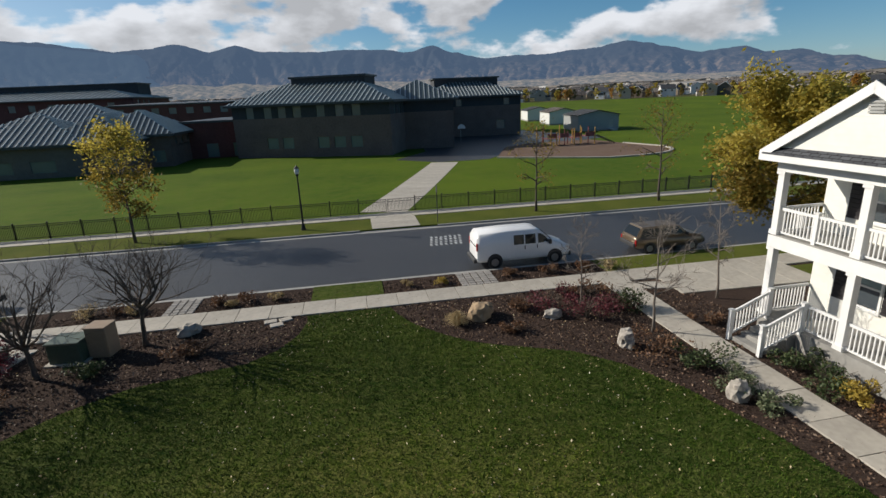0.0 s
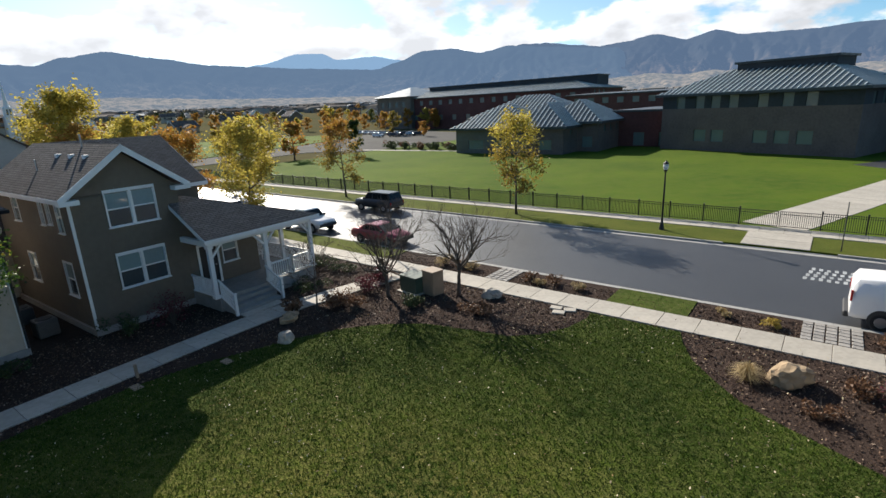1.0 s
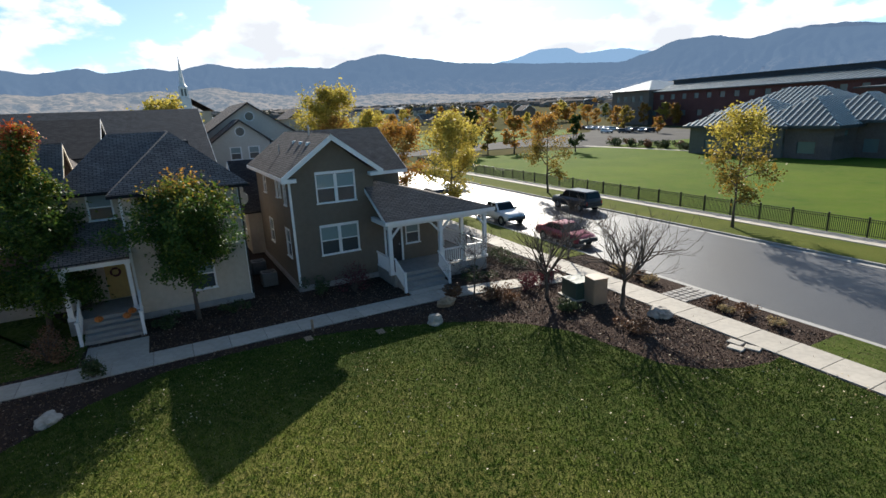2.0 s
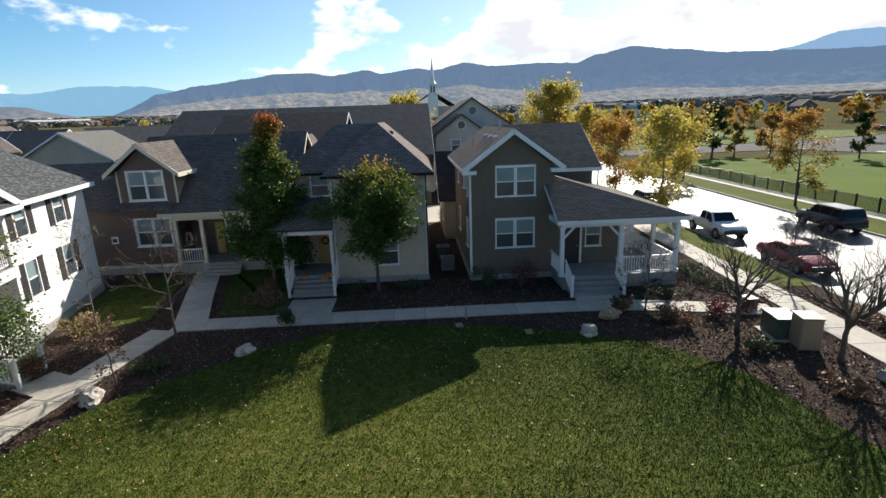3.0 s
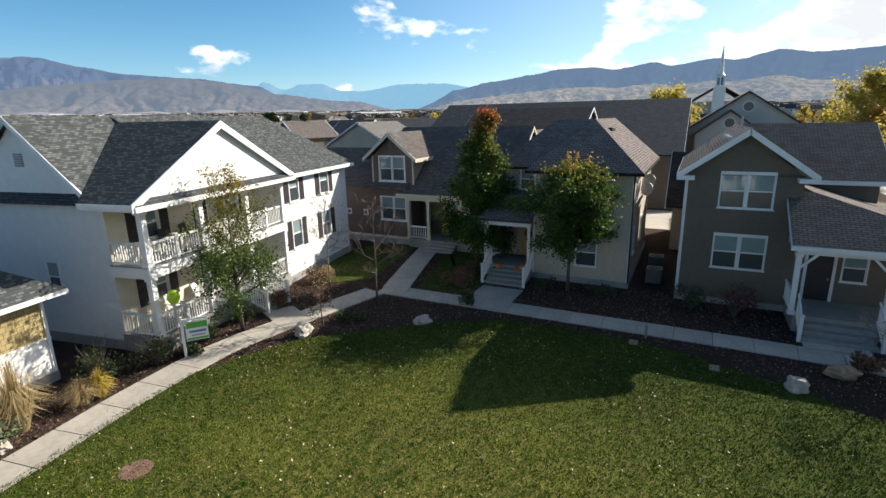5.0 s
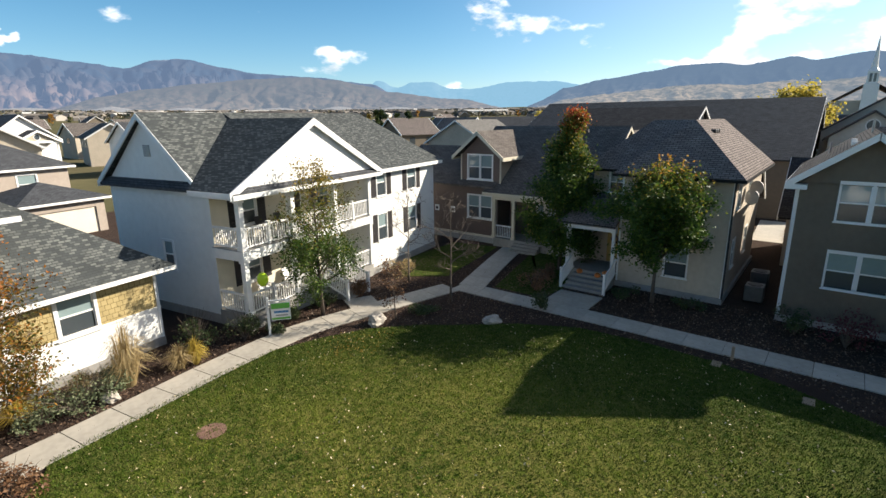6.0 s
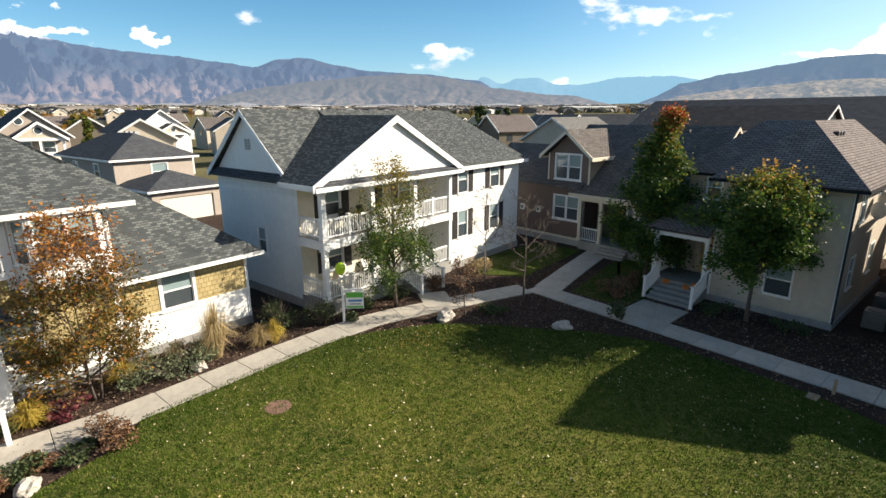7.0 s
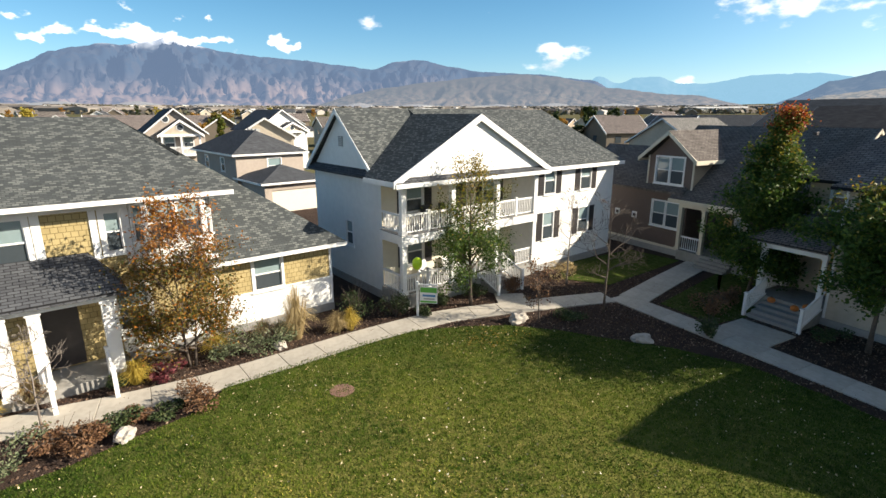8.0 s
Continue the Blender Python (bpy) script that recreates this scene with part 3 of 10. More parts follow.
def window(parent, a, b, s0, s1, z0, z1, units=1, trim=0.11, head=0.0, name="window", low="pane_low", up="pane", trim_mat="white", depth=0.07):
    """A sash window set into a wall from a to b: trim, mullions, an upper and a lower pane in each unit."""
    a, b = Vector((a[0], a[1])), Vector((b[0], b[1]))
    d = (b - a).normalized()
    out = Vector((d.y, -d.x))

    def pt(s, o):
        p = a + d * s + out * o
        return p

    def bar(bm, q0, q1, h0, h1, o0, o1):
        v = []
        for o in (o0, o1):
            for s, z in ((q0, h0), (q1, h0), (q1, h1), (q0, h1)):
                p = pt(s, o)
                v.append(bm.verts.new((p.x, p.y, z)))
        for f in ((3, 2, 1, 0), (4, 5, 6, 7), (1, 5, 4, 0), (2, 6, 5, 1), (3, 7, 6, 2), (0, 4, 7, 3)):
            bm.faces.new([v[i] for i in f])

    bm = bmesh.new()
    o0, o1 = -depth, 0.03
    bar(bm, s0 - trim, s0, z0 - trim, z1 + trim + head, o0, o1)
    bar(bm, s1, s1 + trim, z0 - trim, z1 + trim + head, o0, o1)
    bar(bm, s0, s1, z1, z1 + trim + head, o0, o1)
    bar(bm, s0, s1, z0 - trim, z0, o0, o1)
    bmesh.ops.remove_doubles(bm, verts=bm.verts[:], dist=0.0005)
    win = part(name, bm, M[trim_mat], parent)
    bm = bmesh.new()
    bar(bm, s0 - trim - 0.04, s1 + trim + 0.04, z0 - trim - 0.05, z0 - trim, o0, o1 + 0.05)
    part("sill", bm, M[trim_mat], win)
    w = (s1 - s0) / units
    zm = z0 + (z1 - z0) * 0.5
    for i in range(units):
        if i:
            bm = bmesh.new()
            bar(bm, s0 + w * i - 0.05, s0 + w * i + 0.05, z0, z1, o0, 0.02)
            part("mullion", bm, M[trim_mat], win)
        bm = bmesh.new()
        l, r = s0 + w * i + (0.05 if i else 0), s0 + w * (i + 1) - (0.05 if i < units - 1 else 0)
        bar(bm, l, r, zm - 0.03, zm + 0.03, o0, -0.015)
        for e0, e1 in ((l, l + 0.04), (r - 0.04, r)):
            bar(bm, e0, e1, z0, zm - 0.03, o0, -0.015)
            bar(bm, e0, e1, zm + 0.03, z1, o0, -0.015)
        bmesh.ops.remove_doubles(bm, verts=bm.verts[:], dist=0.0005)
        part("sash", bm, M[trim_mat], win)
    for i in range(units):
        l, r = s0 + w * i + (0.05 if i else 0), s0 + w * (i + 1) - (0.05 if i < units - 1 else 0)
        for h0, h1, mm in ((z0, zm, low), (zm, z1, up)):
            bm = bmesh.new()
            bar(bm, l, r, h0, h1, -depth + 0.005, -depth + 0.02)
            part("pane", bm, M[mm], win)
    return win


BALUSTER = {}


def railing(parent, a, b, z, h=0.9, every=0.13, posts=(True, True), name="railing", za=None, zb=None):
    """A porch railing from a to b: rails, balusters and newels; za, zb: foot heights where it slopes."""
    za = z if za is None else za
    zb = z if zb is None else zb
    a, b = Vector((a[0], a[1], za)), Vector((b[0], b[1], zb))
    up = Vector((0, 0, 1))
    bm = bmesh.new()
    beam(bm, a + up * h, b + up * h, 0.07, 0.09)
    rail = part(name, bm, M["white"], parent)
    bm = bmesh.new()
    beam(bm, a + up * 0.1, b + up * 0.1, 0.06, 0.06)
    part("bottom_rail", bm, M["white"], rail)
    n = max(2, int((b - a).length / every))
    first = None
    for i in range(1, n):
        p = a.lerp(b, i / n)
        if h not in BALUSTER:
            BALUSTER[h] = part("baluster", new_box(-0.019, 0.019, -0.019, 0.019, 0.1, h), M["white"], rail)
            ob = BALUSTER[h]
        else:
            ob = new("baluster", BALUSTER[h].data)
            ob.parent = rail
        ob.location = p
    for q, on in zip((a, b), posts):
        if on:
            bm = new_box(q.x - 0.065, q.x + 0.065, q.y - 0.065, q.y + 0.065, q.z - 0.12, q.z + h + 0.1)
            box(bm, q.x - 0.09, q.x + 0.09, q.y - 0.09, q.y + 0.09, q.z + h + 0.1, q.z + h + 0.14)
            part("newel_post", bm, M["white"], rail)
    return rail


def column(parent, x, y, z0, z1, w=0.22, name="porch_post", mm="white"):
    bm = new_box(x - w / 2, x + w / 2, y - w / 2, y + w / 2, z0, z1)
    k = w / 2 + 0.04
    box(bm, x - k, x + k, y - k, y + k, z0 + 0.002, z0 + 0.16)
    box(bm, x - k, x + k, y - k, y + k, z1 - 0.12, z1 - 0.002)
    return part(name, bm, M[mm], parent)


def steps(parent, x0, x1, y0, y1, z_top, n, toward, material):
    """A flight of n steps that falls towards +y or +x from the first edge (in the parent's own axes)."""
    for i in range(n):
        z = z_top * (n - i - 0.0) / (n + 1)
        if toward == 'y':
            r = (y1 - y0) / n
            bm = soft_box(x0, x1, y0 + r * i, y0 + r * (i + 1), -0.05, z, 0.015)
        else:
            r = (x1 - x0) / n
            bm = soft_box(x0 + r * i, x0 + r * (i + 1), y0, y1, -0.05, z, 0.015)
        part("step", bm, material, parent)


# ================= ground, street and paths =================
ST = pose(15, 40, 0, 0, 0, -2.2) @ pose(-15, -40, 0)      # the street's own axes


def st(x, y, z=0.0):
    return ST @ Vector((x, y, z))


def land_height(r):
    return -0.16 + max(0.0, r - 220) * 0.0205


def make_ground():
    radii = [0, 40, 80, 130, 180, 220, 260, 320, 400, 500, 650, 850, 1100, 1500, 2000, 2600, 3300, 4200, 4900]
    n = 96
    vs, fs = [(0, 0, -0.16)], []
    for r in radii[1:]:
        for k in range(n):
            a = 2 * math.pi * k / n
            h = land_height(r)
            if r > 400:
                h += 0.004 * r * (noise.noise((math.cos(a) * r * 0.004, math.sin(a) * r * 0.004, 2.0)))
            vs.append((15 + r * math.cos(a), 20 + r * math.sin(a), h))
    for k in range(n):
        fs.append((0, 1 + k, 1 + (k + 1) % n))
    for i in range(len(radii) - 2):
        for k in range(n):
            a, b = 1 + i * n + k, 1 + i * n + (k + 1) % n
            fs.append((a, a + n, b + n, b))
    g = part("ground", (vs, [], fs), M["dry"])
    for p in g.data.polygons:
        p.use_smooth = True
    tagged(g, "dry tan and olive valley floor spreading to the hills", "ground", kind="structure")


make_ground()


def slab(name, pts, z0, z1, material, label, category, kind="structure"):
    bm = bmesh.new()
    prism(bm, pts, z0, z1)
    ob = part(name, bm, material)
    bm2 = bmesh.new(); bm2.from_mesh(ob.data)
    bmesh.ops.triangulate(bm2, faces=[f for f in bm2.faces if len(f.verts) > 4])
    bm2.to_mesh(ob.data); bm2.free()
    return tagged(ob, label, category, kind=kind)


def strip(name, x0, x1, y0, y1, z0, z1, material, label, category):
    return slab(name, [(*st(x, y).xy,) for x, y in ((x0, y0), (x1, y0), (x1, y1), (x0, y1))], z0, z1, material, label, category)


NEAR, FAR = 34.75, 46.3         # kerb faces, in the street's axes
strip("road", -140, 150, NEAR - 0.3, FAR + 0.3, -0.3, -0.125, M["asphalt"], "dark grey asphalt street with faint seams", "road")
# court side: planted ground; its street edge is the near kerb
court = [(-60, -40), (60, -40), (60, 33), *[(*st(x, NEAR - 0.16).xy,) for x in (60, -60)]]
slab("garden_ground", court, -0.3, 0.0, M["mulch"], "dark brown bark mulch covering the planting beds", "mulch bed")
def far_field():
    """The playing field beyond the school, rising gently to the houses."""
    vs, fs = [], []
    rows, cols = 12, 24
    for i in range(rows + 1):
        r = 212 + (418 - 212) * i / rows
        for k in range(cols + 1):
            a = radians(34 + (84 - 34) * k / cols)
            vs.append((15 + r * math.cos(a), 20 + r * math.sin(a), land_height(r) + 0.2))
    for i in range(rows):
        for k in range(cols):
            a = i * (cols + 1) + k
            fs.append((a, a + cols + 1, a + cols + 2, a + 1))
    tagged(part("playing_field", (vs, [], fs), M["field"]), "green playing field beyond the school", "grass field", kind="structure")


far_field()
strip("school_ground", -70, 220, FAR + 0.16, 330, -0.3, 0.0, M["field"], "bright green mown school field behind the street", "grass field")


def kerbs():
    """Kerb stones along both sides of the street."""
    for side, y0, y1 in (("near", NEAR - 0.16, NEAR), ("far", FAR, FAR + 0.16)):
        bm = bmesh.new()
        x = -70.0
        while x < 90:
            w = 3.0
            cut = side == "far" and 14.6 < x + 1.5 < 19.4
            v = box(bm, x, x + w - 0.012, y0, y1, -0.3, -0.09 if cut else 0.012)
            for q in v:
                q.co = ST @ q.co
            g0, g1 = (y1, y1 + 0.45) if side == "near" else (y0 - 0.45, y0)
            v = box(bm, x, x + w - 0.012, g0, g1, -0.3, -0.113)
            for q in v:
                q.co = ST @ q.co
            x += w
        tagged(part("kerb", bm, M["kerb"]), "pale grey concrete kerb and gutter beside the street", "kerb", kind="structure")


kerbs()
LAWN = [(14.7, 30.72), (14.95, 29.8), (15.5, 28.5), (16.4, 27.3), (17.3, 26.3), (18.4, 25.6), (19.6, 25.0), (20.9, 24.3), (22.2, 22.9), (23.2, 21.0), (24.0, 18.4), (24.5, 15.0), (24.6, 10.5),
        (24.0, 7.4), (21.9, 5.85), (20.5, 5.55), (18.8, 4.9), (17.3, 4.4), (16.55, 3.55), (16.3, 3.05), (10.9, 2.12), (8.6, 2.0), (8.0, 2.25), (6.4, 2.75), (4.6, 3.65), (3.0, 5.2), (1.9, 6.7), (0.3, 8.6),
        (-0.9, 11.0), (-1.1, 13.5), (-0.9, 16.5), (-0.4, 18.7), (0.5, 20.8), (1.2, 22.4), (2.1, 23.9), (3.4, 25.2), (5.0, 26.2), (7.0, 26.6), (8.8, 26.9), (9.9, 27.7), (10.6, 28.9), (10.95, 30.2), (10.9, 30.88)]
slab("lawn", LAWN, -0.05, 0.045, M["grass"], "mown dark green lawn scattered with fallen leaves", "lawn")
strip("kerb_grass", 11.3, 14.9, 32.5, NEAR - 0.16, -0.05, 0.035, M["grass"], "patch of green grass between pavement and kerb", "grass strip")
strip("kerb_grass_west", -45, -3.2, 32.5, NEAR - 0.16, -0.05, 0.03, M["verge"], "patchy green grass strip beside the kerb", "grass strip")
strip("kerb_grass_east", 27.0, 55, 32.5, NEAR - 0.16, -0.05, 0.03, M["verge"], "yellowish grass strip beside the kerb", "grass strip")
strip("front_lawn_east", 35.4, 60, 24, 30.6, -0.05, 0.03, M["verge"], "small green front lawn beside the driveway", "lawn")
slab("side_lawn", [(-11.5, 2.9), (-11.6, 3.1), (-3.6, 5.0), (-3.5, 7.9), (-6.5, 8.2), (-11.4, 6.0)], -0.05, 0.03, M["grass"], "small shaded lawn between two paths", "lawn")
slab("house_lawn", [(-2.0, -0.4), (-3.6, 1.7), (-11.2, 0.4), (-10.6, -3.0), (-4.0, -2.8)], -0.05, 0.03, M["grass"], "small green lawn beside the white house", "lawn")
strip("far_verge", -70, 150, FAR + 0.16, 50.15, -0.05, 0.02, M["verge"], "green grass verge between street and pavement", "grass strip")

# pavements and paths: their ground is laid here, their slabs at the end
PAVINGS = []


def paving(name, centre, width, label, joint=1.5, z=0.055):
    """A path of cast slabs along a centre line; the slabs are made later."""
    e = tagged(new(name), label, "pavement", kind="structure")
    PAVINGS.append((e, [Vector(p) for p in centre], width, joint, z))


paving("pavement_street", [st(x, 31.68).xy for x in range(-46, 62, 6)], 1.6, "pale concrete pavement along the street")
paving("pavement_far", [st(x, 51.1).xy for x in range(-64, 100, 6)], 1.75, "pale concrete pavement beside the iron fence")
paving("path_west", [(-2.5, 3.3), (-2.5, 10), (-2.45, 17), (-2.4, 21.5), (-2.2, 24.5), (-1.5, 27.5), (-0.6, 30.9)], 1.35, "shaded concrete path before the houses")
paving("path_south", [(26.0, 2.6), (22.5, 2.5), (19.5, 2.7), (16.7, 2.6), (13.7, 2.12), (10.8, 1.6), (8.5, 1.35), (6.2, 1.25), (3.4, 1.85), (0.6, 2.45), (-2.0, 3.1)], 1.42, "pale concrete path curving past the white house")
paving("path_east", [(26.0, 2.0), (25.95, 8), (25.9, 14), (26.0, 20), (26.1, 26), (26.3, 30.5)], 1.45, "pale concrete path before the east porch")
paving("path_house", [(-2.9, 3.9), (-7.0, 2.7), (-12.2, 1.3)], 1.5, "concrete path leading to the brown house")
paving("path_steps", [(2.9, 1.6), (2.2, 0.2)], 1.5, "short concrete path to the white porch")
paving("path_porch", [(-3.1, 9.3), (-5.2, 9.3)], 2.3, "short concrete path to the shaded porch")
paving("path_stair", [(-3.0, 23.7), (-3.9, 23.7)], 2.2, "short concrete path to the porch stairs")
paving("crossing", [st(16.8, FAR + 0.2).xy, st(16.8, 50.2).xy], 3.7, "pale concrete crossing ramp between kerb and gate")
paving("school_path", [(16.6, 52.4), (20.5, 62), (25.2, 74), (29.6, 85.5)], 4.2, "pale concrete path running to the school", 2.5, 0.03)
paving("annex_path", [(-72, 102.5), (-50, 103.5), (-34, 103.0)], 1.6, "pale concrete path before the school annex", 2.5, 0.03)
paving("driveway", [(28.5, 29.6), (36.0, 29.0)], 3.0, "wide pale concrete walk beside the east house")
paving("pavement_east", [st(27.2, 30.2).xy, st(33, 28.9).xy], 0.9, "concrete path beside the east house")


def painted_marks():
    """White crossing word worn into the street, as bars."""
    e = thing("road_marking", Matrix.Identity(4), "worn white painted marking on the asphalt", "road marking", kind="structure")
    rng = random.Random(5)
    for i in range(7):
        for k in range(4):
            x = 18.6 + i * 0.34 + k * 0.1
            y = 41.0 + k * 0.62
            bm = bmesh.new()
            v = box(bm, x, x + 0.17, y, y + rng.uniform(0.35, 0.55), -0.125, -0.121)
            for q in v:
                q.co = ST @ q.co
            part("bar", bm, M["white_worn"], e)


M["white_worn"] = mat("worn_white_paint", (0.36, 0.37, 0.37), 0.8, var=0.35, scale=5)
painted_marks()
# school yard
slab("blacktop", [(23, 93), (29, 86.2), (37, 86), (48, 101), (72, 112), (66, 150), (36, 150), (30, 104)], -0.05, 0.02, M["asphalt"], "dark asphalt school yard", "school yard")
slab("playground", [(38.4, 86.6), (52.9, 77.6), (62, 78.5), (67, 82.5), (68.8, 88), (67, 97), (66, 108), (52, 108), (45, 102)], -0.05, 0.05, M["playchips"], "brown wood-chip playground surface", "playground")
slab("park_lawn", [(-98, 62), (-104, 86), (-110, 112), (-122, 150), (-150, 168), (-185, 130), (-195, 80), (-150, 58)], -0.5, -0.04, M["field"], "green lawn across the side street", "grass field")
slab("car_park", [(-68, 101), (-46, 110), (-60, 160), (-118, 188), (-150, 184), (-122, 154), (-110, 116), (-103, 88), (-97, 62), (-84, 58), (-84, 95)], -0.3, -0.06, M["lot"], "sunlit asphalt car park by the school", "car park")


def playground_edge():
    e = thing("playground_edging", Matrix.Identity(4), "pale concrete edging round the playground", "edging", kind="structure")
    pts = [(38.4, 86.6), (45.5, 82), (52.9, 77.6), (58, 77.6), (62, 78.5), (65, 80.2), (67, 82.5), (68.4, 85), (68.8, 88), (68.0, 92), (67, 97)]
    for a, b in zip(pts, pts[1:]):
        bm = bmesh.new()
        beam(bm, (*a, 0.05), (*b, 0.05), 0.5, 0.3)
        part("edging_stone", bm, M["concrete"], e)


playground_edge()


# ================= houses of the court =================
def vent_boxes(parent, spots, n):
    """Small roof vents standing on a slope."""
    for x, y, z in spots:
        bm = soft_box(x - 0.14, x + 0.14, y - 0.12, y + 0.12, z - 0.1, z + 0.1, 0.02)
        part("roof_vent", bm, M["white"] if n else M["black"], parent)


def thin_window(*a, **k):
    """A window with a narrow casing."""
    k.setdefault("head", 0.05)
    k["trim"] = 0.045
    return window(*a, **k)


def taupe_house():
    """Two-storey stucco house with a front gable and a wrap-round porch."""
    ox, oy = -7.2, 20.2
    e = thing("taupe_house", pose(ox, oy, 0), "two-storey taupe stucco house with white trim and a wrap-round porch", "house")
    W = lambda x, y: (x - ox, y - oy)
    st_ = M["grey_stucco"]
    # base and walls
    bm = bmesh.new()
    prism(bm, [W(-17.1, 17.73), W(-7.1, 17.73), W(-7.1, 26.6), W(-17.1, 26.6)], -0.1, 0.3)
    part("foundation", bm, M["foundation"], e)
    f = [(1.42, 3.56, 4.78, 6.28), (1.40, 3.54, 1.88, 3.38)]
    a, b = W(-7.2, 17.83), W(-7.2, 22.5)
    wall(e, st_, a, b, 0.3, 6.25, f, top=[(2.335, 8.1)])
    for s0, s1, z0, z1 in f:
        thin_window(e, a, b, s0, s1, z0, z1, 2, head=0.1)
    a2, b2 = W(-17, 17.83), W(-7.2, 17.83)
    side = [(8.2, 8.75, 4.7, 6.1), (7.1, 7.5, 5.0, 6.0), (6.2, 6.6, 4.9, 6.0), (7.6, 8.6, 1.7, 3.2), (3.0, 4.0, 1.7, 3.1), (2.5, 3.3, 4.8, 6.0)]
    wall(e, st_, a2, b2, 0.3, 6.25, side)
    for h in side:
        thin_window(e, a2, b2, *h)
    wall(e, st_, W(-17, 26.5), W(-17, 17.83), 0.3, 6.25, top=[(4, 8.1)])
    # ground floor beside the porch: door and small window
    a3, b3 = W(-7.2, 22.5), W(-7.2, 26.5)
    g = [(0.55, 1.5, 0.72, 2.85), (1.85, 2.7, 1.75, 2.95)]
    wall(e, st_, a3, b3, 0.3, 4.2, g)
    thin_window(e, a3, b3, *g[1])
    d = part("door", new_box(-0.1, -0.05, 2.3 + 0.55, 2.3 + 1.5, 0.72, 2.85), M["door"], e, "dark front door")
    part("door_handle", new_box(-0.05, 0.0, 2.3 + 1.36, 2.3 + 1.42, 1.68, 1.78), M["rim"], d)
    bm = new_box(-0.08, 0.03, 2.73, 2.85, 0.72, 2.97)
    box(bm, -0.08, 0.03, 2.3 + 1.5, 2.3 + 1.62, 0.72, 2.97)
    box(bm, -0.08, 0.034, 2.85, 2.3 + 1.5, 2.85, 2.97)
    part("door_trim", bm, M["white"], e)
    wall(e, st_, W(-7.2, 26.5), W(-17, 26.5), 0.3, 4.2, [(2, 3.2, 1.6, 3.0)])
    thin_window(e, W(-7.2, 26.5), W(-17, 26.5), 2, 3.2, 1.6, 3.0)
    wall(e, st_, W(-12.6, 22.5), W(-12.6, 26.5), 4.0, 5.6)
    wall(e, st_, W(-12.6, 26.5), W(-21.4, 26.5), 4.0, 5.6, top=[(4.4, 8.1)])
    wall(e, st_, W(-21.4, 26.5), W(-21.4, 20.5), 0.3, 5.6)
    wall(e, st_, W(-7.2, 22.5), W(-12.6, 22.5), 4.0, 6.25)
    # white corner boards
    for x, y in ((-7.2, 17.83), ):
        part("corner_board", new_box(x - ox - 0.02, x - ox + 0.025, y - oy - 0.025, y - oy + 0.05, 0.3, 6.2), M["white"], e)
    bm = bmesh.new()
    tube(bm, [(0.06, -2.42, 6.0), (0.06, -2.42, 0.3)], [0.045, 0.045], 8)
    part("downpipe", bm, M["white"], e)
    # roof
    bm = bmesh.new()
    r0, z0, zr = 6.32, 6.32, 8.38
    ys, yn, yr = 17.38, 22.95, 20.165
    xf, xb = -6.75, -17.4
    roof_face(bm, [(*W(xb, ys), z0), (*W(xf, ys), z0), (*W(xf, yr), zr), (*W(xb, yr), zr)])
    roof_face(bm, [(*W(xf, yn), z0), (*W(xb, yn), z0), (*W(xb, yr), zr), (*W(xf, yr), zr)])
    # the wing behind, its ridge across the first
    ze, zt2 = 5.62, 8.38
    roof_face(bm, [(*W(-12.15, 20.2), ze), (*W(-12.15, 26.95), ze), (*W(-17.0, 26.95), zt2), (*W(-17.0, 20.2), zt2)])
    roof_face(bm, [(*W(-21.85, 26.95), ze), (*W(-21.85, 20.2), ze), (*W(-17.0, 20.2), zt2), (*W(-17.0, 26.95), zt2)])
    roof = part("roof", bm, M["roof_brown"], e, "brown-grey shingle roof")
    bm = bmesh.new()
    fascia(bm, [(*W(xf, ys), z0), (*W(xf, yr), zr), (*W(xf, yn), z0)], 0.06, 0.3, 0.06)
    fascia(bm, [(*W(xb, ys), z0), (*W(xf, ys), z0)], 0.06, 0.2, 0.04)
    fascia(bm, [(*W(-12.15, 22.6), ze), (*W(-12.15, 26.95), ze), (*W(-17.0, 26.95), zt2), (*W(-21.85, 26.95), ze)], 0.06, 0.22, 0.04)
    # returns of the gable
    box(bm, xf - ox - 0.5, xf - ox + 0.02, ys - oy, ys - oy + 0.75, z0 - 0.3, z0 - 0.1)
    box(bm, xf - ox - 0.5, xf - ox + 0.02, yn - oy - 0.75, yn - oy, z0 - 0.3, z0 - 0.1)
    part("roof_trim", bm, M["white"], e)
    vent_boxes(e, [(-1.5, -0.75, 7.84), (-3.1, -0.75, 7.84), (-4.7, -0.75, 7.84)], 1)
    for x, y, z in ((-5.2, -1.6, 7.1), (-3.2, -0.2, 8.2)):
        bm = bmesh.new(); tube(bm, [(x, y, z), (x, y, z + 0.65)], [0.05, 0.05], 8); part("vent_pipe", bm, M["rim"], e)
    # porch
    bm = bmesh.new()
    prism(bm, [W(-7.2, 22.4), W(-4.75, 22.4), W(-4.75, 28.45), W(-14.0, 28.45), W(-14.0, 26.5), W(-7.2, 26.5)], -0.1, 0.72)
    part("porch_deck", bm, M["deck"], e)
    bm = bmesh.new()
    zt = 5.58
    roof_face(bm, [(*W(-4.45, 21.95), 3.78), (*W(-4.45, 28.9), 3.78), (*W(-7.6, 22.9), zt), (*W(-7.6, 21.95), zt)])
    roof_face(bm, [(*W(-4.45, 28.9), 3.78), (*W(-14.4, 28.9), 3.78), (*W(-14.4, 22.5), zt), (*W(-7.6, 22.9), zt)])
    part("porch_roof", bm, M["roof_brown"], e)
    bm = bmesh.new()
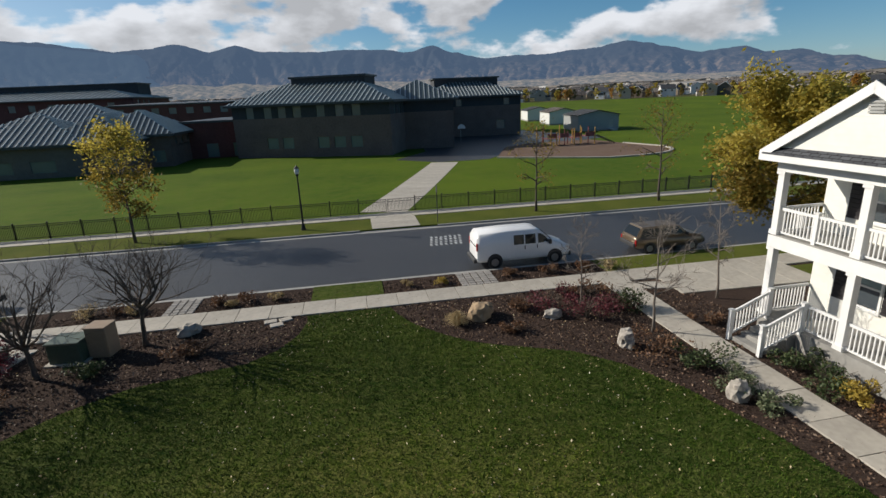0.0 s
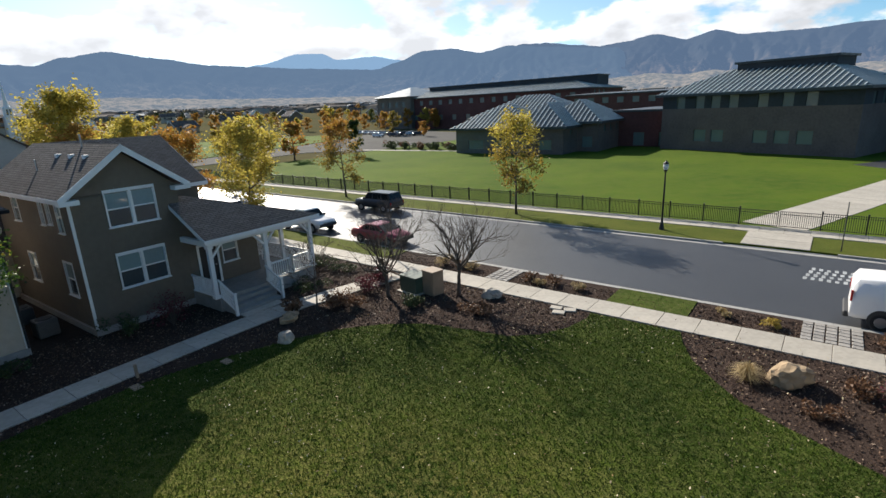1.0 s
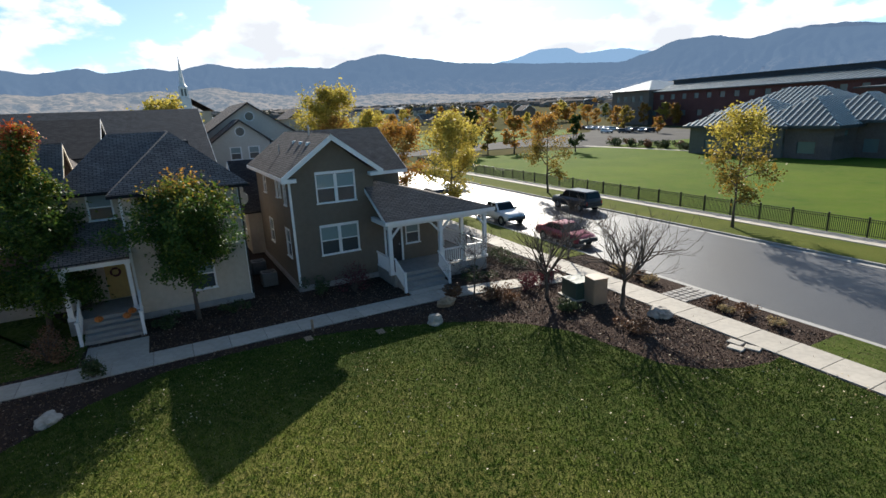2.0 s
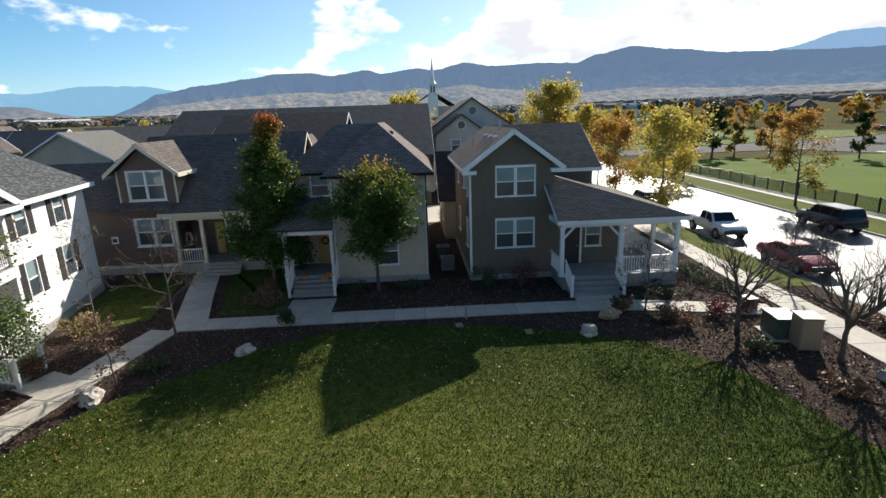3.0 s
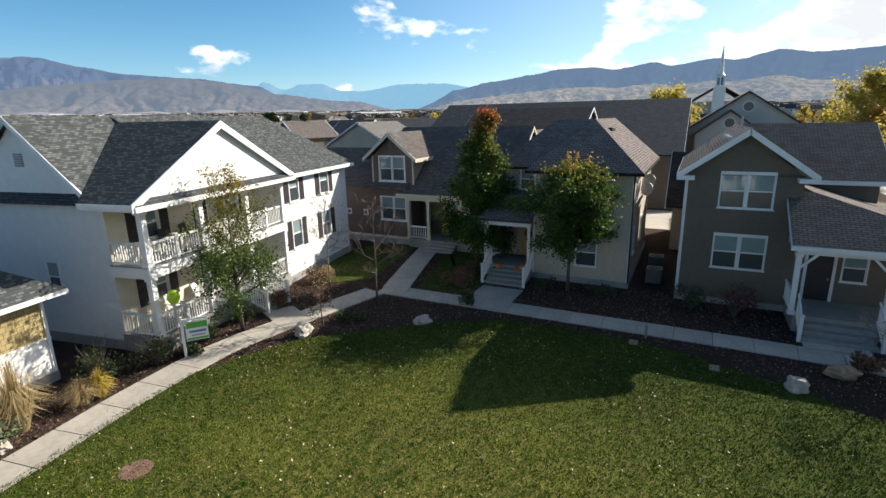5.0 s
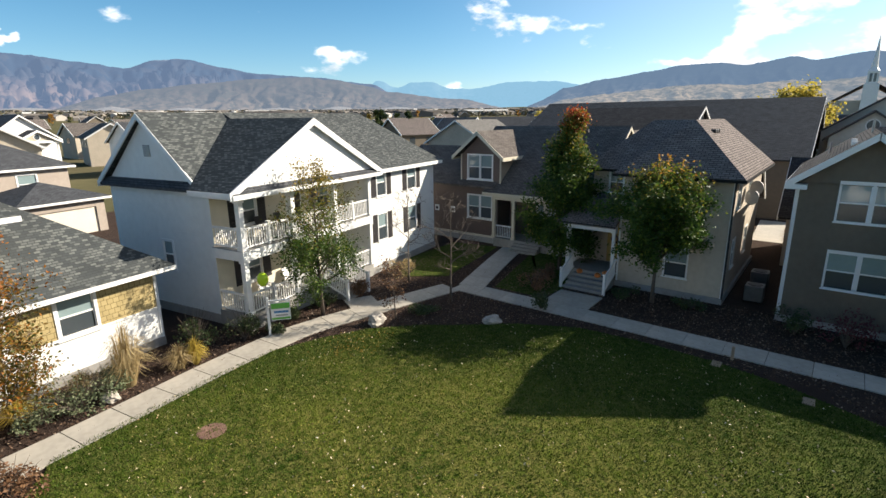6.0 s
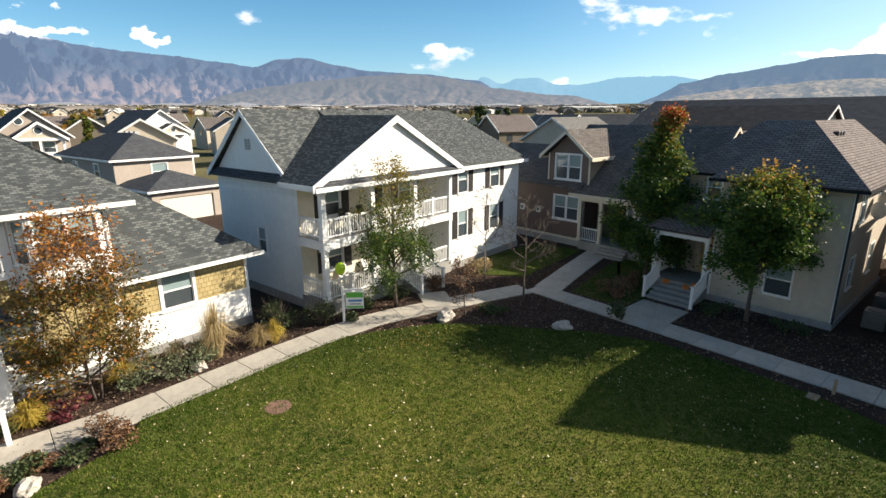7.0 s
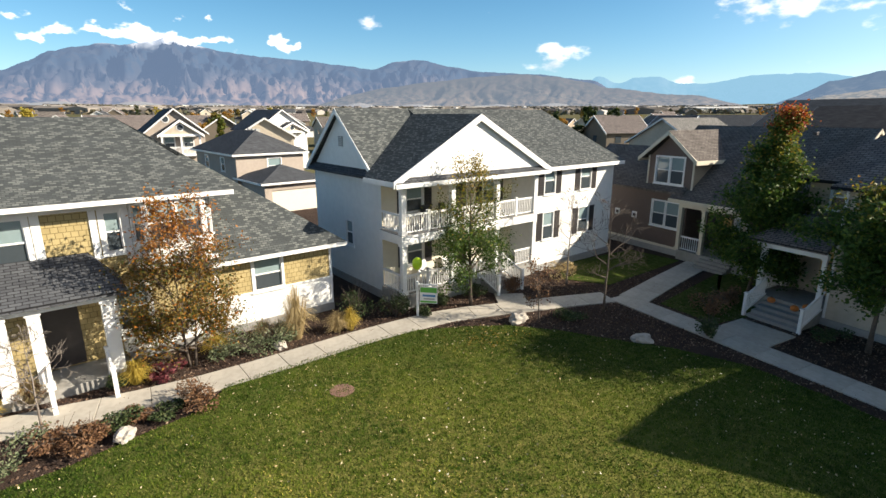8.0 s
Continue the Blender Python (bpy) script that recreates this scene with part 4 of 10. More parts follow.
    fascia(bm, [(*W(-7.15, 21.95), 5.3), (*W(-4.45, 21.95), 3.78), (*W(-4.45, 28.9), 3.78), (*W(-14.4, 28.9), 3.78)], 0.06, 0.2, 0.04)
    box(bm, *[v for v in (-4.95 - ox, -4.75 - ox)], 22.2 - oy, 28.5 - oy, 3.36, 3.62)
    box(bm, -14 - ox, -4.95 - ox, 28.3 - oy, 28.5 - oy, 3.36, 3.62)
    box(bm, -7.2 - ox, -4.95 - ox, 22.2 - oy, 22.4 - oy, 3.36, 3.62)
    part("porch_beam", bm, M["white"], e)
    for x, y in ((-4.85, 22.3), (-4.85, 25.4), (-4.85, 28.4), (-7.5, 28.4), (-10.4, 28.4), (-13.4, 28.4)):
        p = column(e, x - ox, y - oy, 0.72, 3.38, 0.2)
        bm = bmesh.new()
        for s in (-1, 1):
            if x == -4.85 and not (y == 22.3 and s < 0) and not (y == 28.4 and s > 0):
                beam(bm, (x - ox, y - oy, 2.7), (x - ox, y - oy + s * 0.62, 3.36), 0.1)
            if y == 28.4 and not (x == -4.85 and s > 0):
                beam(bm, (x - ox, y - oy, 2.7), (x - ox + s * 0.62, y - oy, 3.36), 0.1)
        if len(bm.verts):
            part("brace", bm, M["white"], p)
        else:
            bm.free()
    railing(e, W(-4.85, 25.5), W(-4.85, 26.9), 0.72)
    railing(e, W(-4.85, 26.95), W(-4.85, 28.3), 0.72)
    for xa, xc in ((-4.95, -7.4), (-7.6, -10.3), (-10.5, -13.3)):
        railing(e, W(xa, 28.4), W(xc, 28.4), 0.72, posts=(False, False))
    railing(e, W(-6.9, 22.3), W(-4.95, 22.3), 0.72, posts=(False, False))
    steps(e, -4.75 - ox, -3.55 - ox, 22.55 - oy, 25.1 - oy, 0.72, 3, 'x', M["deck"])
    railing(e, W(-4.85, 22.5), W(-3.6, 22.5), 0.72, za=0.72, zb=0.1, posts=(False, True))
    railing(e, W(-4.85, 25.2), W(-3.6, 25.2), 0.72, za=0.72, zb=0.1, posts=(False, True))
    return e


taupe_house()


def beige_house():
    """Two-storey beige stucco house with a hipped roof and a small dark porch."""
    ox, oy = -7.8, 12.8
    e = thing("beige_house", pose(ox, oy, 0), "two-storey beige stucco house with a dark hipped roof and small porch", "house")
    W = lambda x, y: (x - ox, y - oy)
    s_ = M["beige_stucco"]
    bm = bmesh.new()
    prism(bm, [W(-17.9, 7.7), W(-9.7, 7.7), W(-9.7, 10.15), W(-7.7, 10.15), W(-7.7, 15.45), W(-17.9, 15.45)], -0.1, 0.3)
    part("foundation", bm, M["foundation"], e)
    a, b = W(-7.8, 10.25), W(-7.8, 15.35)
    h = [(2.35, 3.45, 1.05, 2.5)]
    wall(e, s_, a, b, 0.3, 6.1, h)
    thin_window(e, a, b, *h[0])
    a, b = W(-7.8, 15.35), W(-17.8, 15.35)
    h = [(1.5, 2.4, 4.6, 6.0), (1.6, 2.5, 1.5, 2.9), (5.0, 6.0, 4.6, 5.9), (5.5, 6.4, 1.5, 2.9)]
    wall(e, s_, a, b, 0.3, 6.1, h)
    for q in h:
        thin_window(e, a, b, *q)
    a, b = W(-9.8, 7.8), W(-9.8, 10.25)
    h = [(0.95, 1.95, 4.85, 6.0), (1.05, 1.95, 0.72, 2.8)]
    wall(e, s_, a, b, 0.3, 6.1, h)
    thin_window(e, a, b, *h[0])
    d = part("door", new_box(-2.1, -2.04, 1.05 - 5.0, 1.95 - 5.0, 0.72, 2.8), M["yellow_door_sun"], e, "brown wooden door with a wreath")
    bm = bmesh.new()
    tube(bm, [(-2.0, -3.5 + 0.2 * math.cos(k * math.pi / 6), 2.1 + 0.2 * math.sin(k * math.pi / 6)) for k in range(13)], [0.05] * 13, 6)
    part("wreath", bm, M["shrub_red"], d)
    wall(e, s_, W(-17.8, 7.8), W(-9.8, 7.8), 0.3, 6.1, [(5, 6, 4.7, 6.0)])
    thin_window(e, W(-17.8, 7.8), W(-9.8, 7.8), 5, 6, 4.7, 6.0)
    wall(e, s_, W(-9.8, 10.25), W(-7.8, 10.25), 0.3, 6.1)
    wall(e, s_, W(-17.8, 15.35), W(-17.8, 7.8), 0.3, 6.1)
    for y in (10.22, 15.38):
        part("corner_board", new_box(-0.04, 0.03, y - oy - 0.05, y - oy + 0.05, 0.3, 6.1), M["white"], e)
    bm = bmesh.new()
    tube(bm, [(0.05, 2.62, 6.0), (0.05, 2.62, 0.2)], [0.045, 0.045], 8)
    part("downpipe", bm, M["black"], e)
    z0, zr = 6.22, 8.85
    ap = (*W(-10.6, 12.8), zr)
    bk = (*W(-18.3, 12.8), zr)
    bm = bmesh.new()
    roof_face(bm, [(*W(-7.3, 9.8), z0), (*W(-7.3, 15.85), z0), ap])
    roof_face(bm, [(*W(-7.3, 15.85), z0), (*W(-18.3, 15.85), z0), bk, ap])
    roof_face(bm, [(*W(-18.3, 9.8), z0), (*W(-7.3, 9.8), z0), ap, bk])
    # lower crossing roof over the recessed part
    r1, r2 = (*W(-13.4, 9.9), 8.83), (*W(-13.4, 12.8), 8.83)
    roof_face(bm, [(*W(-9.35, 7.35), z0), (*W(-9.35, 12.8), z0), r2, r1])
    roof_face(bm, [(*W(-17.4, 7.35), z0), (*W(-9.35, 7.35), z0), r1])
    roof_face(bm, [(*W(-17.4, 12.8), z0), (*W(-17.4, 7.35), z0), r1, r2])
    part("roof", bm, M["roof_dark"], e, "dark brown shingle hipped roof")
    bm = bmesh.new()
    fascia(bm, [(*W(-9.35, 9.8), z0), (*W(-7.3, 9.8), z0), (*W(-7.3, 15.85), z0), (*W(-18.3, 15.85), z0)], 0.1, 0.14, 0.03)
    fascia(bm, [(*W(-17.4, 7.35), z0), (*W(-9.35, 7.35), z0), (*W(-9.35, 9.8), z0)], 0.1, 0.14, 0.03)
    part("gutter", bm, M["roof_dark"], e)
    vent_boxes(e, [(-3.6, 0.75, 8.25), (-4.1, 0.75, 8.25), (-4.6, 0.75, 8.25)], 0)
    # porch
    part("porch_deck", new_box(-1.9, 0.55, 7.35 - oy, 10.15 - oy, -0.1, 0.72), M["deck"], e)
    bm = bmesh.new()
    roof_face(bm, [(0.75, 6.9 - oy, 3.42), (0.75, 10.2 - oy, 3.42), (-2.0, 10.2 - oy, 4.8), (-2.0, 8.3 - oy, 4.8)])
    roof_face(bm, [(-2.0, 6.9 - oy, 3.42), (0.75, 6.9 - oy, 3.42), (-2.0, 8.3 - oy, 4.8)])
    part("porch_roof", bm, M["roof_dark"], e)
    bm = bmesh.new()
    box(bm, 0.35, 0.6, 7.2 - oy, 10.2 - oy, 3.05, 3.3)
    box(bm, -2.0, 0.35, 7.2 - oy, 7.45 - oy, 3.05, 3.3)
    part("porch_beam", bm, M["white"], e)
    column(e, 0.4, 7.5 - oy, 0.72, 3.1, 0.22)
    column(e, -1.8, 7.5 - oy, 0.72, 3.1, 0.2)
    column(e, 0.4, 10.05 - oy, 0.72, 3.1, 0.16)
    railing(e, (0.3, 7.45 - oy), (-1.7, 7.45 - oy), 0.72, posts=(False, False))
    steps(e, 0.55, 2.1, 8.0 - oy, 10.2 - oy, 0.72, 4, 'x', M["deck"])
    railing(e, (0.5, 7.9 - oy), (2.1, 7.9 - oy), 0.72, za=0.72, zb=0.1, posts=(False, True))
    railing(e, (0.5, 10.3 - oy), (2.1, 10.3 - oy), 0.72, za=0.72, zb=0.1, posts=(False, True))


beige_house()


def brown_house():
    """Brown-sided cottage with a large roof dormer and a corner porch."""
    ox, oy = -12.0, 0.0
    e = thing("brown_house", pose(ox, oy, 0), "brown lap-sided house with a gabled dormer and white-trimmed porch", "house")
    s_ = M["brown_siding"]
    bm = bmesh.new()
    prism(bm, [(-10.1, -9.4), (0.1, -9.4), (0.1, 0.0), (-1.6, 0.0), (-1.6, 7.1), (-10.1, 7.1)], -0.1, 0.4)
    part("foundation", bm, M["foundation"], e)
    a, b = (0, -9.3), (0, -0.1)
    h = [(6.6, 8.65, 1.85, 3.45)]
    wall(e, s_, a, b, 0.4, 4.2, h)
    window(e, a, b, *h[0], 2)
    a, b = (0, -3.35), (0, 0.05)
    h = [(0.65, 2.7, 4.75, 6.4)]
    wall(e, s_, a, b, 4.2, 6.4, h, top=[(1.7, 7.9)])
    window(e, a, b, *h[0], 2)
    wall(e, M["tan_siding"], (0, 0.05), (-4.2, 0.05), 4.0, 6.5)
    wall(e, M["tan_siding"], (-4.2, -3.35), (0, -3.35), 4.0, 6.5)
    wall(e, s_, (0, -0.1), (-1.7, -0.1), 0.4, 4.0)
    a, b = (-1.7, -0.1), (-1.7, 7.0)
    h = [(0.5, 1.45, 0.62, 2.75), (2.3, 3.7, 1.5, 2.9)]
    wall(e, M["brown_siding"], a, b, 0.4, 4.0, h)
    window(e, a, b, *h[1], 2)
    d = part("door", new_box(-1.8, -1.74, 0.4, 1.35, 0.62, 2.75), M["door"], e)
    # added flat strip: its ochre colour stands for sunlight on the porch wall
    part("sunlit_patch", new_box(-1.73, -1.69, 1.45, 1.95, 0.7, 2.8), M["yellow_door_sun"], e, "ochre strip standing for sunlight beside the door")
    wall(e, s_, (-1.7, 7.0), (-10, 7.0), 0.4, 4.0, top=[(4.0, 8.1)])
    wall(e, s_, (-10, -9.3), (0, -9.3), 0.4, 4.2, top=[(7.0, 6.7)])
    wall(e, s_, (-10, -3.42), (-0.1, -3.42), 3.9, 4.1, top=[(5.0, 8.2)])
    wall(e, s_, (-10, 7.0), (-10, -9.3), 0.4, 4.0)
    # white corner boards, cornice, small vents
    for y in (-3.38, 0.02):
        part("corner_board", new_box(-0.04, 0.04, y, y + 0.1, 4.2, 6.45), M["cream_trim"], e)
    part("cornice", new_box(-0.04, 0.06, -9.3, -3.4, 4.05, 4.3), M["cream_trim"], e)
    part("base_board", new_box(-0.05, 0.05, -9.3, -0.1, 0.4, 0.55), M["cream_trim"], e)
    for y in (-5.7, -4.15):
        bm = new_box(0.0, 0.05, y - 0.2, y + 0.2, 2.0, 2.45)
        v = part("wall_vent", bm, M["white"], e)
        part("slots", new_box(0.051, 0.055, y - 0.12, y + 0.12, 2.1, 2.32), M["black"], v)
    bm = bmesh.new()
    tm = (-5.0, 8.4)
    roof_face(bm, [(0.45, -9.8, 4.25), (0.45, -3.4, 4.25), (-3.0, -3.4, 6.88), (-3.0, -9.8, 6.88)])
    roof_face(bm, [(-10.6, -3.4, 4.0), (-10.6, -9.8, 4.0), (-3.0, -9.8, 6.88), (-3.0, -3.4, 6.88)])
    roof_face(bm, [(0.45, -3.5, 4.25), (0.45, -0.2, 4.25), (tm[0], -0.2, tm[1]), (tm[0], -3.5, tm[1])])
    roof_face(bm, [(0.75, -0.95, 3.9), (0.75, 7.4, 3.9), (tm[0], 7.4, tm[1]), (tm[0], -0.95, tm[1])])
    roof_face(bm, [(-10.6, 7.4, 4.0), (-10.6, -3.5, 4.0), (tm[0], -3.5, tm[1]), (tm[0], 7.4, tm[1])])
    # dormer
    roof_face(bm, [(-5.2, -3.85, 6.35), (0.5, -3.85, 6.35), (0.5, -1.65, 8.15), (-5.2, -1.65, 8.15)])
    roof_face(bm, [(0.5, 0.55, 6.35), (-5.2, 0.55, 6.35), (-5.2, -1.65, 8.15), (0.5, -1.65, 8.15)])
    part("roof", bm, M["roof_brown"], e, "brown-grey shingle roof")
    bm = bmesh.new()
    fascia(bm, [(-3.2, -3.85, 6.35), (0.5, -3.85, 6.35), (0.5, -1.65, 8.15), (0.5, 0.55, 6.35), (-4.4, 0.55, 6.35)], 0.07, 0.26, 0.05)
    fascia(bm, [(0.75, -0.95, 3.9), (0.75, 7.4, 3.9), (tm[0], 7.4, tm[1]), (-10.6, 7.4, 4.0)], 0.07, 0.22, 0.05)
    part("roof_trim", bm, M["cream_trim"], e)
    vent_boxes(e, [(-4.1, 2.6, 8.0), (-4.2, 4.6, 8.05)], 0)
    part("porch_deck", new_box(-1.6, 0.55, -0.1, 7.0, -0.1, 0.62), M["deck"], e)
    part("porch_beam", new_box(0.3, 0.5, -0.3, 7.1, 3.4, 3.68), M["cream_trim"], e)
    for y in (-0.15, 1.45, 3.9, 6.8):
        column(e, 0.4, y, 0.62, 3.42, 0.22, mm="cream_trim")
    railing(e, (0.4, 0.0), (0.4, 1.3), 0.62, posts=(False, False))
    railing(e, (0.4, 4.0), (0.4, 6.7), 0.62, posts=(False, False))
    steps(e, 0.55, 1.4, 1.7, 3.7, 0.62, 3, 'x', M["deck"])


M["cream_trim"] = mat("cream_trim_paint", (0.62, 0.56, 0.44), 0.55, var=0.05)
brown_house()


def shuttered(e, a, b, s0, s1, z0, z1, units=1):
    """A window between two black shutters."""
    w = window(e, a, b, s0, s1, z0, z1, units, trim=0.07)
    A, B = Vector((a[0], a[1])), Vector((b[0], b[1]))
    d = (B - A).normalized()
    o = Vector((d.y, -d.x))
    for c0, c1 in ((s0 - 0.58, s0 - 0.12), (s1 + 0.12, s1 + 0.58)):
        bm = bmesh.new()
        prof = [(z0 - 0.05, 0.0), (z0 - 0.05, 0.05), (z0 + 0.03, 0.05)]
        k = max(4, int((z1 - z0) / 0.14))
        for q in range(k):
            za, zb = z0 + 0.03 + (z1 - z0 - 0.06) * q / k, z0 + 0.03 + (z1 - z0 - 0.06) * (q + 1) / k
            prof += [(za + 0.004, 0.018), (zb - 0.004, 0.042)]
        prof += [(z1 - 0.03, 0.05), (z1 + 0.05, 0.05), (z1 + 0.05, 0.0)]
        rows = []
        for s in (c0, c1):
            rows.append([])
            for z, t in prof:
                p = A + d * s + o * t
                rows[-1].append(bm.verts.new((p.x, p.y, z)))
        for q in range(len(prof) - 1):
            bm.faces.new((rows[0][q], rows[1][q], rows[1][q + 1], rows[0][q + 1]))
        bm.faces.new(rows[0])
        bm.faces.new(rows[1][::-1])
        bmesh.ops.recalc_face_normals(bm, faces=bm.faces[:])
        part("shutter", bm, M["black"], e)
    return w


def porch_house(name, m, label, siding_mat, roof_mat, mirror, depth=9.0, far_end=16.9, stair_u=(4.9, 6.5), hip=1.3,
                cols=(0.0, 3.0, 6.1, 9.1), gable=(-0.8, 9.8, 4.35), zE=6.24, zR=9.45, za=9.15, door_u=4.55, porch_mat=None, front_vent=True):
    """White two-storey house with stacked porches under a front gable. Local x runs along the front, y out of it; mirror flips the plan."""
    e = thing(name, m, label, "house")
    S = 1 if mirror else -1           # u runs to local -x unless mirrored
    P = lambda u, v: (S * u, -v)

    def ax(u0, v0, u1, v1, spans):
        """Wall line and window spans, turned round where the plan is mirrored."""
        ln = math.hypot(u1 - u0, v1 - v0)
        if mirror:
            return P(u1, v1), P(u0, v0), [(ln - s1, ln - s0, z0, z1) for s0, s1, z0, z1 in spans]
        return P(u0, v0), P(u1, v1), list(spans)

    bw = cols[-1] + 0.05               # the porches' width
    zW = zE + 0.02
    # walls
    def build(u0, v0, u1, v1, z0, z1, spans, kind="plain", units=1, mm=None):
        a, b, hs = ax(u0, v0, u1, v1, spans)
        wall(e, mm or siding_mat, a, b, z0, z1, hs)
        for h in hs:
            if kind == "shut":
                shuttered(e, a, b, *h, units)
            elif kind == "plain":
                window(e, a, b, *h, units)

    wins = [(1.0 - 0.15, 1.75, 4.65, 6.15), (4.25, 5.25, 4.65, 6.15), (1.0 - 0.15, 1.75, 1.95, 3.5), (4.25, 5.25, 1.9, 3.45)]
    build(bw, 0, far_end, 0, 0.4, zW, wins, "shut")
    build(0.0, 1.8, bw, 1.8, 0.4, zW, [h for h in ((1.5, 2.5, 4.35, 5.55), (1.5, 2.5, 1.55, 2.85), (6.8, 7.8, 4.35, 5.55)) if h[1] < bw - 0.8], "shut", mm=porch_mat)
    build(bw, 1.8, bw, 0, 0.4, zW, [])
    build(far_end, 0, far_end, depth, 0.4, zW, [(3, 4, 4.6, 6.0)])
    build(far_end, depth, 0, depth, 0.4, zW, [])
    build(0, depth, 0, 1.8, 0.4, zW, [(3.55, 4.25, 2.3, 3.55)])
    bm = bmesh.new()
    pl = [P(-0.06, 1.74), P(bw - 0.06, 1.74), P(bw - 0.06, -0.06), P(far_end + 0.06, -0.06), P(far_end + 0.06, depth + 0.06), P(-0.06, depth + 0.06)]
    prism(bm, pl if not mirror else pl[::-1], -0.1, 0.42)
    bmesh.ops.recalc_face_normals(bm, faces=bm.faces[:])
    part("foundation", bm, M["foundation"], e)
    # doors on both floors
    for z in (0.72, 3.66):
        x0, x1 = sorted((S * door_u, S * (door_u + 0.9)))
        d = part("door", new_box(x0, x1, -1.8, -1.76, z, z + 2.05), M["door"], e)
        part("door_handle", new_box(x0 + 0.06, x0 + 0.12, -1.76, -1.7, z + 0.95, z + 1.05), M["rim"], d)
        bm = new_box(x0 - 0.1, x0, -1.8, -1.755, z, z + 2.15)
        box(bm, x1, x1 + 0.1, -1.8, -1.755, z, z + 2.15)
        part("door_trim", bm, M["white"], d)
    # decks
    def deck(nm, u0, u1, v0, v1, z0, z1, mm):
        x0, x1 = sorted((S * u0, S * u1))
        return part(nm, new_box(x0, x1, -v1, -v0, z0, z1), mm, e)

    deck("porch_deck", -0.1, bw, -0.15, 1.8, -0.1, 0.72, M["deck"])
    deck("balcony_floor", -0.12, bw, -0.12, 1.8, 3.52, 3.66, M["deck"])
    deck("balcony_fascia", -0.16, bw + 0.1, -0.16, -0.02, 3.2, 3.62, M["white"])
    deck("balcony_side", -0.16, -0.02, -0.02, 1.8, 3.2, 3.62, M["white"])
    deck("porch_ceiling", 0, bw, 0, 1.8, 5.9, 5.98, M["white"])
    deck("front_beam", -0.16, bw + 0.2, -0.16, 0.1, 5.82, zE - 0.06, M["white"])
    deck("side_beam", -0.16, 0.1, 0.1, 1.8, 5.82, zE - 0.06, M["white"])
    for u in cols:
        for z0, z1 in ((0.72, 3.22), (3.66, 5.84)):
            column(e, S * u, 0.0, z0, z1, 0.24)
    for z in (0.72, 3.66):
        spans = []
        for p, q in zip(cols, cols[1:]):
            spans += [(p + 0.13, 0.5 * (p + q)), (0.5 * (p + q), q - 0.12)]
        for i, (u0, u1) in enumerate(spans):
            if z < 1 and u0 < stair_u[1] - 0.2 and u1 > stair_u[0] + 0.2:
                continue
            railing(e, P(u0, 0), P(u1, 0), z, posts=(False, i % 2 == 0))
        railing(e, P(0, 0.15), P(0, 1.75), z, posts=(False, False))
    # stairs
    x0, x1 = sorted((S * stair_u[0], S * stair_u[1]))
    steps(e, x0, x1, 0.15, 1.55, 0.72, 4, 'y', M["deck"])
    for x in (x0 - 0.08, x1 + 0.08):
        railing(e, (x, 0.1), (x, 1.6), 0.72, za=0.72, zb=0.1, posts=(True, True))
    # roofs
    vr = depth / 2 + 1.1
    oh = 0.45
    bm = bmesh.new()
    c = lambda u, v, z: (*P(u, v), z)
    f0, b0, l0, r0 = -oh, depth + oh, -0.28, far_end + oh
    R = lambda pts: roof_face(bm, pts)
    gl, gr, ua = gable
    v1 = 2.0                           # the main roof's foot over the porches
    R([c(l0, v1, zE), c(ua, v1, zE), c(ua, vr, zR), c(l0, vr, zR)])
    R([c(ua, f0, zE), c(r0, f0, zE), c(r0 - hip, vr, zR), c(ua, vr, zR)])
    R([c(r0, b0, zE), c(l0, b0, zE), c(l0, vr, zR), c(r0 - hip, vr, zR)])
    R([c(r0, f0, zE), c(r0, b0, zE), c(r0 - hip, vr, zR)])
    # front gable over the porches, running back to its valleys
    fg = -0.55
    up = (za - zE) / (zR - zE)
    vl, vg = v1 + up * (vr - v1), f0 + up * (vr - f0)
    R([c(gl, fg, zE), c(gl, v1, zE), c(ua, vl, za), c(ua, fg, za)])
    R([c(gr, f0, zE), c(gr, fg, zE), c(ua, fg, za), c(ua, vg, za)])
    part("roof", bm, roof_mat, e)
    # gable faces
    bm = bmesh.new()
    zt = zE - 0.02
    for (q0, q1, q2) in (((gl + 0.3, -0.36, zt), (gr - 0.3, -0.36, zt), (ua, -0.36, za - 0.2)),):
        v = [bm.verts.new(c(*q)) for q in (q0, q1, q2)] + [bm.verts.new(c(q[0], q[1] + 0.15, q[2])) for q in (q0, q1, q2)]
        for f in ((0, 1, 2), (5, 4, 3), (0, 3, 4, 1), (1, 4, 5, 2), (2, 5, 3, 0)):
            bm.faces.new([v[i] for i in f])
    bmesh.ops.recalc_face_normals(bm, faces=bm.faces[:])
    part("front_gable", bm, siding_mat, e)
    bm = bmesh.new()
    v = [bm.verts.new(c(*q)) for q in ((0.0, v1 + 0.1, zt), (0.0, depth, zt), (0.0, vr, zR - 0.2))] + [bm.verts.new(c(*q)) for q in ((0.15, v1 + 0.1, zt), (0.15, depth, zt), (0.15, vr, zR - 0.2))]
    for f in ((0, 1, 2), (5, 4, 3), (0, 3, 4, 1), (1, 4, 5, 2), (2, 5, 3, 0)):
        bm.faces.new([v[i] for i in f])
    bmesh.ops.recalc_face_normals(bm, faces=bm.faces[:])
    part("side_gable", bm, siding_mat, e)
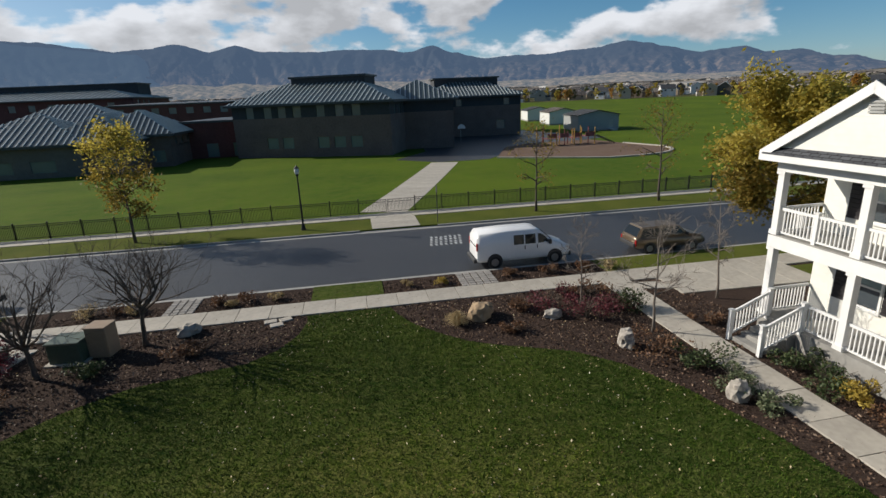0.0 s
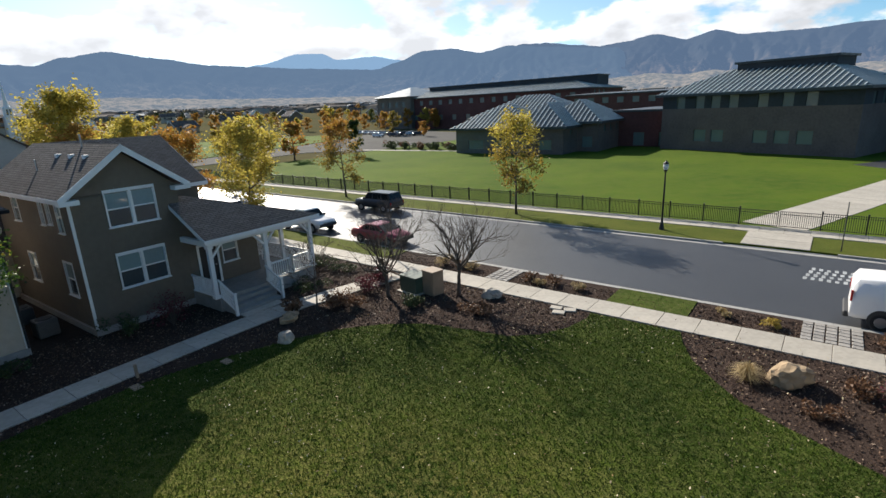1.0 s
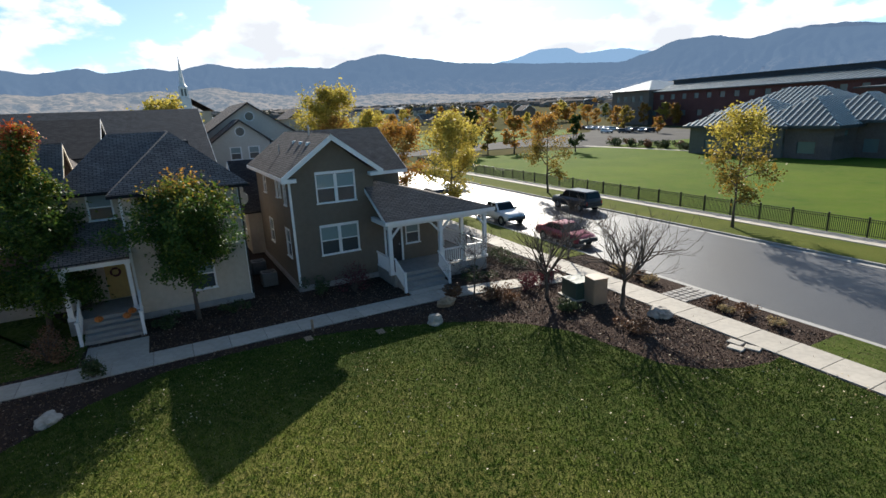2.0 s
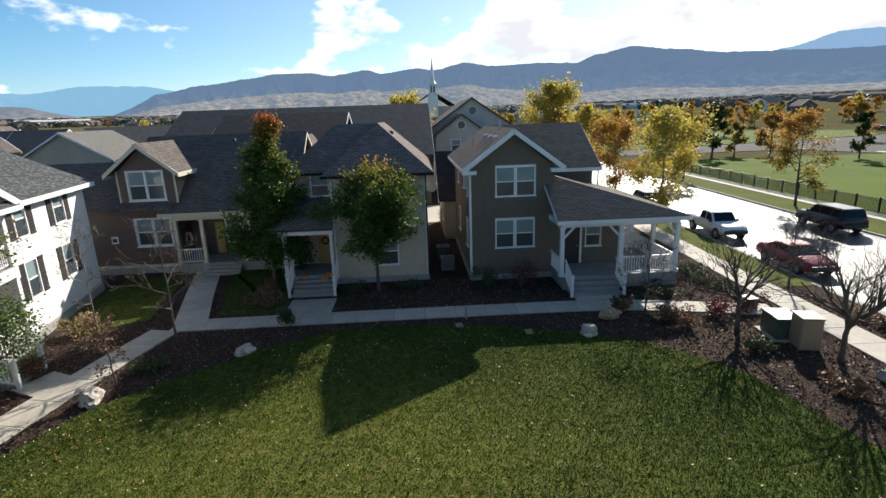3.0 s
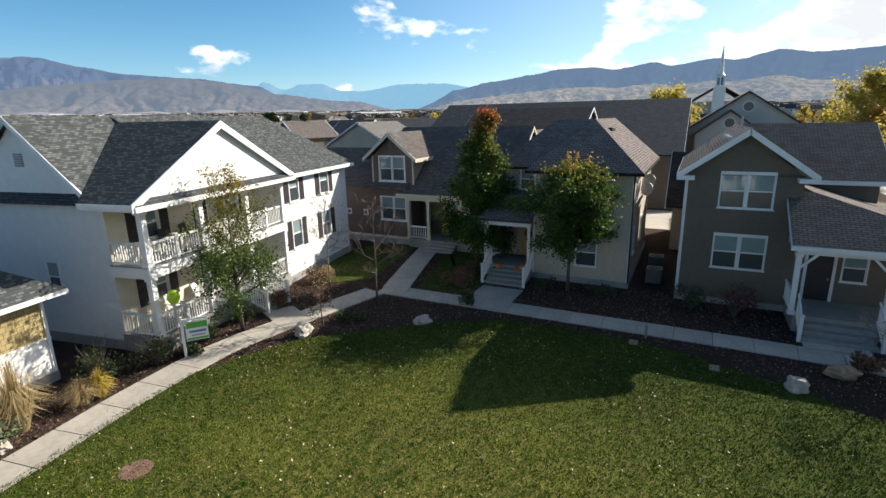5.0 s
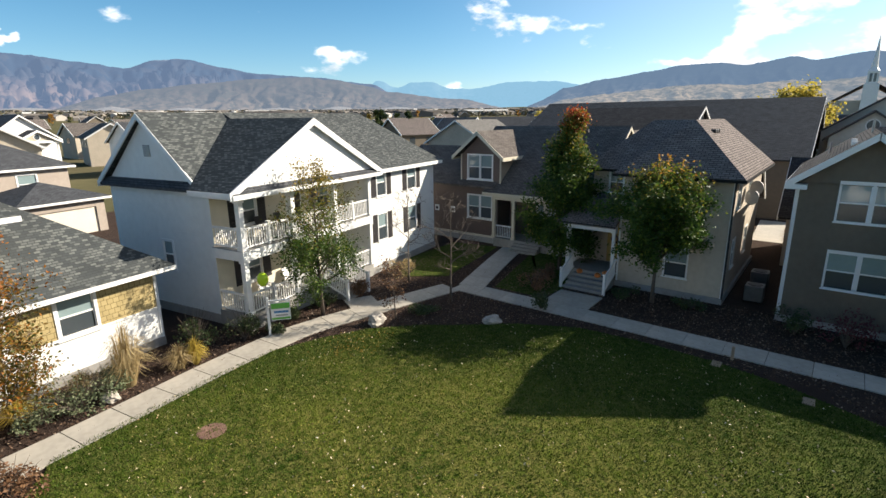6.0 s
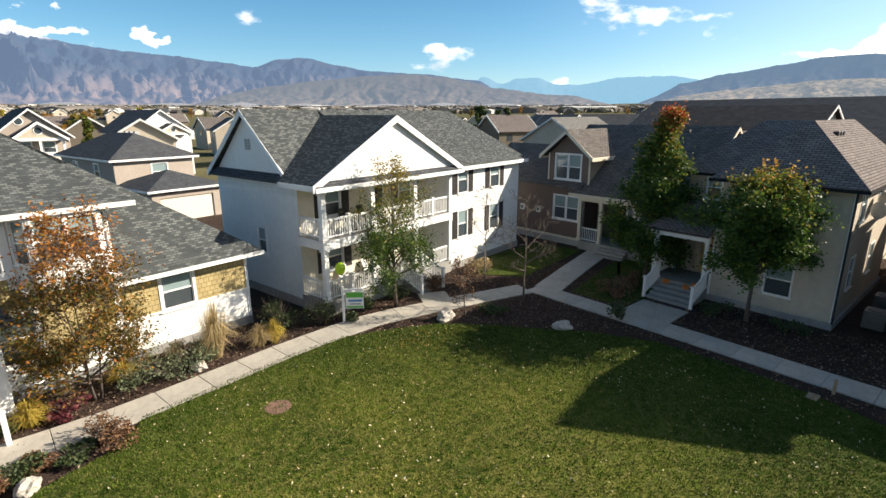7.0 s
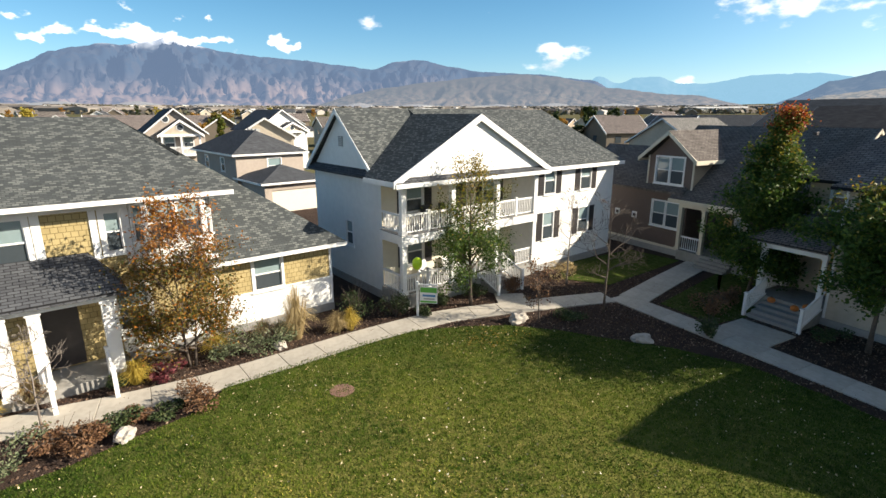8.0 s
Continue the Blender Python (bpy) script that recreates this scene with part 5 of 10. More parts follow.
    for gu, gv, dirn in (((ua, -0.39, 'f'),) if front_vent else ()) + ((-0.03, vr, 's'),):
        bm = bmesh.new()
        for k in range(6):
            z = zE + 1.25 + k * 0.09
            if dirn == 'f':
                x0, x1 = sorted((S * (gu - 0.22), S * (gu + 0.22)))
                box(bm, x0, x1, -gv - 0.05, -gv + 0.02, z, z + 0.06)
            else:
                x0, x1 = sorted((S * (gu - 0.02), S * (gu + 0.05)))
                box(bm, x0, x1, -gv - 0.22, -gv + 0.22, z, z + 0.07)
        part("gable_vent", bm, M["vent_grey"], e)
    bm = bmesh.new()
    fascia(bm, [c(gl, fg, zE), c(ua, fg, za), c(gr, fg, zE)], 0.07, 0.32, 0.06)
    fascia(bm, [c(gr, f0, zE), c(r0, f0, zE), c(r0, b0, zE)], 0.07, 0.22, 0.05)
    fascia(bm, [c(l0, v1, zE), c(l0, vr, zR), c(l0, b0, zE), c(r0, b0, zE)], 0.07, 0.26, 0.05)
    fascia(bm, [c(gl, v1, zE), c(gl, fg, zE)], 0.07, 0.22, 0.05)
    part("roof_trim", bm, M["white"], e)
    # skirt roofs across the gables' feet
    bm = bmesh.new()
    R([c(gl + 0.1, fg - 0.05, zE - 0.06), c(gr - 0.2, fg - 0.05, zE - 0.06), c(gr - 0.4, -0.34, zE + 0.14), c(gl + 0.3, -0.34, zE + 0.14)])
    R([c(l0 - 0.05, depth + 0.2, zE - 0.06), c(l0 - 0.05, v1 - 0.1, zE - 0.06), c(0.0, v1, zE + 0.22), c(0.0, depth, zE + 0.22)])
    part("skirt_roof", bm, M["roof_char"], e, "dark shingle skirt under the gable")
    bm = bmesh.new()
    fascia(bm, [c(gl + 0.1, fg - 0.05, zE - 0.08), c(gr - 0.2, fg - 0.05, zE - 0.08)], 0.07, 0.2, 0.03)
    part("skirt_trim", bm, M["white"], e)
    return e


M["porch_cream"] = siding("cream_porch_siding", (0.66, 0.60, 0.47), 0.17)
M["vent_grey"] = mat("grey_vent", (0.35, 0.35, 0.34), 0.6, var=0.1)
porch_house("white_house", pose(7.85, -0.55, 0, 0, 0, 10), "white two-storey house with stacked porches and black shutters", M["white_siding"], M["roof_green"], False,
            porch_mat=M["porch_cream"], front_vent=False)
porch_house("cream_porch_house", pose(28.75, 23.85, 0, 0, 0, 89) @ Matrix.Diagonal((1.07, 1.07, 1.09, 1.0)), "cream two-storey house with white stacked porches", M["cream_siding"], M["roof_green"], False, far_end=13.0,
            stair_u=(0.33, 1.57), cols=(0.0, 3.0, 6.0), gable=(-0.56, 6.56, 3.0), zE=6.5, zR=8.7, za=8.6, door_u=3.4)


def yellow_house():
    """Yellow shake house with white lower siding, a bay and a low side wing."""
    e = thing("yellow_house", pose(7.85, -0.55, 0, 0, 0, 10), "yellow shake and white sided house with a grey-green shingle roof", "house")
    P = lambda u, v: (-u, -v)
    c = lambda u, v, z: (-u, -v, z)
    y_, w_ = M["yellow_shake"], M["white_siding"]
    # low wing at the near end: u -7.6 .. -2.65
    V = 2.2
    bm = bmesh.new()
    prism(bm, [P(-2.6, V - 0.06), P(-2.6, 11), P(-18.2, 11), P(-18.2, V - 0.06)][::-1], -0.1, 0.35)
    bmesh.ops.recalc_face_normals(bm, faces=bm.faces[:])
    part("foundation", bm, M["foundation"], e)
    a, b = P(-8.0, V), P(-2.65, V)
    h = [(1.75, 2.95, 1.75, 3.05)]
    wall(e, w_, a, b, 0.35, 1.62)
    wall(e, y_, a, b, 1.7, 3.35, h, thick=0.18)
    window(e, a, b, *h[0], trim=0.12)
    part("belt_board", new_box(2.6, 8.0, -V - 0.02, -V + 0.05, 1.62, 1.7), M["white"], e)
    part("corner_board", new_box(2.62, 2.74, -V - 0.02, -V + 0.04, 0.35, 3.3), M["white"], e)
    wall(e, w_, P(-2.65, V), P(-2.65, 10.9), 0.35, 3.35)
    # two-storey part: u -18 .. -7.7
    V2 = 2.2
    a, b = P(-18.0, V2), P(-7.7, V2)
    h = [(3.35, 4.5, 4.25, 5.75), (6.7, 7.2, 4.35, 5.7), (2.2, 3.1, 1.3, 2.9), (6.7, 7.7, 1.3, 2.9), (0.4, 1.6, 4.25, 5.75)]
    wall(e, y_, a, b, 0.35, 6.2, h)
    for q in h:
        window(e, a, b, *q, trim=0.16)
    # bay with three windows on the upper floor
    uu = [(-10.5, V2), (-10.1, V2 - 0.6), (-8.1, V2 - 0.6), (-7.7, V2)]
    for (u0, v0), (u1, v1) in zip(uu, uu[1:]):
        ln = math.hypot(u1 - u0, v1 - v0)
        hs = [(0.12, ln - 0.12, 4.6, 5.95)] if ln < 1 else [(0.12, 0.95, 4.6, 5.95), (1.05, 1.88, 4.6, 5.95)]
        wall(e, M["white"], P(u0, v0), P(u1, v1), 3.7, 6.2, hs, thick=0.12, name="bay_wall")
        for q in hs:
            window(e, P(u0, v0), P(u1, v1), *q, trim=0.06)
    part("bay_floor", new_box(7.7, 10.5, -V2 - 0.05, -V2 + 0.6, 3.6, 3.72), M["white"], e)
    wall(e, y_, P(-7.7, V2), P(-7.7, 10.9), 3.3, 6.2)
    wall(e, y_, P(-18, 10.9), P(-18, V2), 0.35, 6.2)
    for x0, x1, z0, z1 in ((7.72, 7.94, 0.35, 3.6), (10.52, 10.74, 3.75, 5.85), (11.5, 11.72, 4.1, 5.85), (13.06, 13.32, 3.95, 5.85), (14.84, 15.1, 3.75, 5.85), (15.2, 15.45, 0.35, 3.3)):
        part("pilaster", new_box(x0, x1, -V2 - 0.02, -V2 + 0.045, z0, z1), M["white"], e)
    part("frieze_board", new_box(10.52, 18.0, -V2 - 0.02, -V2 + 0.05, 5.86, 6.2), M["white"], e)
    part("sill_band", new_box(15.1, 18.0, -V2 - 0.02, -V2 + 0.05, 3.55, 3.75), M["white"], e)
    part("white_skirt", new_box(7.95, 11.3, -V2 - 0.02, -V2 + 0.035, 0.35, 1.15), M["white_siding"], e)
    # entrance: recessed door, white pillars, little hipped roof
    part("porch_deck", new_box(11.4, 15.0, -V2, -V2 + 1.7, -0.1, 0.35), M["deck"], e)
    d = part("door", new_box(12.5, 13.6, -V2 - 0.02, -V2 + 0.03, 0.4, 2.6), M["door"], e)
    part("door_trim", new_box(13.6, 13.78, -V2, -V2 + 0.05, 0.4, 2.7), M["white"], d)
    for u, w in ((-14.6, 0.42), (-13.7, 0.34), (-11.7, 0.42)):
        column(e, -u, -V2 + 1.5, 0.35, 3.1, w)
    part("porch_beam", new_box(11.35, 14.95, -V2 + 1.3, -V2 + 1.7, 3.05, 3.3), M["white"], e)
    part("porch_side_beam", new_box(11.35, 11.7, -V2, -V2 + 1.3, 3.05, 3.3), M["white"], e)
    bm = bmesh.new()
    roof_face(bm, [c(-15.2, 0.2, 3.4), c(-11.1, 0.2, 3.4), c(-11.9, V2, 4.4), c(-14.4, V2, 4.4)])
    roof_face(bm, [c(-11.1, 0.2, 3.4), c(-11.1, V2, 3.4), c(-11.9, V2, 4.4)])
    roof_face(bm, [c(-15.2, V2, 3.4), c(-15.2, 0.2, 3.4), c(-14.4, V2, 4.4)])
    part("porch_roof", bm, M["roof_char"], e)
    for u in (-13.6, -11.95):
        railing(e, P(u, 0.6), P(u, -0.6), 0.35, za=0.35, zb=0.06)
    # roofs
    bm = bmesh.new()
    f0, b0 = V2 - 0.75, 11.6
    vr = 6.5
    zR = 9.0
    roof_face(bm, [c(-18.6, f0, 6.3), c(-7.0, f0, 6.3), c(-10.0, vr, zR), c(-18.6, vr, zR)])
    roof_face(bm, [c(-7.0, f0, 6.3), c(-7.0, 5.2, 6.3), c(-10.0, vr, zR)])
    roof_face(bm, [c(-2.1, b0, 3.42), c(-18.6, b0, 3.42), c(-18.6, vr, zR), c(-10.0, vr, zR)])
    # low wing: front plane and hipped end
    roof_face(bm, [c(-8.2, V - 0.6, 3.42), c(-2.1, V - 0.6, 3.42), c(-7.75, 5.1, 7.41), c(-8.2, 5.1, 7.41)])
    roof_face(bm, [c(-2.1, V - 0.6, 3.42), c(-2.1, b0, 3.42), c(-10.0, vr, zR), c(-7.75, 5.1, 7.41)])
    part("roof", bm, M["roof_green"], e, "grey-green blended shingle roof")
    bm = bmesh.new()
    fascia(bm, [c(-18.6, f0, 6.3), c(-7.0, f0, 6.3), c(-7.0, b0, 6.3)], 0.07, 0.17, 0.03)
    fascia(bm, [c(-8.0, V - 0.6, 3.42), c(-2.1, V - 0.6, 3.42), c(-2.1, 11.4, 3.42)], 0.07, 0.17, 0.03)
    part("roof_trim", bm, M["white"], e)


yellow_house()


# ================= trees and plants =================
def leaves_mesh(points, size, rng, droop=0.0, up=0.0):
    """One small folded leaf at each point."""
    n = len(points)
    P = np.array(points, float)
    a = rng.normal(size=(n, 3))
    a[:, 2] = a[:, 2] * 0.6 - droop
    a /= np.linalg.norm(a, axis=1)[:, None]
    b = rng.normal(size=(n, 3))
    b[:, 2] += up
    b -= (b * a).sum(1)[:, None] * a
    b /= np.linalg.norm(b, axis=1)[:, None]
    s = size * rng.uniform(0.65, 1.35, n)[:, None]
    v = np.stack([P - a * s, P + b * s * 0.55, P + a * s, P - b * s * 0.55], 1).reshape(-1, 3)
    return v.tolist(), [], [(4 * i, 4 * i + 1, 4 * i + 2, 4 * i + 3) for i in range(n)]


def grow(bm, rng, p, d, length, r, level, tips, spread, sides=6, lift=0.25):
    """A limb that bends, tapers and forks."""
    pts, rad = [Vector(p)], [r]
    steps_ = 4
    dd = Vector(d).normalized()
    for i in range(steps_):
        dd = (dd + Vector(rng.normal(size=3)) * 0.13 + Vector((0, 0, lift * 0.25))).normalized()
        pts.append(pts[-1] + dd * length / steps_)
        rad.append(max(0.0055, r * (1 - 0.62 * (i + 1) / steps_)))
    tube(bm, pts, rad, sides if level > 1 else max(3, sides - 2), caps=False)
    for q in pts[1:]:
        tips.append((q, level, dd))
    if level <= 0:
        return
    for k in range(rng.integers(2, 4) + (1 if level > 1 else 0)):
        t = rng.uniform(0.35, 1.0)
        i = min(steps_ - 1, int(t * steps_))
        q = pts[i].lerp(pts[i + 1], t * steps_ - i)
        side = Vector(rng.normal(size=3)).normalized()
        nd = (dd + (side - dd * side.dot(dd)).normalized() * spread * rng.uniform(0.6, 1.3)).normalized()
        grow(bm, rng, q, nd, length * rng.uniform(0.5, 0.75), max(0.007, rad[i] * (0.55 if level < 3 else 0.68)), level - 1, tips, spread, sides, lift)


def tree(name, x, y, h, r, label, leaf=None, n=3000, size=0.11, trunk_h=1.6, trunk_r=0.09, seed=1, shape="oval", bark="bark", levels=2, limbs=9, spread=0.75, top=None, thin=(0.55, 0.72), category="tree", z=0.0, stems=1, group=""):
    """A tree: tapered trunk with limbs, and a crown of single leaves gathered about the twigs."""
    rng = np.random.default_rng(seed)
    e = thing(name, pose(x, y, z), label, category, group)
    bm = bmesh.new()
    tips = []
    for s in range(stems):
        off = Vector((0, 0, 0)) if stems == 1 else Vector((rng.uniform(-0.12, 0.12), rng.uniform(-0.12, 0.12), 0))
        lean = Vector((rng.uniform(-0.05, 0.05), rng.uniform(-0.05, 0.05), 0)) * (1 if stems == 1 else 4)
        pts = [off + Vector((0, 0, -0.1))]
        rad = [trunk_r * 1.25]
        m = 7
        full = h
        if shape == "vase":
            full = h * 0.42
        for i in range(1, m + 1):
            t = i / m
            pts.append(off + Vector((lean.x * h * t + rng.normal() * 0.03 * h * 0.12, lean.y * h * t + rng.normal() * 0.03 * h * 0.12, full * 0.93 * t)))
            rad.append(trunk_r * (1 - (0.4 if shape == "vase" else 0.88) * t) / (1 if stems == 1 else 1.5))
        tube(bm, pts, rad, 8)
        for k in range(limbs):
            low = 1.6 if shape in ("flame", "spire") else 1.0     # more limbs low down
            t = trunk_h / h + (0.93 - trunk_h / h) * ((k + rng.uniform(0, 1)) / limbs) ** low
            if shape == "vase":
                t = rng.uniform(0.6, 0.93)
            zz = t * h
            i = min(m - 1, int(t / 0.93 * m))
            q = pts[i].lerp(pts[i + 1], min(1, t / 0.93 * m - i))
            a = k * 2.4 + rng.uniform(-0.5, 0.5)
            if shape == "oval":
                w = r * math.sin(math.pi * (0.17 + 0.76 * (zz - trunk_h) / (0.93 * h - trunk_h)))
            elif shape == "spire":
                s_ = (zz - trunk_h) / (0.93 * h - trunk_h)
                w = r * (0.85 + 0.5 * s_ if s_ < 0.3 else max(0.14, 1.0 - 1.28 * (s_ - 0.3))) * 1.55
            elif shape == "flame":
                s_ = (zz - trunk_h) / (0.93 * h - trunk_h)
                w = r * (0.72 + 0.9 * s_ if s_ < 0.3 else max(0.16, 1.0 - 0.98 * (s_ - 0.3))) * 1.6
            elif shape == "cone":
                w = r * (1.05 - t) / (1.05 - trunk_h / h) * 1.15
            else:
                w = r
            upw = {"flame": 0.35 + 1.3 * t, "spire": 0.3 + 0.8 * t, "oval": 0.15 + 0.75 * t, "cone": 0.2 + 0.5 * t, "vase": rng.uniform(0.35, 1.15)}[shape]
            d = Vector((math.cos(a), math.sin(a), upw))
            grow(bm, rng, q, d, max(0.3, w * 0.72) if shape != "vase" else h * rng.uniform(0.38, 0.52), rad[i] * 0.75, levels, tips, spread, lift=0.1 if shape != 'vase' else 0.22)
    trunk = part("trunk", bm, M[bark], e)
    for p in trunk.data.polygons:
        p.use_smooth = True
    if leaf:
        anchors = [q for q, lv, d in tips if q.z > trunk_h * 0.8]
        A = np.array([tuple(q) for q in anchors])
        pick = A[rng.integers(0, len(A), n)] + rng.normal(size=(n, 3)) * ({"spire": 0.13, "flame": 0.085}[shape] * r + 0.04 if shape in ("flame", "spire") else (r * 0.085 + 0.05))
        pick[:, 2] = np.maximum(pick[:, 2], trunk_h * 0.75)
        if shape == "flame":
            keep = rng.uniform(size=n) > thin[0] * np.clip((pick[:, 2] / h - thin[1]) / 0.25, 0, 1)
            pick = pick[keep]
            n = len(pick)
        if top is None:
            part("crown", leaves_mesh(pick, size, rng, 0.25), M[leaf], e)
        else:
            cut = h * top[1] + rng.normal(size=n) * h * 0.05
            hi = pick[:, 2] > cut
            lo = pick[~hi]
            if len(top) > 3:
                mid = lo[:, 2] > h * top[4] + rng.normal(size=len(lo)) * h * 0.1
                part("crown_middle", leaves_mesh(lo[mid], size, rng, 0.25), M[top[3]], e, "yellowing leaves")
                lo = lo[~mid]
            part("crown", leaves_mesh(lo, size, rng, 0.25), M[leaf], e)
            tagged(part("crown_top", leaves_mesh(pick[hi], size, rng, 0.25), M[top[0]], e, top[2]), top[2], kind="stuff")
    return e


tree("maple_tree", -6.2, 12.6, 6.3, 1.95, "young maple turning from green to orange on top", "leaf_maple", 34000, 0.076, 2.05, 0.1, 11, "flame", top=("leaf_orange", 1.1, "orange top leaves", "leaf_lime", 1.0), limbs=28, thin=(0.8, 0.8))
tree("maple_tree", -8.6, 6.4, 9.7, 1.42, "tall narrow maple with a red crown tip", "leaf_maple", 32000, 0.085, 1.3, 0.12, 12, "spire", top=("leaf_red", 0.92, "red top leaves", "leaf_lime", 0.80), limbs=34)
tree("pear_tree", 4.75, 0.55, 7.2, 1.65, "slender green tree with yellowing shoots beside the porch", "leaf_maple", 17000, 0.058, 1.5, 0.085, 13, "flame", top=("leaf_olive", 0.88, "yellowing top leaves", "leaf_lime", 0.66), limbs=26, thin=(0.72, 0.5))
tree("serviceberry_tree", 17.2, 0.75, 6.2, 1.45, "many-stemmed tree in orange and olive leaf beside the entrance", "leaf_amber", 19000, 0.056, 0.7, 0.05, 14, "flame", top=("leaf_rust", 0.74, "rusty upper leaves"), limbs=14, stems=3, levels=3, thin=(0.6, 0.55))
B = "bare_tree"
for i, (x, y, h, r, tr, nm, lab, bk) in enumerate((
        (1.25, 28.05, 4.4, 2.1, 0.105, B, "bare spreading crabapple in the mulch bed", "bark"),
        (4.35, 29.95, 4.9, 2.2, 0.11, B, "bare spreading crabapple beside the pavement", "bark"),
        (23.3, 28.4, 4.2, 1.2, 0.045, B, "slim bare sapling among red shrubs", "pale_bark"),
        (24.7, 25.0, 4.8, 1.9, 0.06, B, "bare sapling beside the east path", "pale_bark"),
        (29.5, 27.2, 5.2, 1.0, 0.055, B, "slim pale-barked bare sapling", "pale_bark"),
        (-0.3, 4.4, 5.4, 2.0, 0.06, B, "bare young tree in the mulch bed", "bark"),
        (-1.6, 0.4, 5.6, 1.3, 0.05, B, "slim bare tree before the white wall", "pale_bark"),
        (-0.6, 24.9, 3.2, 1.5, 0.05, B, "low bare tree beside the porch path", "bark"),
        (21.3, 3.5, 3.3, 1.1, 0.04, B, "thin bare sapling beside the path", "pale_bark"),
        (-3.2, 33.6, 3.8, 1.6, 0.06, B, "bare street sapling on the verge", "bark"))):
    tree(nm, x, y, h, r, lab, None, trunk_h=h * (0.22 if tr > 0.08 else 0.28), trunk_r=tr, seed=30 + i, shape="vase" if tr > 0.08 else "oval", bark=bk, levels=3, limbs=12 if tr > 0.08 else 11, spread=0.8)
tree("plum_sapling", 3.1, 3.75, 3.0, 0.8, "small red-brown sapling in the bed", "shrub_brown", 420, 0.06, 0.8, 0.035, 51, "oval", levels=2, limbs=8)


def street_tree(sx, sy, h, r, leaf, n, seed, label, top=None, size=0.16, trunk_h=1.9):
    p = st(sx, sy)
    return tree("street_tree", p.x, p.y, h, r, label, leaf, n, size, trunk_h, 0.11, seed, "oval", limbs=14, top=top, group="street trees")


street_tree(-2.5, 48.3, 8.3, 2.9, "leaf_olive", 4600, 61, "street tree thinning in gold and olive", ("leaf_yellow", 0.7, "golden tips"), 0.12)
street_tree(28.7, 48.2, 7.6, 2.4, "leaf_olive", 700, 62, "nearly bare street tree with few gold leaves", size=0.085)
street_tree(40.2, 48.6, 8.6, 2.8, "leaf_olive", 900, 63, "nearly bare street tree with few gold leaves", size=0.085, trunk_h=2.2)
street_tree(38.6, 34.0, 8.8, 4.3, "leaf_olive", 32000, 64, "large golden street tree in full leaf", ("leaf_yellow", 0.6, "golden leaves"), 0.13, 1.4)
street_tree(-24.5, 48.4, 8.4, 2.7, "leaf_olive", 4200, 65, "street tree with gold leaves", ("leaf_orange", 0.7, "orange leaves"), 0.12)
street_tree(-20.0, 33.6, 8.8, 3.5, "leaf_yellow", 9000, 66, "full golden-yellow street tree", size=0.12)
street_tree(-30.0, 33.6, 8.2, 2.9, "leaf_orange", 6000, 67, "full orange autumn street tree", size=0.13)
street_tree(-42.0, 33.6, 9.5, 3.4, "leaf_yellow", 5000, 68, "full golden autumn street tree")
street_tree(-46.0, 48.4, 8.4, 3.0, "leaf_olive", 3500, 69, "full golden autumn street tree")
street_tree(-58.0, 33.6, 9.0, 3.2, "leaf_orange", 4000, 70, "full orange autumn street tree")
tree("poplar_tree", -66, 38.5, 13.0, 6.2, "broad golden tree beside the far street", "leaf_yellow", 13000, 0.2, 1.5, 0.2, 71, "oval", limbs=16)
tree("poplar_tree", -58, 14, 11.5, 5.0, "broad golden tree behind the houses", "leaf_yellow", 8000, 0.22, 1.5, 0.2, 72, "oval", limbs=16)


def shrub(x, y, r, h, leaf, label, n=700, size=0.055, seed=1, name="shrub", z=0.0, twigs=True, group=""):
    """A rounded shrub: twigs from the root and leaves over an uneven dome."""
    rng = np.random.default_rng(seed)
    e = thing(name, pose(x, y, z), label, "shrub", group)
    bm = bmesh.new()
    tips = []
    for k in range(22):
        a = k * 2.4
        w = rng.uniform(0.3, 1.05) * r
        q = Vector((math.cos(a) * w, math.sin(a) * w, h * rng.uniform(0.7, 1.25)))
        mid = q * 0.5 + Vector((0, 0, h * 0.1))
        tube(bm, [(0, 0, -0.03), mid, q], [0.016, 0.011, 0.004], 4, caps=False)
        tips.append(q)
    part("woody_base", bm, M["bark"], e)
    lumps = np.array([[rng.normal() * r * 0.45, rng.normal() * r * 0.45, h * rng.uniform(0.35, 0.75), rng.uniform(0.35, 0.6)] for _ in range(7)])
    L = lumps[rng.integers(0, 7, n)]
    d = rng.normal(size=(n, 3))
    d /= np.linalg.norm(d, axis=1)[:, None]
    rad = rng.uniform(0.55, 1.0, n)[:, None]
    P = L[:, :3] + d * rad * L[:, 3:4] * np.array([r, r, h * 0.8])
    P[:, 2] = np.abs(P[:, 2])
    part("foliage", leaves_mesh(P, size, rng), M[leaf], e)
    return e


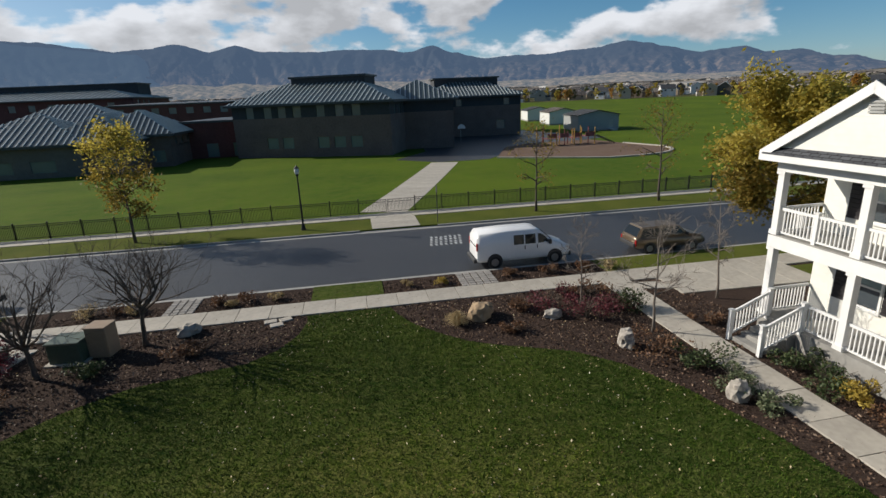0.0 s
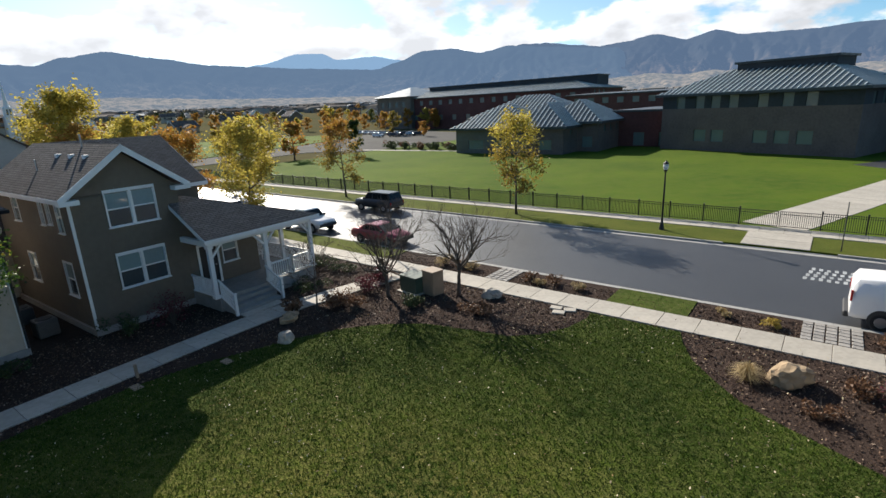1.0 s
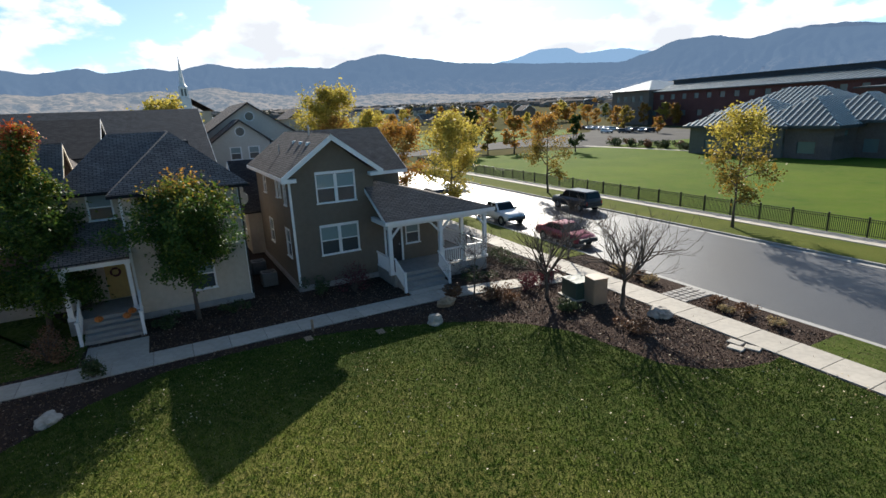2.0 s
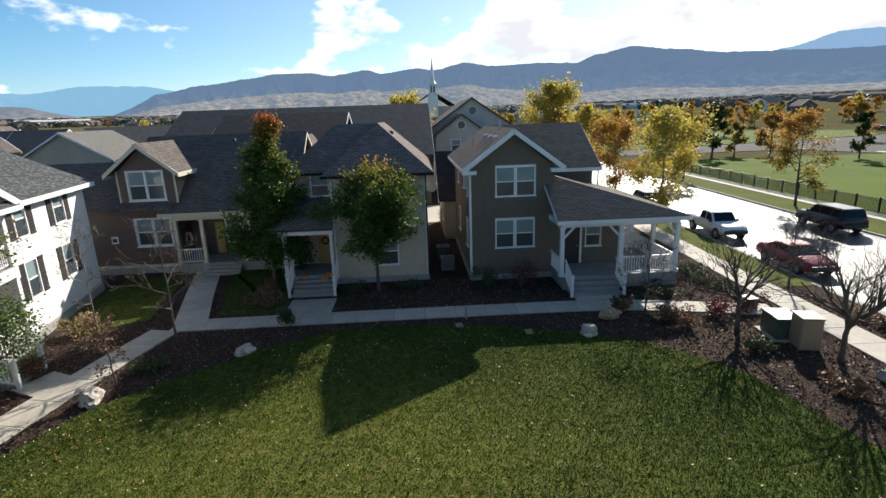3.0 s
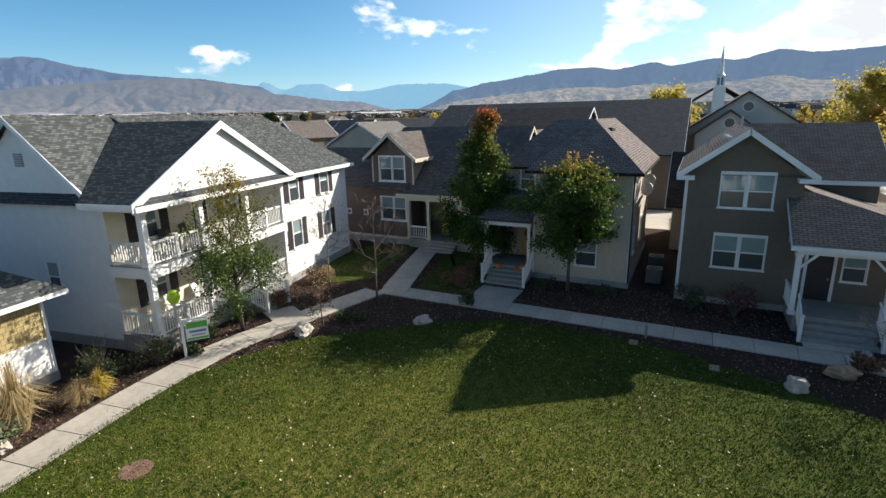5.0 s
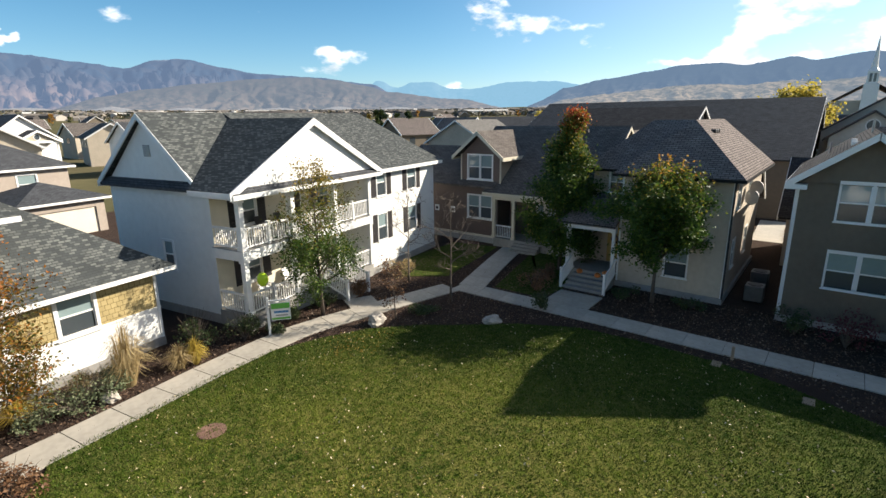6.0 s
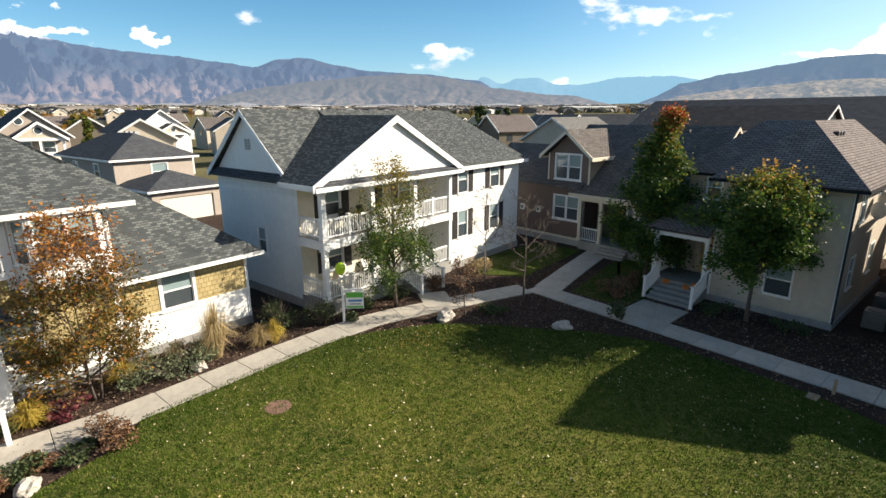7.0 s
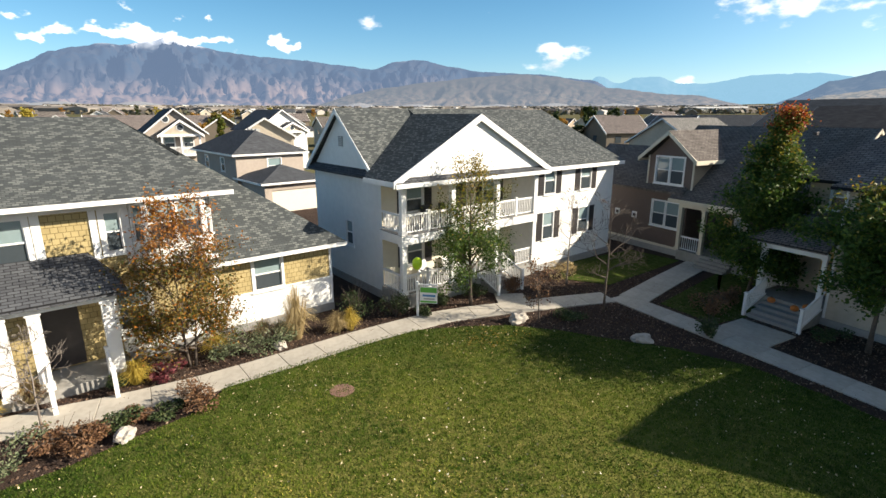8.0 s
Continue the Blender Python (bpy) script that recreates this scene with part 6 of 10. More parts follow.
def tuft(x, y, r, h, leaf, label, n=160, seed=1, name="ornamental_grass"):
    """A clump of long arching blades."""
    rng = np.random.default_rng(seed)
    vs, fs = [], []
    for i in range(n):
        a = rng.uniform(0, 2 * math.pi)
        w = r * math.sqrt(rng.uniform(0, 1))
        hh = h * rng.uniform(0.4, 1.0) * (1.1 - 0.35 * (w / r) ** 2)
        b0 = np.array([math.cos(a) * w * 0.25, math.sin(a) * w * 0.25, 0])
        b1 = np.array([math.cos(a) * w * 0.65, math.sin(a) * w * 0.65, hh * 0.85])
        b2 = np.array([math.cos(a) * w * 1.5, math.sin(a) * w * 1.5, hh * (1.1 - 0.5 * w / r)])
        s = np.array([-math.sin(a), math.cos(a), 0]) * 0.009
        k = len(vs)
        vs += [tuple(b0 - s), tuple(b0 + s), tuple(b1 + s), tuple(b1 - s), tuple(b2)]
        fs += [(k, k + 1, k + 2, k + 3), (k + 3, k + 2, k + 4)]
    ob = part(name, (vs, [], fs), M[leaf])
    ob.matrix_world = pose(x, y, 0)
    return tagged(ob, label, "ornamental grass")


def plantings():
    rng = random.Random(8)
    k = 100
    # parkway beds: small gold and rust shrubs
    for x, y, r, leaf in ((6.8, 33.5, 0.45, "shrub_brown"), (8.2, 33.6, 0.5, "shrub_brown"), (9.5, 33.4, 0.35, "straw"), (0.9, 33.4, 0.55, "straw"), (2.0, 33.6, 0.5, "shrub_brown"), (16.2, 33.4, 0.32, "straw"), (18.1, 33.3, 0.35, "gold_grass"),
                          (3.1, 33.3, 0.45, "straw"), (7.4, 33.0, 0.35, "straw"), (21.8, 33.5, 0.4, "shrub_brown"), (24.0, 33.2, 0.55, "shrub_brown"), (25.9, 33.4, 0.5, "shrub_brown"), (27.3, 33.0, 0.5, "straw")):
        p = st(x, y)
        k += 1
        shrub(p.x, p.y, r, r * 1.0, leaf, "small rust and straw coloured shrub in the kerb bed", 420, 0.05, k)
    # bed at the east end
    for x, y, r, h, leaf, lab in ((21.6, 28.3, 0.9, 0.9, "shrub_red", "dark red barberry in the mulch bed"), (22.8, 27.0, 1.0, 0.95, "shrub_red", "dark red barberry in the mulch bed"), (24.1, 27.6, 0.9, 0.8, "shrub_red", "dark red barberry in the mulch bed"),
                                 (20.3, 28.8, 0.7, 0.6, "shrub_brown", "brown twiggy shrub in the mulch bed"), (24.2, 29.5, 0.8, 0.6, "shrub_brown", "brown twiggy shrub in the mulch bed"), (25.0, 27.2, 0.8, 0.9, "shrub_green", "dark green shrub beside the path"),
                                 (24.0, 23.4, 1.0, 0.8, "shrub_brown", "brown twiggy shrub beside a boulder"), (24.7, 22.2, 0.9, 0.7, "shrub_green", "dark low juniper beside the path"), (24.9, 20.8, 0.8, 0.5, "shrub_grey", "grey-green sage beside the path"), (24.9, 19.6, 0.7, 0.5, "shrub_grey", "grey-green sage beside a boulder"),
                                 (23.0, 29.6, 0.6, 0.6, "shrub_red", "dark red shrub beside the pavement"), (19.3, 26.6, 0.5, 0.4, "shrub_brown", "low brown shrub in the mulch bed"), (27.3, 25.0, 0.5, 0.45, "shrub_brown", "rust shrub at the foot of the steps"),
                                 (27.45, 21.0, 0.6, 0.7, "shrub_green", "green shrub before the east porch"), (27.5, 19.9, 0.65, 0.7, "shrub_green", "green shrub before the east porch"), (27.6, 18.9, 0.55, 0.8, "gold_grass", "yellow-green shrub before the east porch"),
                                 (27.45, 17.6, 0.7, 0.8, "shrub_brown", "russet shrub before the east porch"), (27.5, 16.2, 0.7, 0.8, "shrub_red", "red flowering shrub before the east porch")):
        k += 1
        shrub(x, y, r, h, leaf, lab, 520 if leaf in ("shrub_red", "shrub_brown") else 900, 0.055, k)
    # bed at the west end
    for x, y, r, h, leaf, lab in ((-0.4, 28.0, 0.8, 0.8, "shrub_red", "red-leaved shrub beside the utility boxes"), (0.5, 26.3, 0.7, 0.6, "shrub_brown", "low brown shrub in the bed"), (3.0, 27.6, 0.7, 0.5, "shrub_green", "low dark shrub in the bed"), (6.3, 28.4, 0.7, 0.5, "shrub_brown", "low brown shrub in the bed"),
                                 (-0.2, 25.9, 0.8, 0.7, "shrub_brown", "brown shrub beside the path"), (-1.0, 29.6, 0.8, 0.8, "shrub_red", "red-leaved shrub beside the pavement"), (-4.6, 29.8, 1.2, 0.5, "shrub_green", "spreading dark juniper beside the porch"), (-6.5, 30.2, 1.3, 0.5, "shrub_green", "spreading dark juniper beside the porch"),
                                 (-3.7, 27.2, 0.9, 0.5, "shrub_green", "dark low shrub beside the porch"), (-5.4, 20.3, 1.1, 1.5, "shrub_red", "tall dark red shrub before the stucco wall"), (-5.9, 18.6, 0.7, 0.9, "shrub_green", "dark shrub at the house corner"), (-6.3, 14.4, 0.6, 0.5, "shrub_green", "low dark shrub before the beige house"),
                                 (-6.0, 11.3, 0.6, 0.5, "shrub_green", "low dark shrub before the beige house"), (-4.6, 6.9, 0.9, 0.9, "shrub_brown", "russet shrub beside the porch stairs"), (-6.4, 6.6, 0.8, 0.8, "shrub_brown", "brown shrub beside the porch"), (-2.0, 8.6, 0.5, 0.9, "shrub_green", "small dark shrub beside the path"),
                                 (-1.7, 24.2, 0.6, 0.6, "shrub_brown", "brown shrub beside the path"), (-9.0, 8.0, 0.8, 1.0, "shrub_green", "dark shrub beside the maple")):
        k += 1
        shrub(x, y, r, h, leaf, lab, 800, 0.055, k)
    # along the south path
    for x, y, r, h, leaf, lab in ((8.6, 0.1, 0.8, 1.1, "shrub_green", "rounded evergreen shrub beside the white porch"), (10.3, -0.6, 0.9, 1.4, "shrub_green", "tall evergreen shrub between the houses"), (14.9, 0.75, 1.3, 0.95, "shrub_grey", "grey-green lavender beside the path"), (15.9, 0.65, 1.05, 0.8, "shrub_grey", "grey-green lavender beside the path"),
                                 (13.9, 0.4, 0.9, 0.8, "shrub_grey", "grey-green sage beside the path"), (17.35, 3.95, 0.75, 0.8, "shrub_brown", "rounded russet shrub at the lawn edge"), (19.6, 4.2, 0.7, 0.45, "shrub_green", "low green shrub at the lawn edge"), (20.8, 4.3, 0.8, 0.5, "shrub_brown", "low brown twiggy shrub at the lawn edge"),
                                 (18.1, 1.4, 0.5, 0.5, "shrub_red", "small dark red shrub beside the steps"), (6.0, -0.4, 0.7, 0.7, "shrub_green", "green shrub beside the porch"), (3.9, -0.3, 0.6, 0.6, "shrub_green", "green shrub beside the porch stairs"), (-2.6, -0.5, 1.15, 0.9, "straw", "spreading straw-coloured shrub beside the path"),
                                 (1.9, 0.0, 0.8, 0.8, "shrub_brown", "brown shrub beside the stairs"), (1.6, 4.2, 0.8, 0.4, "shrub_green", "low green shrub in the bed"), (7.3, 1.0 - 0.6, 0.5, 0.4, "shrub_green", "small shrub beside the sign"), (19.4, 1.2, 0.5, 0.5, "shrub_green", "small green shrub beside the pillar"),
                                 (22.4, 0.9, 0.8, 0.7, "shrub_brown", "rust shrub beside the steps"), (24.0, 1.0, 0.8, 0.8, "shrub_grey", "grey shrub beside the path"), (21.9, 4.75, 1.0, 0.55, "shrub_grey", "broad grey-green shrub at the lawn edge"), (20.1, 4.55, 0.65, 0.6, "shrub_brown", "rounded russet shrub beside a white rock"), (18.3, 4.0, 0.6, 0.25, "shrub_green", "low green groundcover at the lawn edge"), (18.9, 3.7, 0.5, 0.25, "shrub_brown", "low rusty groundcover at the lawn edge")):
        k += 1
        shrub(x, y, r, h, leaf, lab, 1000, 0.05, k)
    for x, y, r, h, leaf in ((13.2, 0.3, 0.72, 2.3, "straw"), (11.5, 0.45, 0.5, 0.9, "straw"), (10.95, 0.6, 0.35, 1.05, "gold_grass"), (19.0, 1.35, 0.45, 0.9, "gold_grass"), (16.3, 0.1, 0.5, 0.8, "gold_grass"), (21.9, 1.3, 0.5, 0.9, "straw"), (24.4, 0.6, 0.5, 1.0, "straw"), (17.3, 28.0, 0.45, 0.6, "straw"), (22.9, 1.6, 0.4, 0.7, "gold_grass"), (14.4, -0.3, 0.5, 0.9, "straw")):
        k += 1
        tuft(x, y, r * 1.15, h * 1.1, leaf, "clump of straw-coloured ornamental grass" if leaf == "straw" else "clump of golden upright grass", 400, k)


plantings()


def boulder(x, y, sx, sy, sz, material, label, seed):
    bm = bmesh.new()
    bmesh.ops.create_icosphere(bm, subdivisions=3, radius=1)
    for v in bm.verts:
        d = v.co.normalized()
        k = 1 + 0.34 * noise.noise(d * 1.6 + Vector((seed, 0, 0))) + 0.2 * noise.noise(d * 4 + Vector((0, seed, 0))) + 0.08 * noise.noise(d * 9 + Vector((0, 0, seed)))
        q = Vector((round(d.x * 2.4) / 2.4, round(d.y * 2.4) / 2.4, round(d.z * 2.4) / 2.4))
        d = d.lerp(q, 0.18)
        v.co = Vector((d.x * sx * k, d.y * sy * k, max(-0.25, d.z * sz * k + sz * 0.55)))
    ob = part("boulder", bm, material)
    ob.matrix_world = pose(x, y, 0, 0, 0, seed * 40)
    return tagged(ob, label, "boulder")


for i, (x, y, sx, sy, sz, mm, lab) in enumerate((
        (18.5, 28.45, 0.7, 0.45, 0.45, "rock_warm", "tan sandstone boulder in the mulch bed"), (23.0, 24.2, 0.34, 0.3, 0.48, "rock", "pale upright boulder in the mulch bed"), (24.35, 20.1, 0.34, 0.3, 0.42, "rock", "pale upright boulder at the lawn edge"),
        (21.5, 27.5, 0.4, 0.3, 0.25, "rock", "small pale rock among shrubs"), (5.95, 30.55, 0.5, 0.36, 0.3, "rock", "low white rock beside the pavement"), (0.95, 21.8, 0.36, 0.34, 0.32, "rock", "rounded pale boulder in the shade"),
        (-0.8, 23.4, 0.5, 0.35, 0.26, "rock_warm", "low tan boulder in the bed"), (0.85, 7.6, 0.42, 0.3, 0.24, "rock", "low pale boulder at the bed edge"), (4.0, 3.4, 0.5, 0.35, 0.3, "rock", "pale split rock beside the path"), (19.2, 4.85, 0.3, 0.26, 0.24, "rock", "small white rock at the lawn edge"),
        (14.0, 0.9, 0.3, 0.25, 0.2, "rock", "small pale rock beside the wall"))):
    boulder(x, y, sx, sy, sz, M[mm], lab, i + 1.3)
for x, y in ((9.3, 30.75), (9.95, 30.8), (9.6, 30.3)):
    bm = soft_box(-0.28, 0.28, -0.2, 0.2, -0.03, 0.06, 0.02)
    ob = part("stepping_stone", bm, M["concrete"])
    ob.matrix_world = pose(x, y, 0, 0, 0, 20 * x)
    tagged(ob, "small square stepping stone beside the lawn", "stepping stone", "stepping stones")


def inside(poly):
    P = np.array(poly)
    Q = np.roll(P, -1, 0)

    def test(x, y):
        c = np.zeros(len(x), bool)
        for (x0, y0), (x1, y1) in zip(P, Q):
            hit = ((y0 > y) != (y1 > y)) & (x < (x1 - x0) * (y - y0) / (y1 - y0 + 1e-12) + x0)
            c ^= hit
        return c
    return test


def lawn_cover():
    """Grass blades and fallen leaves on the lawn, bark chips on the beds."""
    rng = np.random.default_rng(4)
    test = inside(LAWN)
    n = 520000
    x, y = rng.uniform(-2, 25.5, n), rng.uniform(1.5, 31.2, n)
    k = test(x, y)
    x, y = x[k], y[k]
    n = len(x)
    a = rng.uniform(0, 2 * math.pi, n)
    h = rng.uniform(0.03, 0.08, n)
    w = rng.uniform(0.008, 0.017, n)
    lx, ly = rng.normal(size=n) * 0.03, rng.normal(size=n) * 0.03
    z = np.full(n, 0.04)
    v = np.stack([np.stack([x - np.cos(a) * w, y - np.sin(a) * w, z], 1), np.stack([x + np.cos(a) * w, y + np.sin(a) * w, z], 1), np.stack([x + lx, y + ly, z + h], 1)], 1).reshape(-1, 3)
    ob = part("grass_blades", (v.tolist(), [], [(3 * i, 3 * i + 1, 3 * i + 2) for i in range(n)]), M["blade"])
    tagged(ob, "short green lawn grass blades", "grass", kind="stuff")
    n = 7000
    x, y = rng.uniform(-2, 25.5, n), rng.uniform(1.5, 31.2, n)
    dens = np.array([0.5 + noise.noise((a_ * 0.25, b_ * 0.25, 9.0)) for a_, b_ in zip(x, y)])
    k = (test(x, y) | (y > 24)) & (rng.uniform(0, 1, n) < np.clip(dens, 0.1, 1))
    P = np.stack([x[k], y[k], rng.uniform(0.06, 0.12, k.sum())], 1)
    v, e_, f = leaves_mesh(P, 0.038, rng)
    tagged(part("fallen_leaves", (v, e_, f), M["fallen"]), "pale fallen leaves scattered on the lawn", "fallen leaves", kind="stuff")
    # a drift of brown leaves under the pear tree
    n = 260
    P = np.stack([6.2 + rng.normal(size=n) * 0.9, 4.3 + rng.normal(size=n) * 0.5, rng.uniform(0.06, 0.12, n)], 1)
    P = P[test(P[:, 0], P[:, 1])]
    v, e_, f = leaves_mesh(P, 0.042, rng)
    tagged(part("leaf_drift", (v, e_, f), M["leaf_olive"]), "drift of rusty fallen leaves at the lawn edge", "fallen leaves", kind="stuff")
    n = 105000
    x, y = rng.uniform(-8, 29, n), rng.uniform(-2, 34.2, n)
    k = ~test(x, y) & (((x > -0.9) & (y > 20)) | ((y < 9)) | (x > 23) | (x < -0.9))
    P = np.stack([x[k], y[k], rng.uniform(0.0, 0.03, k.sum())], 1)
    v, e_, f = leaves_mesh(P, 0.05, rng)
    tagged(part("bark_chips", (v, e_, f), M["chips"]), "brown bark chips strewn over the beds", "bark chips", kind="stuff")


lawn_cover()


# ================= vehicles =================
def loft(bm, stations, cap=True):
    """Skin closed rings of equal length."""
    rings = [[bm.verts.new(p) for p in r] for r in stations]
    n = len(rings[0])
    for a, b in zip(rings, rings[1:]):
        for k in range(n):
            bm.faces.new((a[k], b[k], b[(k + 1) % n], a[(k + 1) % n]))
    if cap:
        bm.faces.new(rings[0])
        bm.faces.new(rings[-1][::-1])


def car_ring(x, zb, zt, hw, hwt):
    """A cross-section: sill, bulging flank, shoulder."""
    zm = zb + (zt - zb) * 0.45
    return [(x, -hw * 0.94, zb), (x, -hw, zm), (x, -hwt, zt), (x, -hwt * 0.6, zt + 0.02), (x, hwt * 0.6, zt + 0.02), (x, hwt, zt), (x, hw, zm), (x, hw * 0.94, zb)]


def wheel(parent, x, y, r, w=0.24):
    bm = bmesh.new()
    bmesh.ops.create_cone(bm, cap_ends=True, segments=24, radius1=r, radius2=r, depth=w)
    bmesh.ops.bevel(bm, geom=[e for e in bm.edges if abs(e.verts[0].co.z - e.verts[1].co.z) < 1e-4], offset=0.035, segments=2, affect='EDGES')
    bmesh.ops.rotate(bm, verts=bm.verts[:], matrix=Matrix.Rotation(math.pi / 2, 3, 'X'))
    bmesh.ops.translate(bm, verts=bm.verts[:], vec=(x, y, r))
    t = part("wheel", bm, M["tyre"], parent)
    s = 1 if y > 0 else -1
    bm = bmesh.new()
    bmesh.ops.create_cone(bm, cap_ends=True, segments=20, radius1=r * 0.62, radius2=r * 0.55, depth=0.04)
    bmesh.ops.rotate(bm, verts=bm.verts[:], matrix=Matrix.Rotation(-s * math.pi / 2, 3, 'X'))
    bmesh.ops.translate(bm, verts=bm.verts[:], vec=(x, y + s * (w / 2 + 0.004), r))
    rim = part("rim", bm, M["rim"], t)
    return t


def quad_panel(name, pts, material, parent, off):
    """A thin pane on four points, pushed out by off."""
    P = [Vector(p) for p in pts]
    n = (P[1] - P[0]).cross(P[2] - P[0]).normalized()
    if n.dot(Vector(off)) < 0:
        n = -n
    bm = bmesh.new()
    a = [bm.verts.new(p - n * 0.02) for p in P]
    b = [bm.verts.new(p + n * 0.006) for p in P]
    bm.faces.new(b)
    k = len(P)
    for i in range(k):
        j = (i + 1) % k
        bm.faces.new((a[i], a[j], b[j], b[i]))
    bmesh.ops.recalc_face_normals(bm, faces=bm.faces[:])
    return part(name, bm, material, parent)


def car(name, m, paint, label, L, Wd, lower, cabin, wheels, r, side_windows, category="car", bed=None):
    """lower: (x, sill, shoulder, half width) rows from tail to nose; cabin: (x foot, x head, roof height) at its tail and nose; windows as x spans."""
    e = thing(name, m, label, category)
    bm = bmesh.new()
    loft(bm, [car_ring(x, zb, zt, hw, hw * 0.93) for x, zb, zt, hw in lower])
    body = part("body", bm, paint, e)
    for p in body.data.polygons:
        p.use_smooth = True
    (xr0, xr1, zr), (xf0, xf1, zf) = cabin
    zs = np.interp([xr0, xf0], [q[0] for q in lower], [q[2] for q in lower])
    hw = Wd / 2
    wb, wt = hw * 0.93, hw * 0.80
    bm = bmesh.new()
    foot = [(xr0, -wb, zs[0] - 0.02), (xf0, -wb, zs[1] - 0.02), (xf0, wb, zs[1] - 0.02), (xr0, wb, zs[0] - 0.02)]
    head = [(xr1, -wt, zr), (xf1, -wt, zf), (xf1, wt, zf), (xr1, wt, zr)]
    v0 = [bm.verts.new(p) for p in foot]
    v1 = [bm.verts.new(p) for p in head]
    bm.faces.new(v1)
    for i in range(4):
        j = (i + 1) % 4
        bm.faces.new((v0[i], v0[j], v1[j], v1[i]))
    bmesh.ops.bevel(bm, geom=[ed for ed in bm.edges if ed.verts[0].co.z > zs.max() + 0.1 or ed.verts[1].co.z > zs.max() + 0.1], offset=0.07, segments=2, affect='EDGES')
    cab = part("cabin", bm, paint, e)

    def on_side(x, t, s):
        """A point of the cabin's side, t from shoulder to roof."""
        zsx = np.interp(x, [xr0, xf0], zs)
        zt = np.interp(x, [xr1, xf1], [zr, zf])
        return (x, s * (wb + (wt - wb) * t), zsx + (zt - zsx) * t)
    for s in (-1, 1):
        for (x0, x1, h0, h1) in side_windows:
            quad_panel("side_window", [on_side(x0, 0.12, s), on_side(x1, 0.12, s), on_side(h1, 0.86, s), on_side(h0, 0.86, s)], M["car_glass"], cab, (0, s, 0))
    # windscreen and back window
    def end(xa, xb, za, zb, d):
        t0, t1 = 0.12, 0.9
        f = lambda t, s: (xa + (xb - xa) * t, s * (wb + (wt - wb) * t) * 0.88, za + (zb - za) * t)
        quad_panel("windscreen" if d > 0 else "rear_window", [f(t0, -1), f(t0, 1), f(t1, 1), f(t1, -1)], M["car_glass"], cab, (d, 0, 0.3))
    end(xf0, xf1, zs[1], zf, 1)
    end(xr0, xr1, zs[0], zr, -1)
    for x in wheels:
        for s in (-1, 1):
            wheel(e, x, s * (hw - 0.11), r)
            bm = bmesh.new()
            bmesh.ops.create_cone(bm, cap_ends=True, segments=24, radius1=r * 1.16, radius2=r * 1.16, depth=0.03)
            bmesh.ops.rotate(bm, verts=bm.verts[:], matrix=Matrix.Rotation(math.pi / 2, 3, 'X'))
            bmesh.ops.translate(bm, verts=bm.verts[:], vec=(x, s * (hw - 0.008), r * 1.02))
            part("wheel_arch", bm, M["plastic"], body)
    x0, x1 = lower[0][0], lower[-1][0]
    zt0, zt1 = lower[0][2], lower[-1][2]
    part("rear_bumper", soft_box(x0 - 0.12, x0 + 0.1, -hw * 0.9, hw * 0.9, lower[0][1], lower[0][1] + 0.25, 0.04), M["plastic"], body)
    part("front_bumper", soft_box(x1 - 0.1, x1 + 0.1, -hw * 0.88, hw * 0.88, lower[-1][1], lower[-1][1] + 0.28, 0.05), M["plastic"], body)
    part("grille", soft_box(x1 - 0.05, x1 + 0.03, -hw * 0.5, hw * 0.5, lower[-1][1] + 0.3, zt1 - 0.06, 0.015), M["plastic"], body)
    for s in (-1, 1):
        part("head_lamp", soft_box(x1 - 0.12, x1 + 0.025, min(s * hw * 0.55, s * hw * 0.86), max(s * hw * 0.55, s * hw * 0.86), zt1 - 0.26, zt1 - 0.06, 0.03), M["clear_lamp"], body)
        part("tail_lamp", soft_box(x0 - 0.025, x0 + 0.08, min(s * hw * 0.8, s * hw * 0.95), max(s * hw * 0.8, s * hw * 0.95), zt0 - 0.42, zt0 - 0.04, 0.02), M["red_lamp"], body)
        mx = xf0 - 0.35
        part("door_mirror", soft_box(mx, mx + 0.14, min(s * hw * 0.95, s * (hw + 0.16)), max(s * hw * 0.95, s * (hw + 0.16)), zs[1] + 0.02, zs[1] + 0.2, 0.03), M["plastic"], cab)
    if bed:
        part("bed_floor", new_box(bed[0], bed[1], -hw * 0.78, hw * 0.78, bed[2], bed[2] + 0.02), M["plastic"], body)
    return e


def road_pose(x, y, turn=0):
    p = st(x, y)
    return pose(p.x, p.y, -0.122, 0, 0, -2.2 + turn)


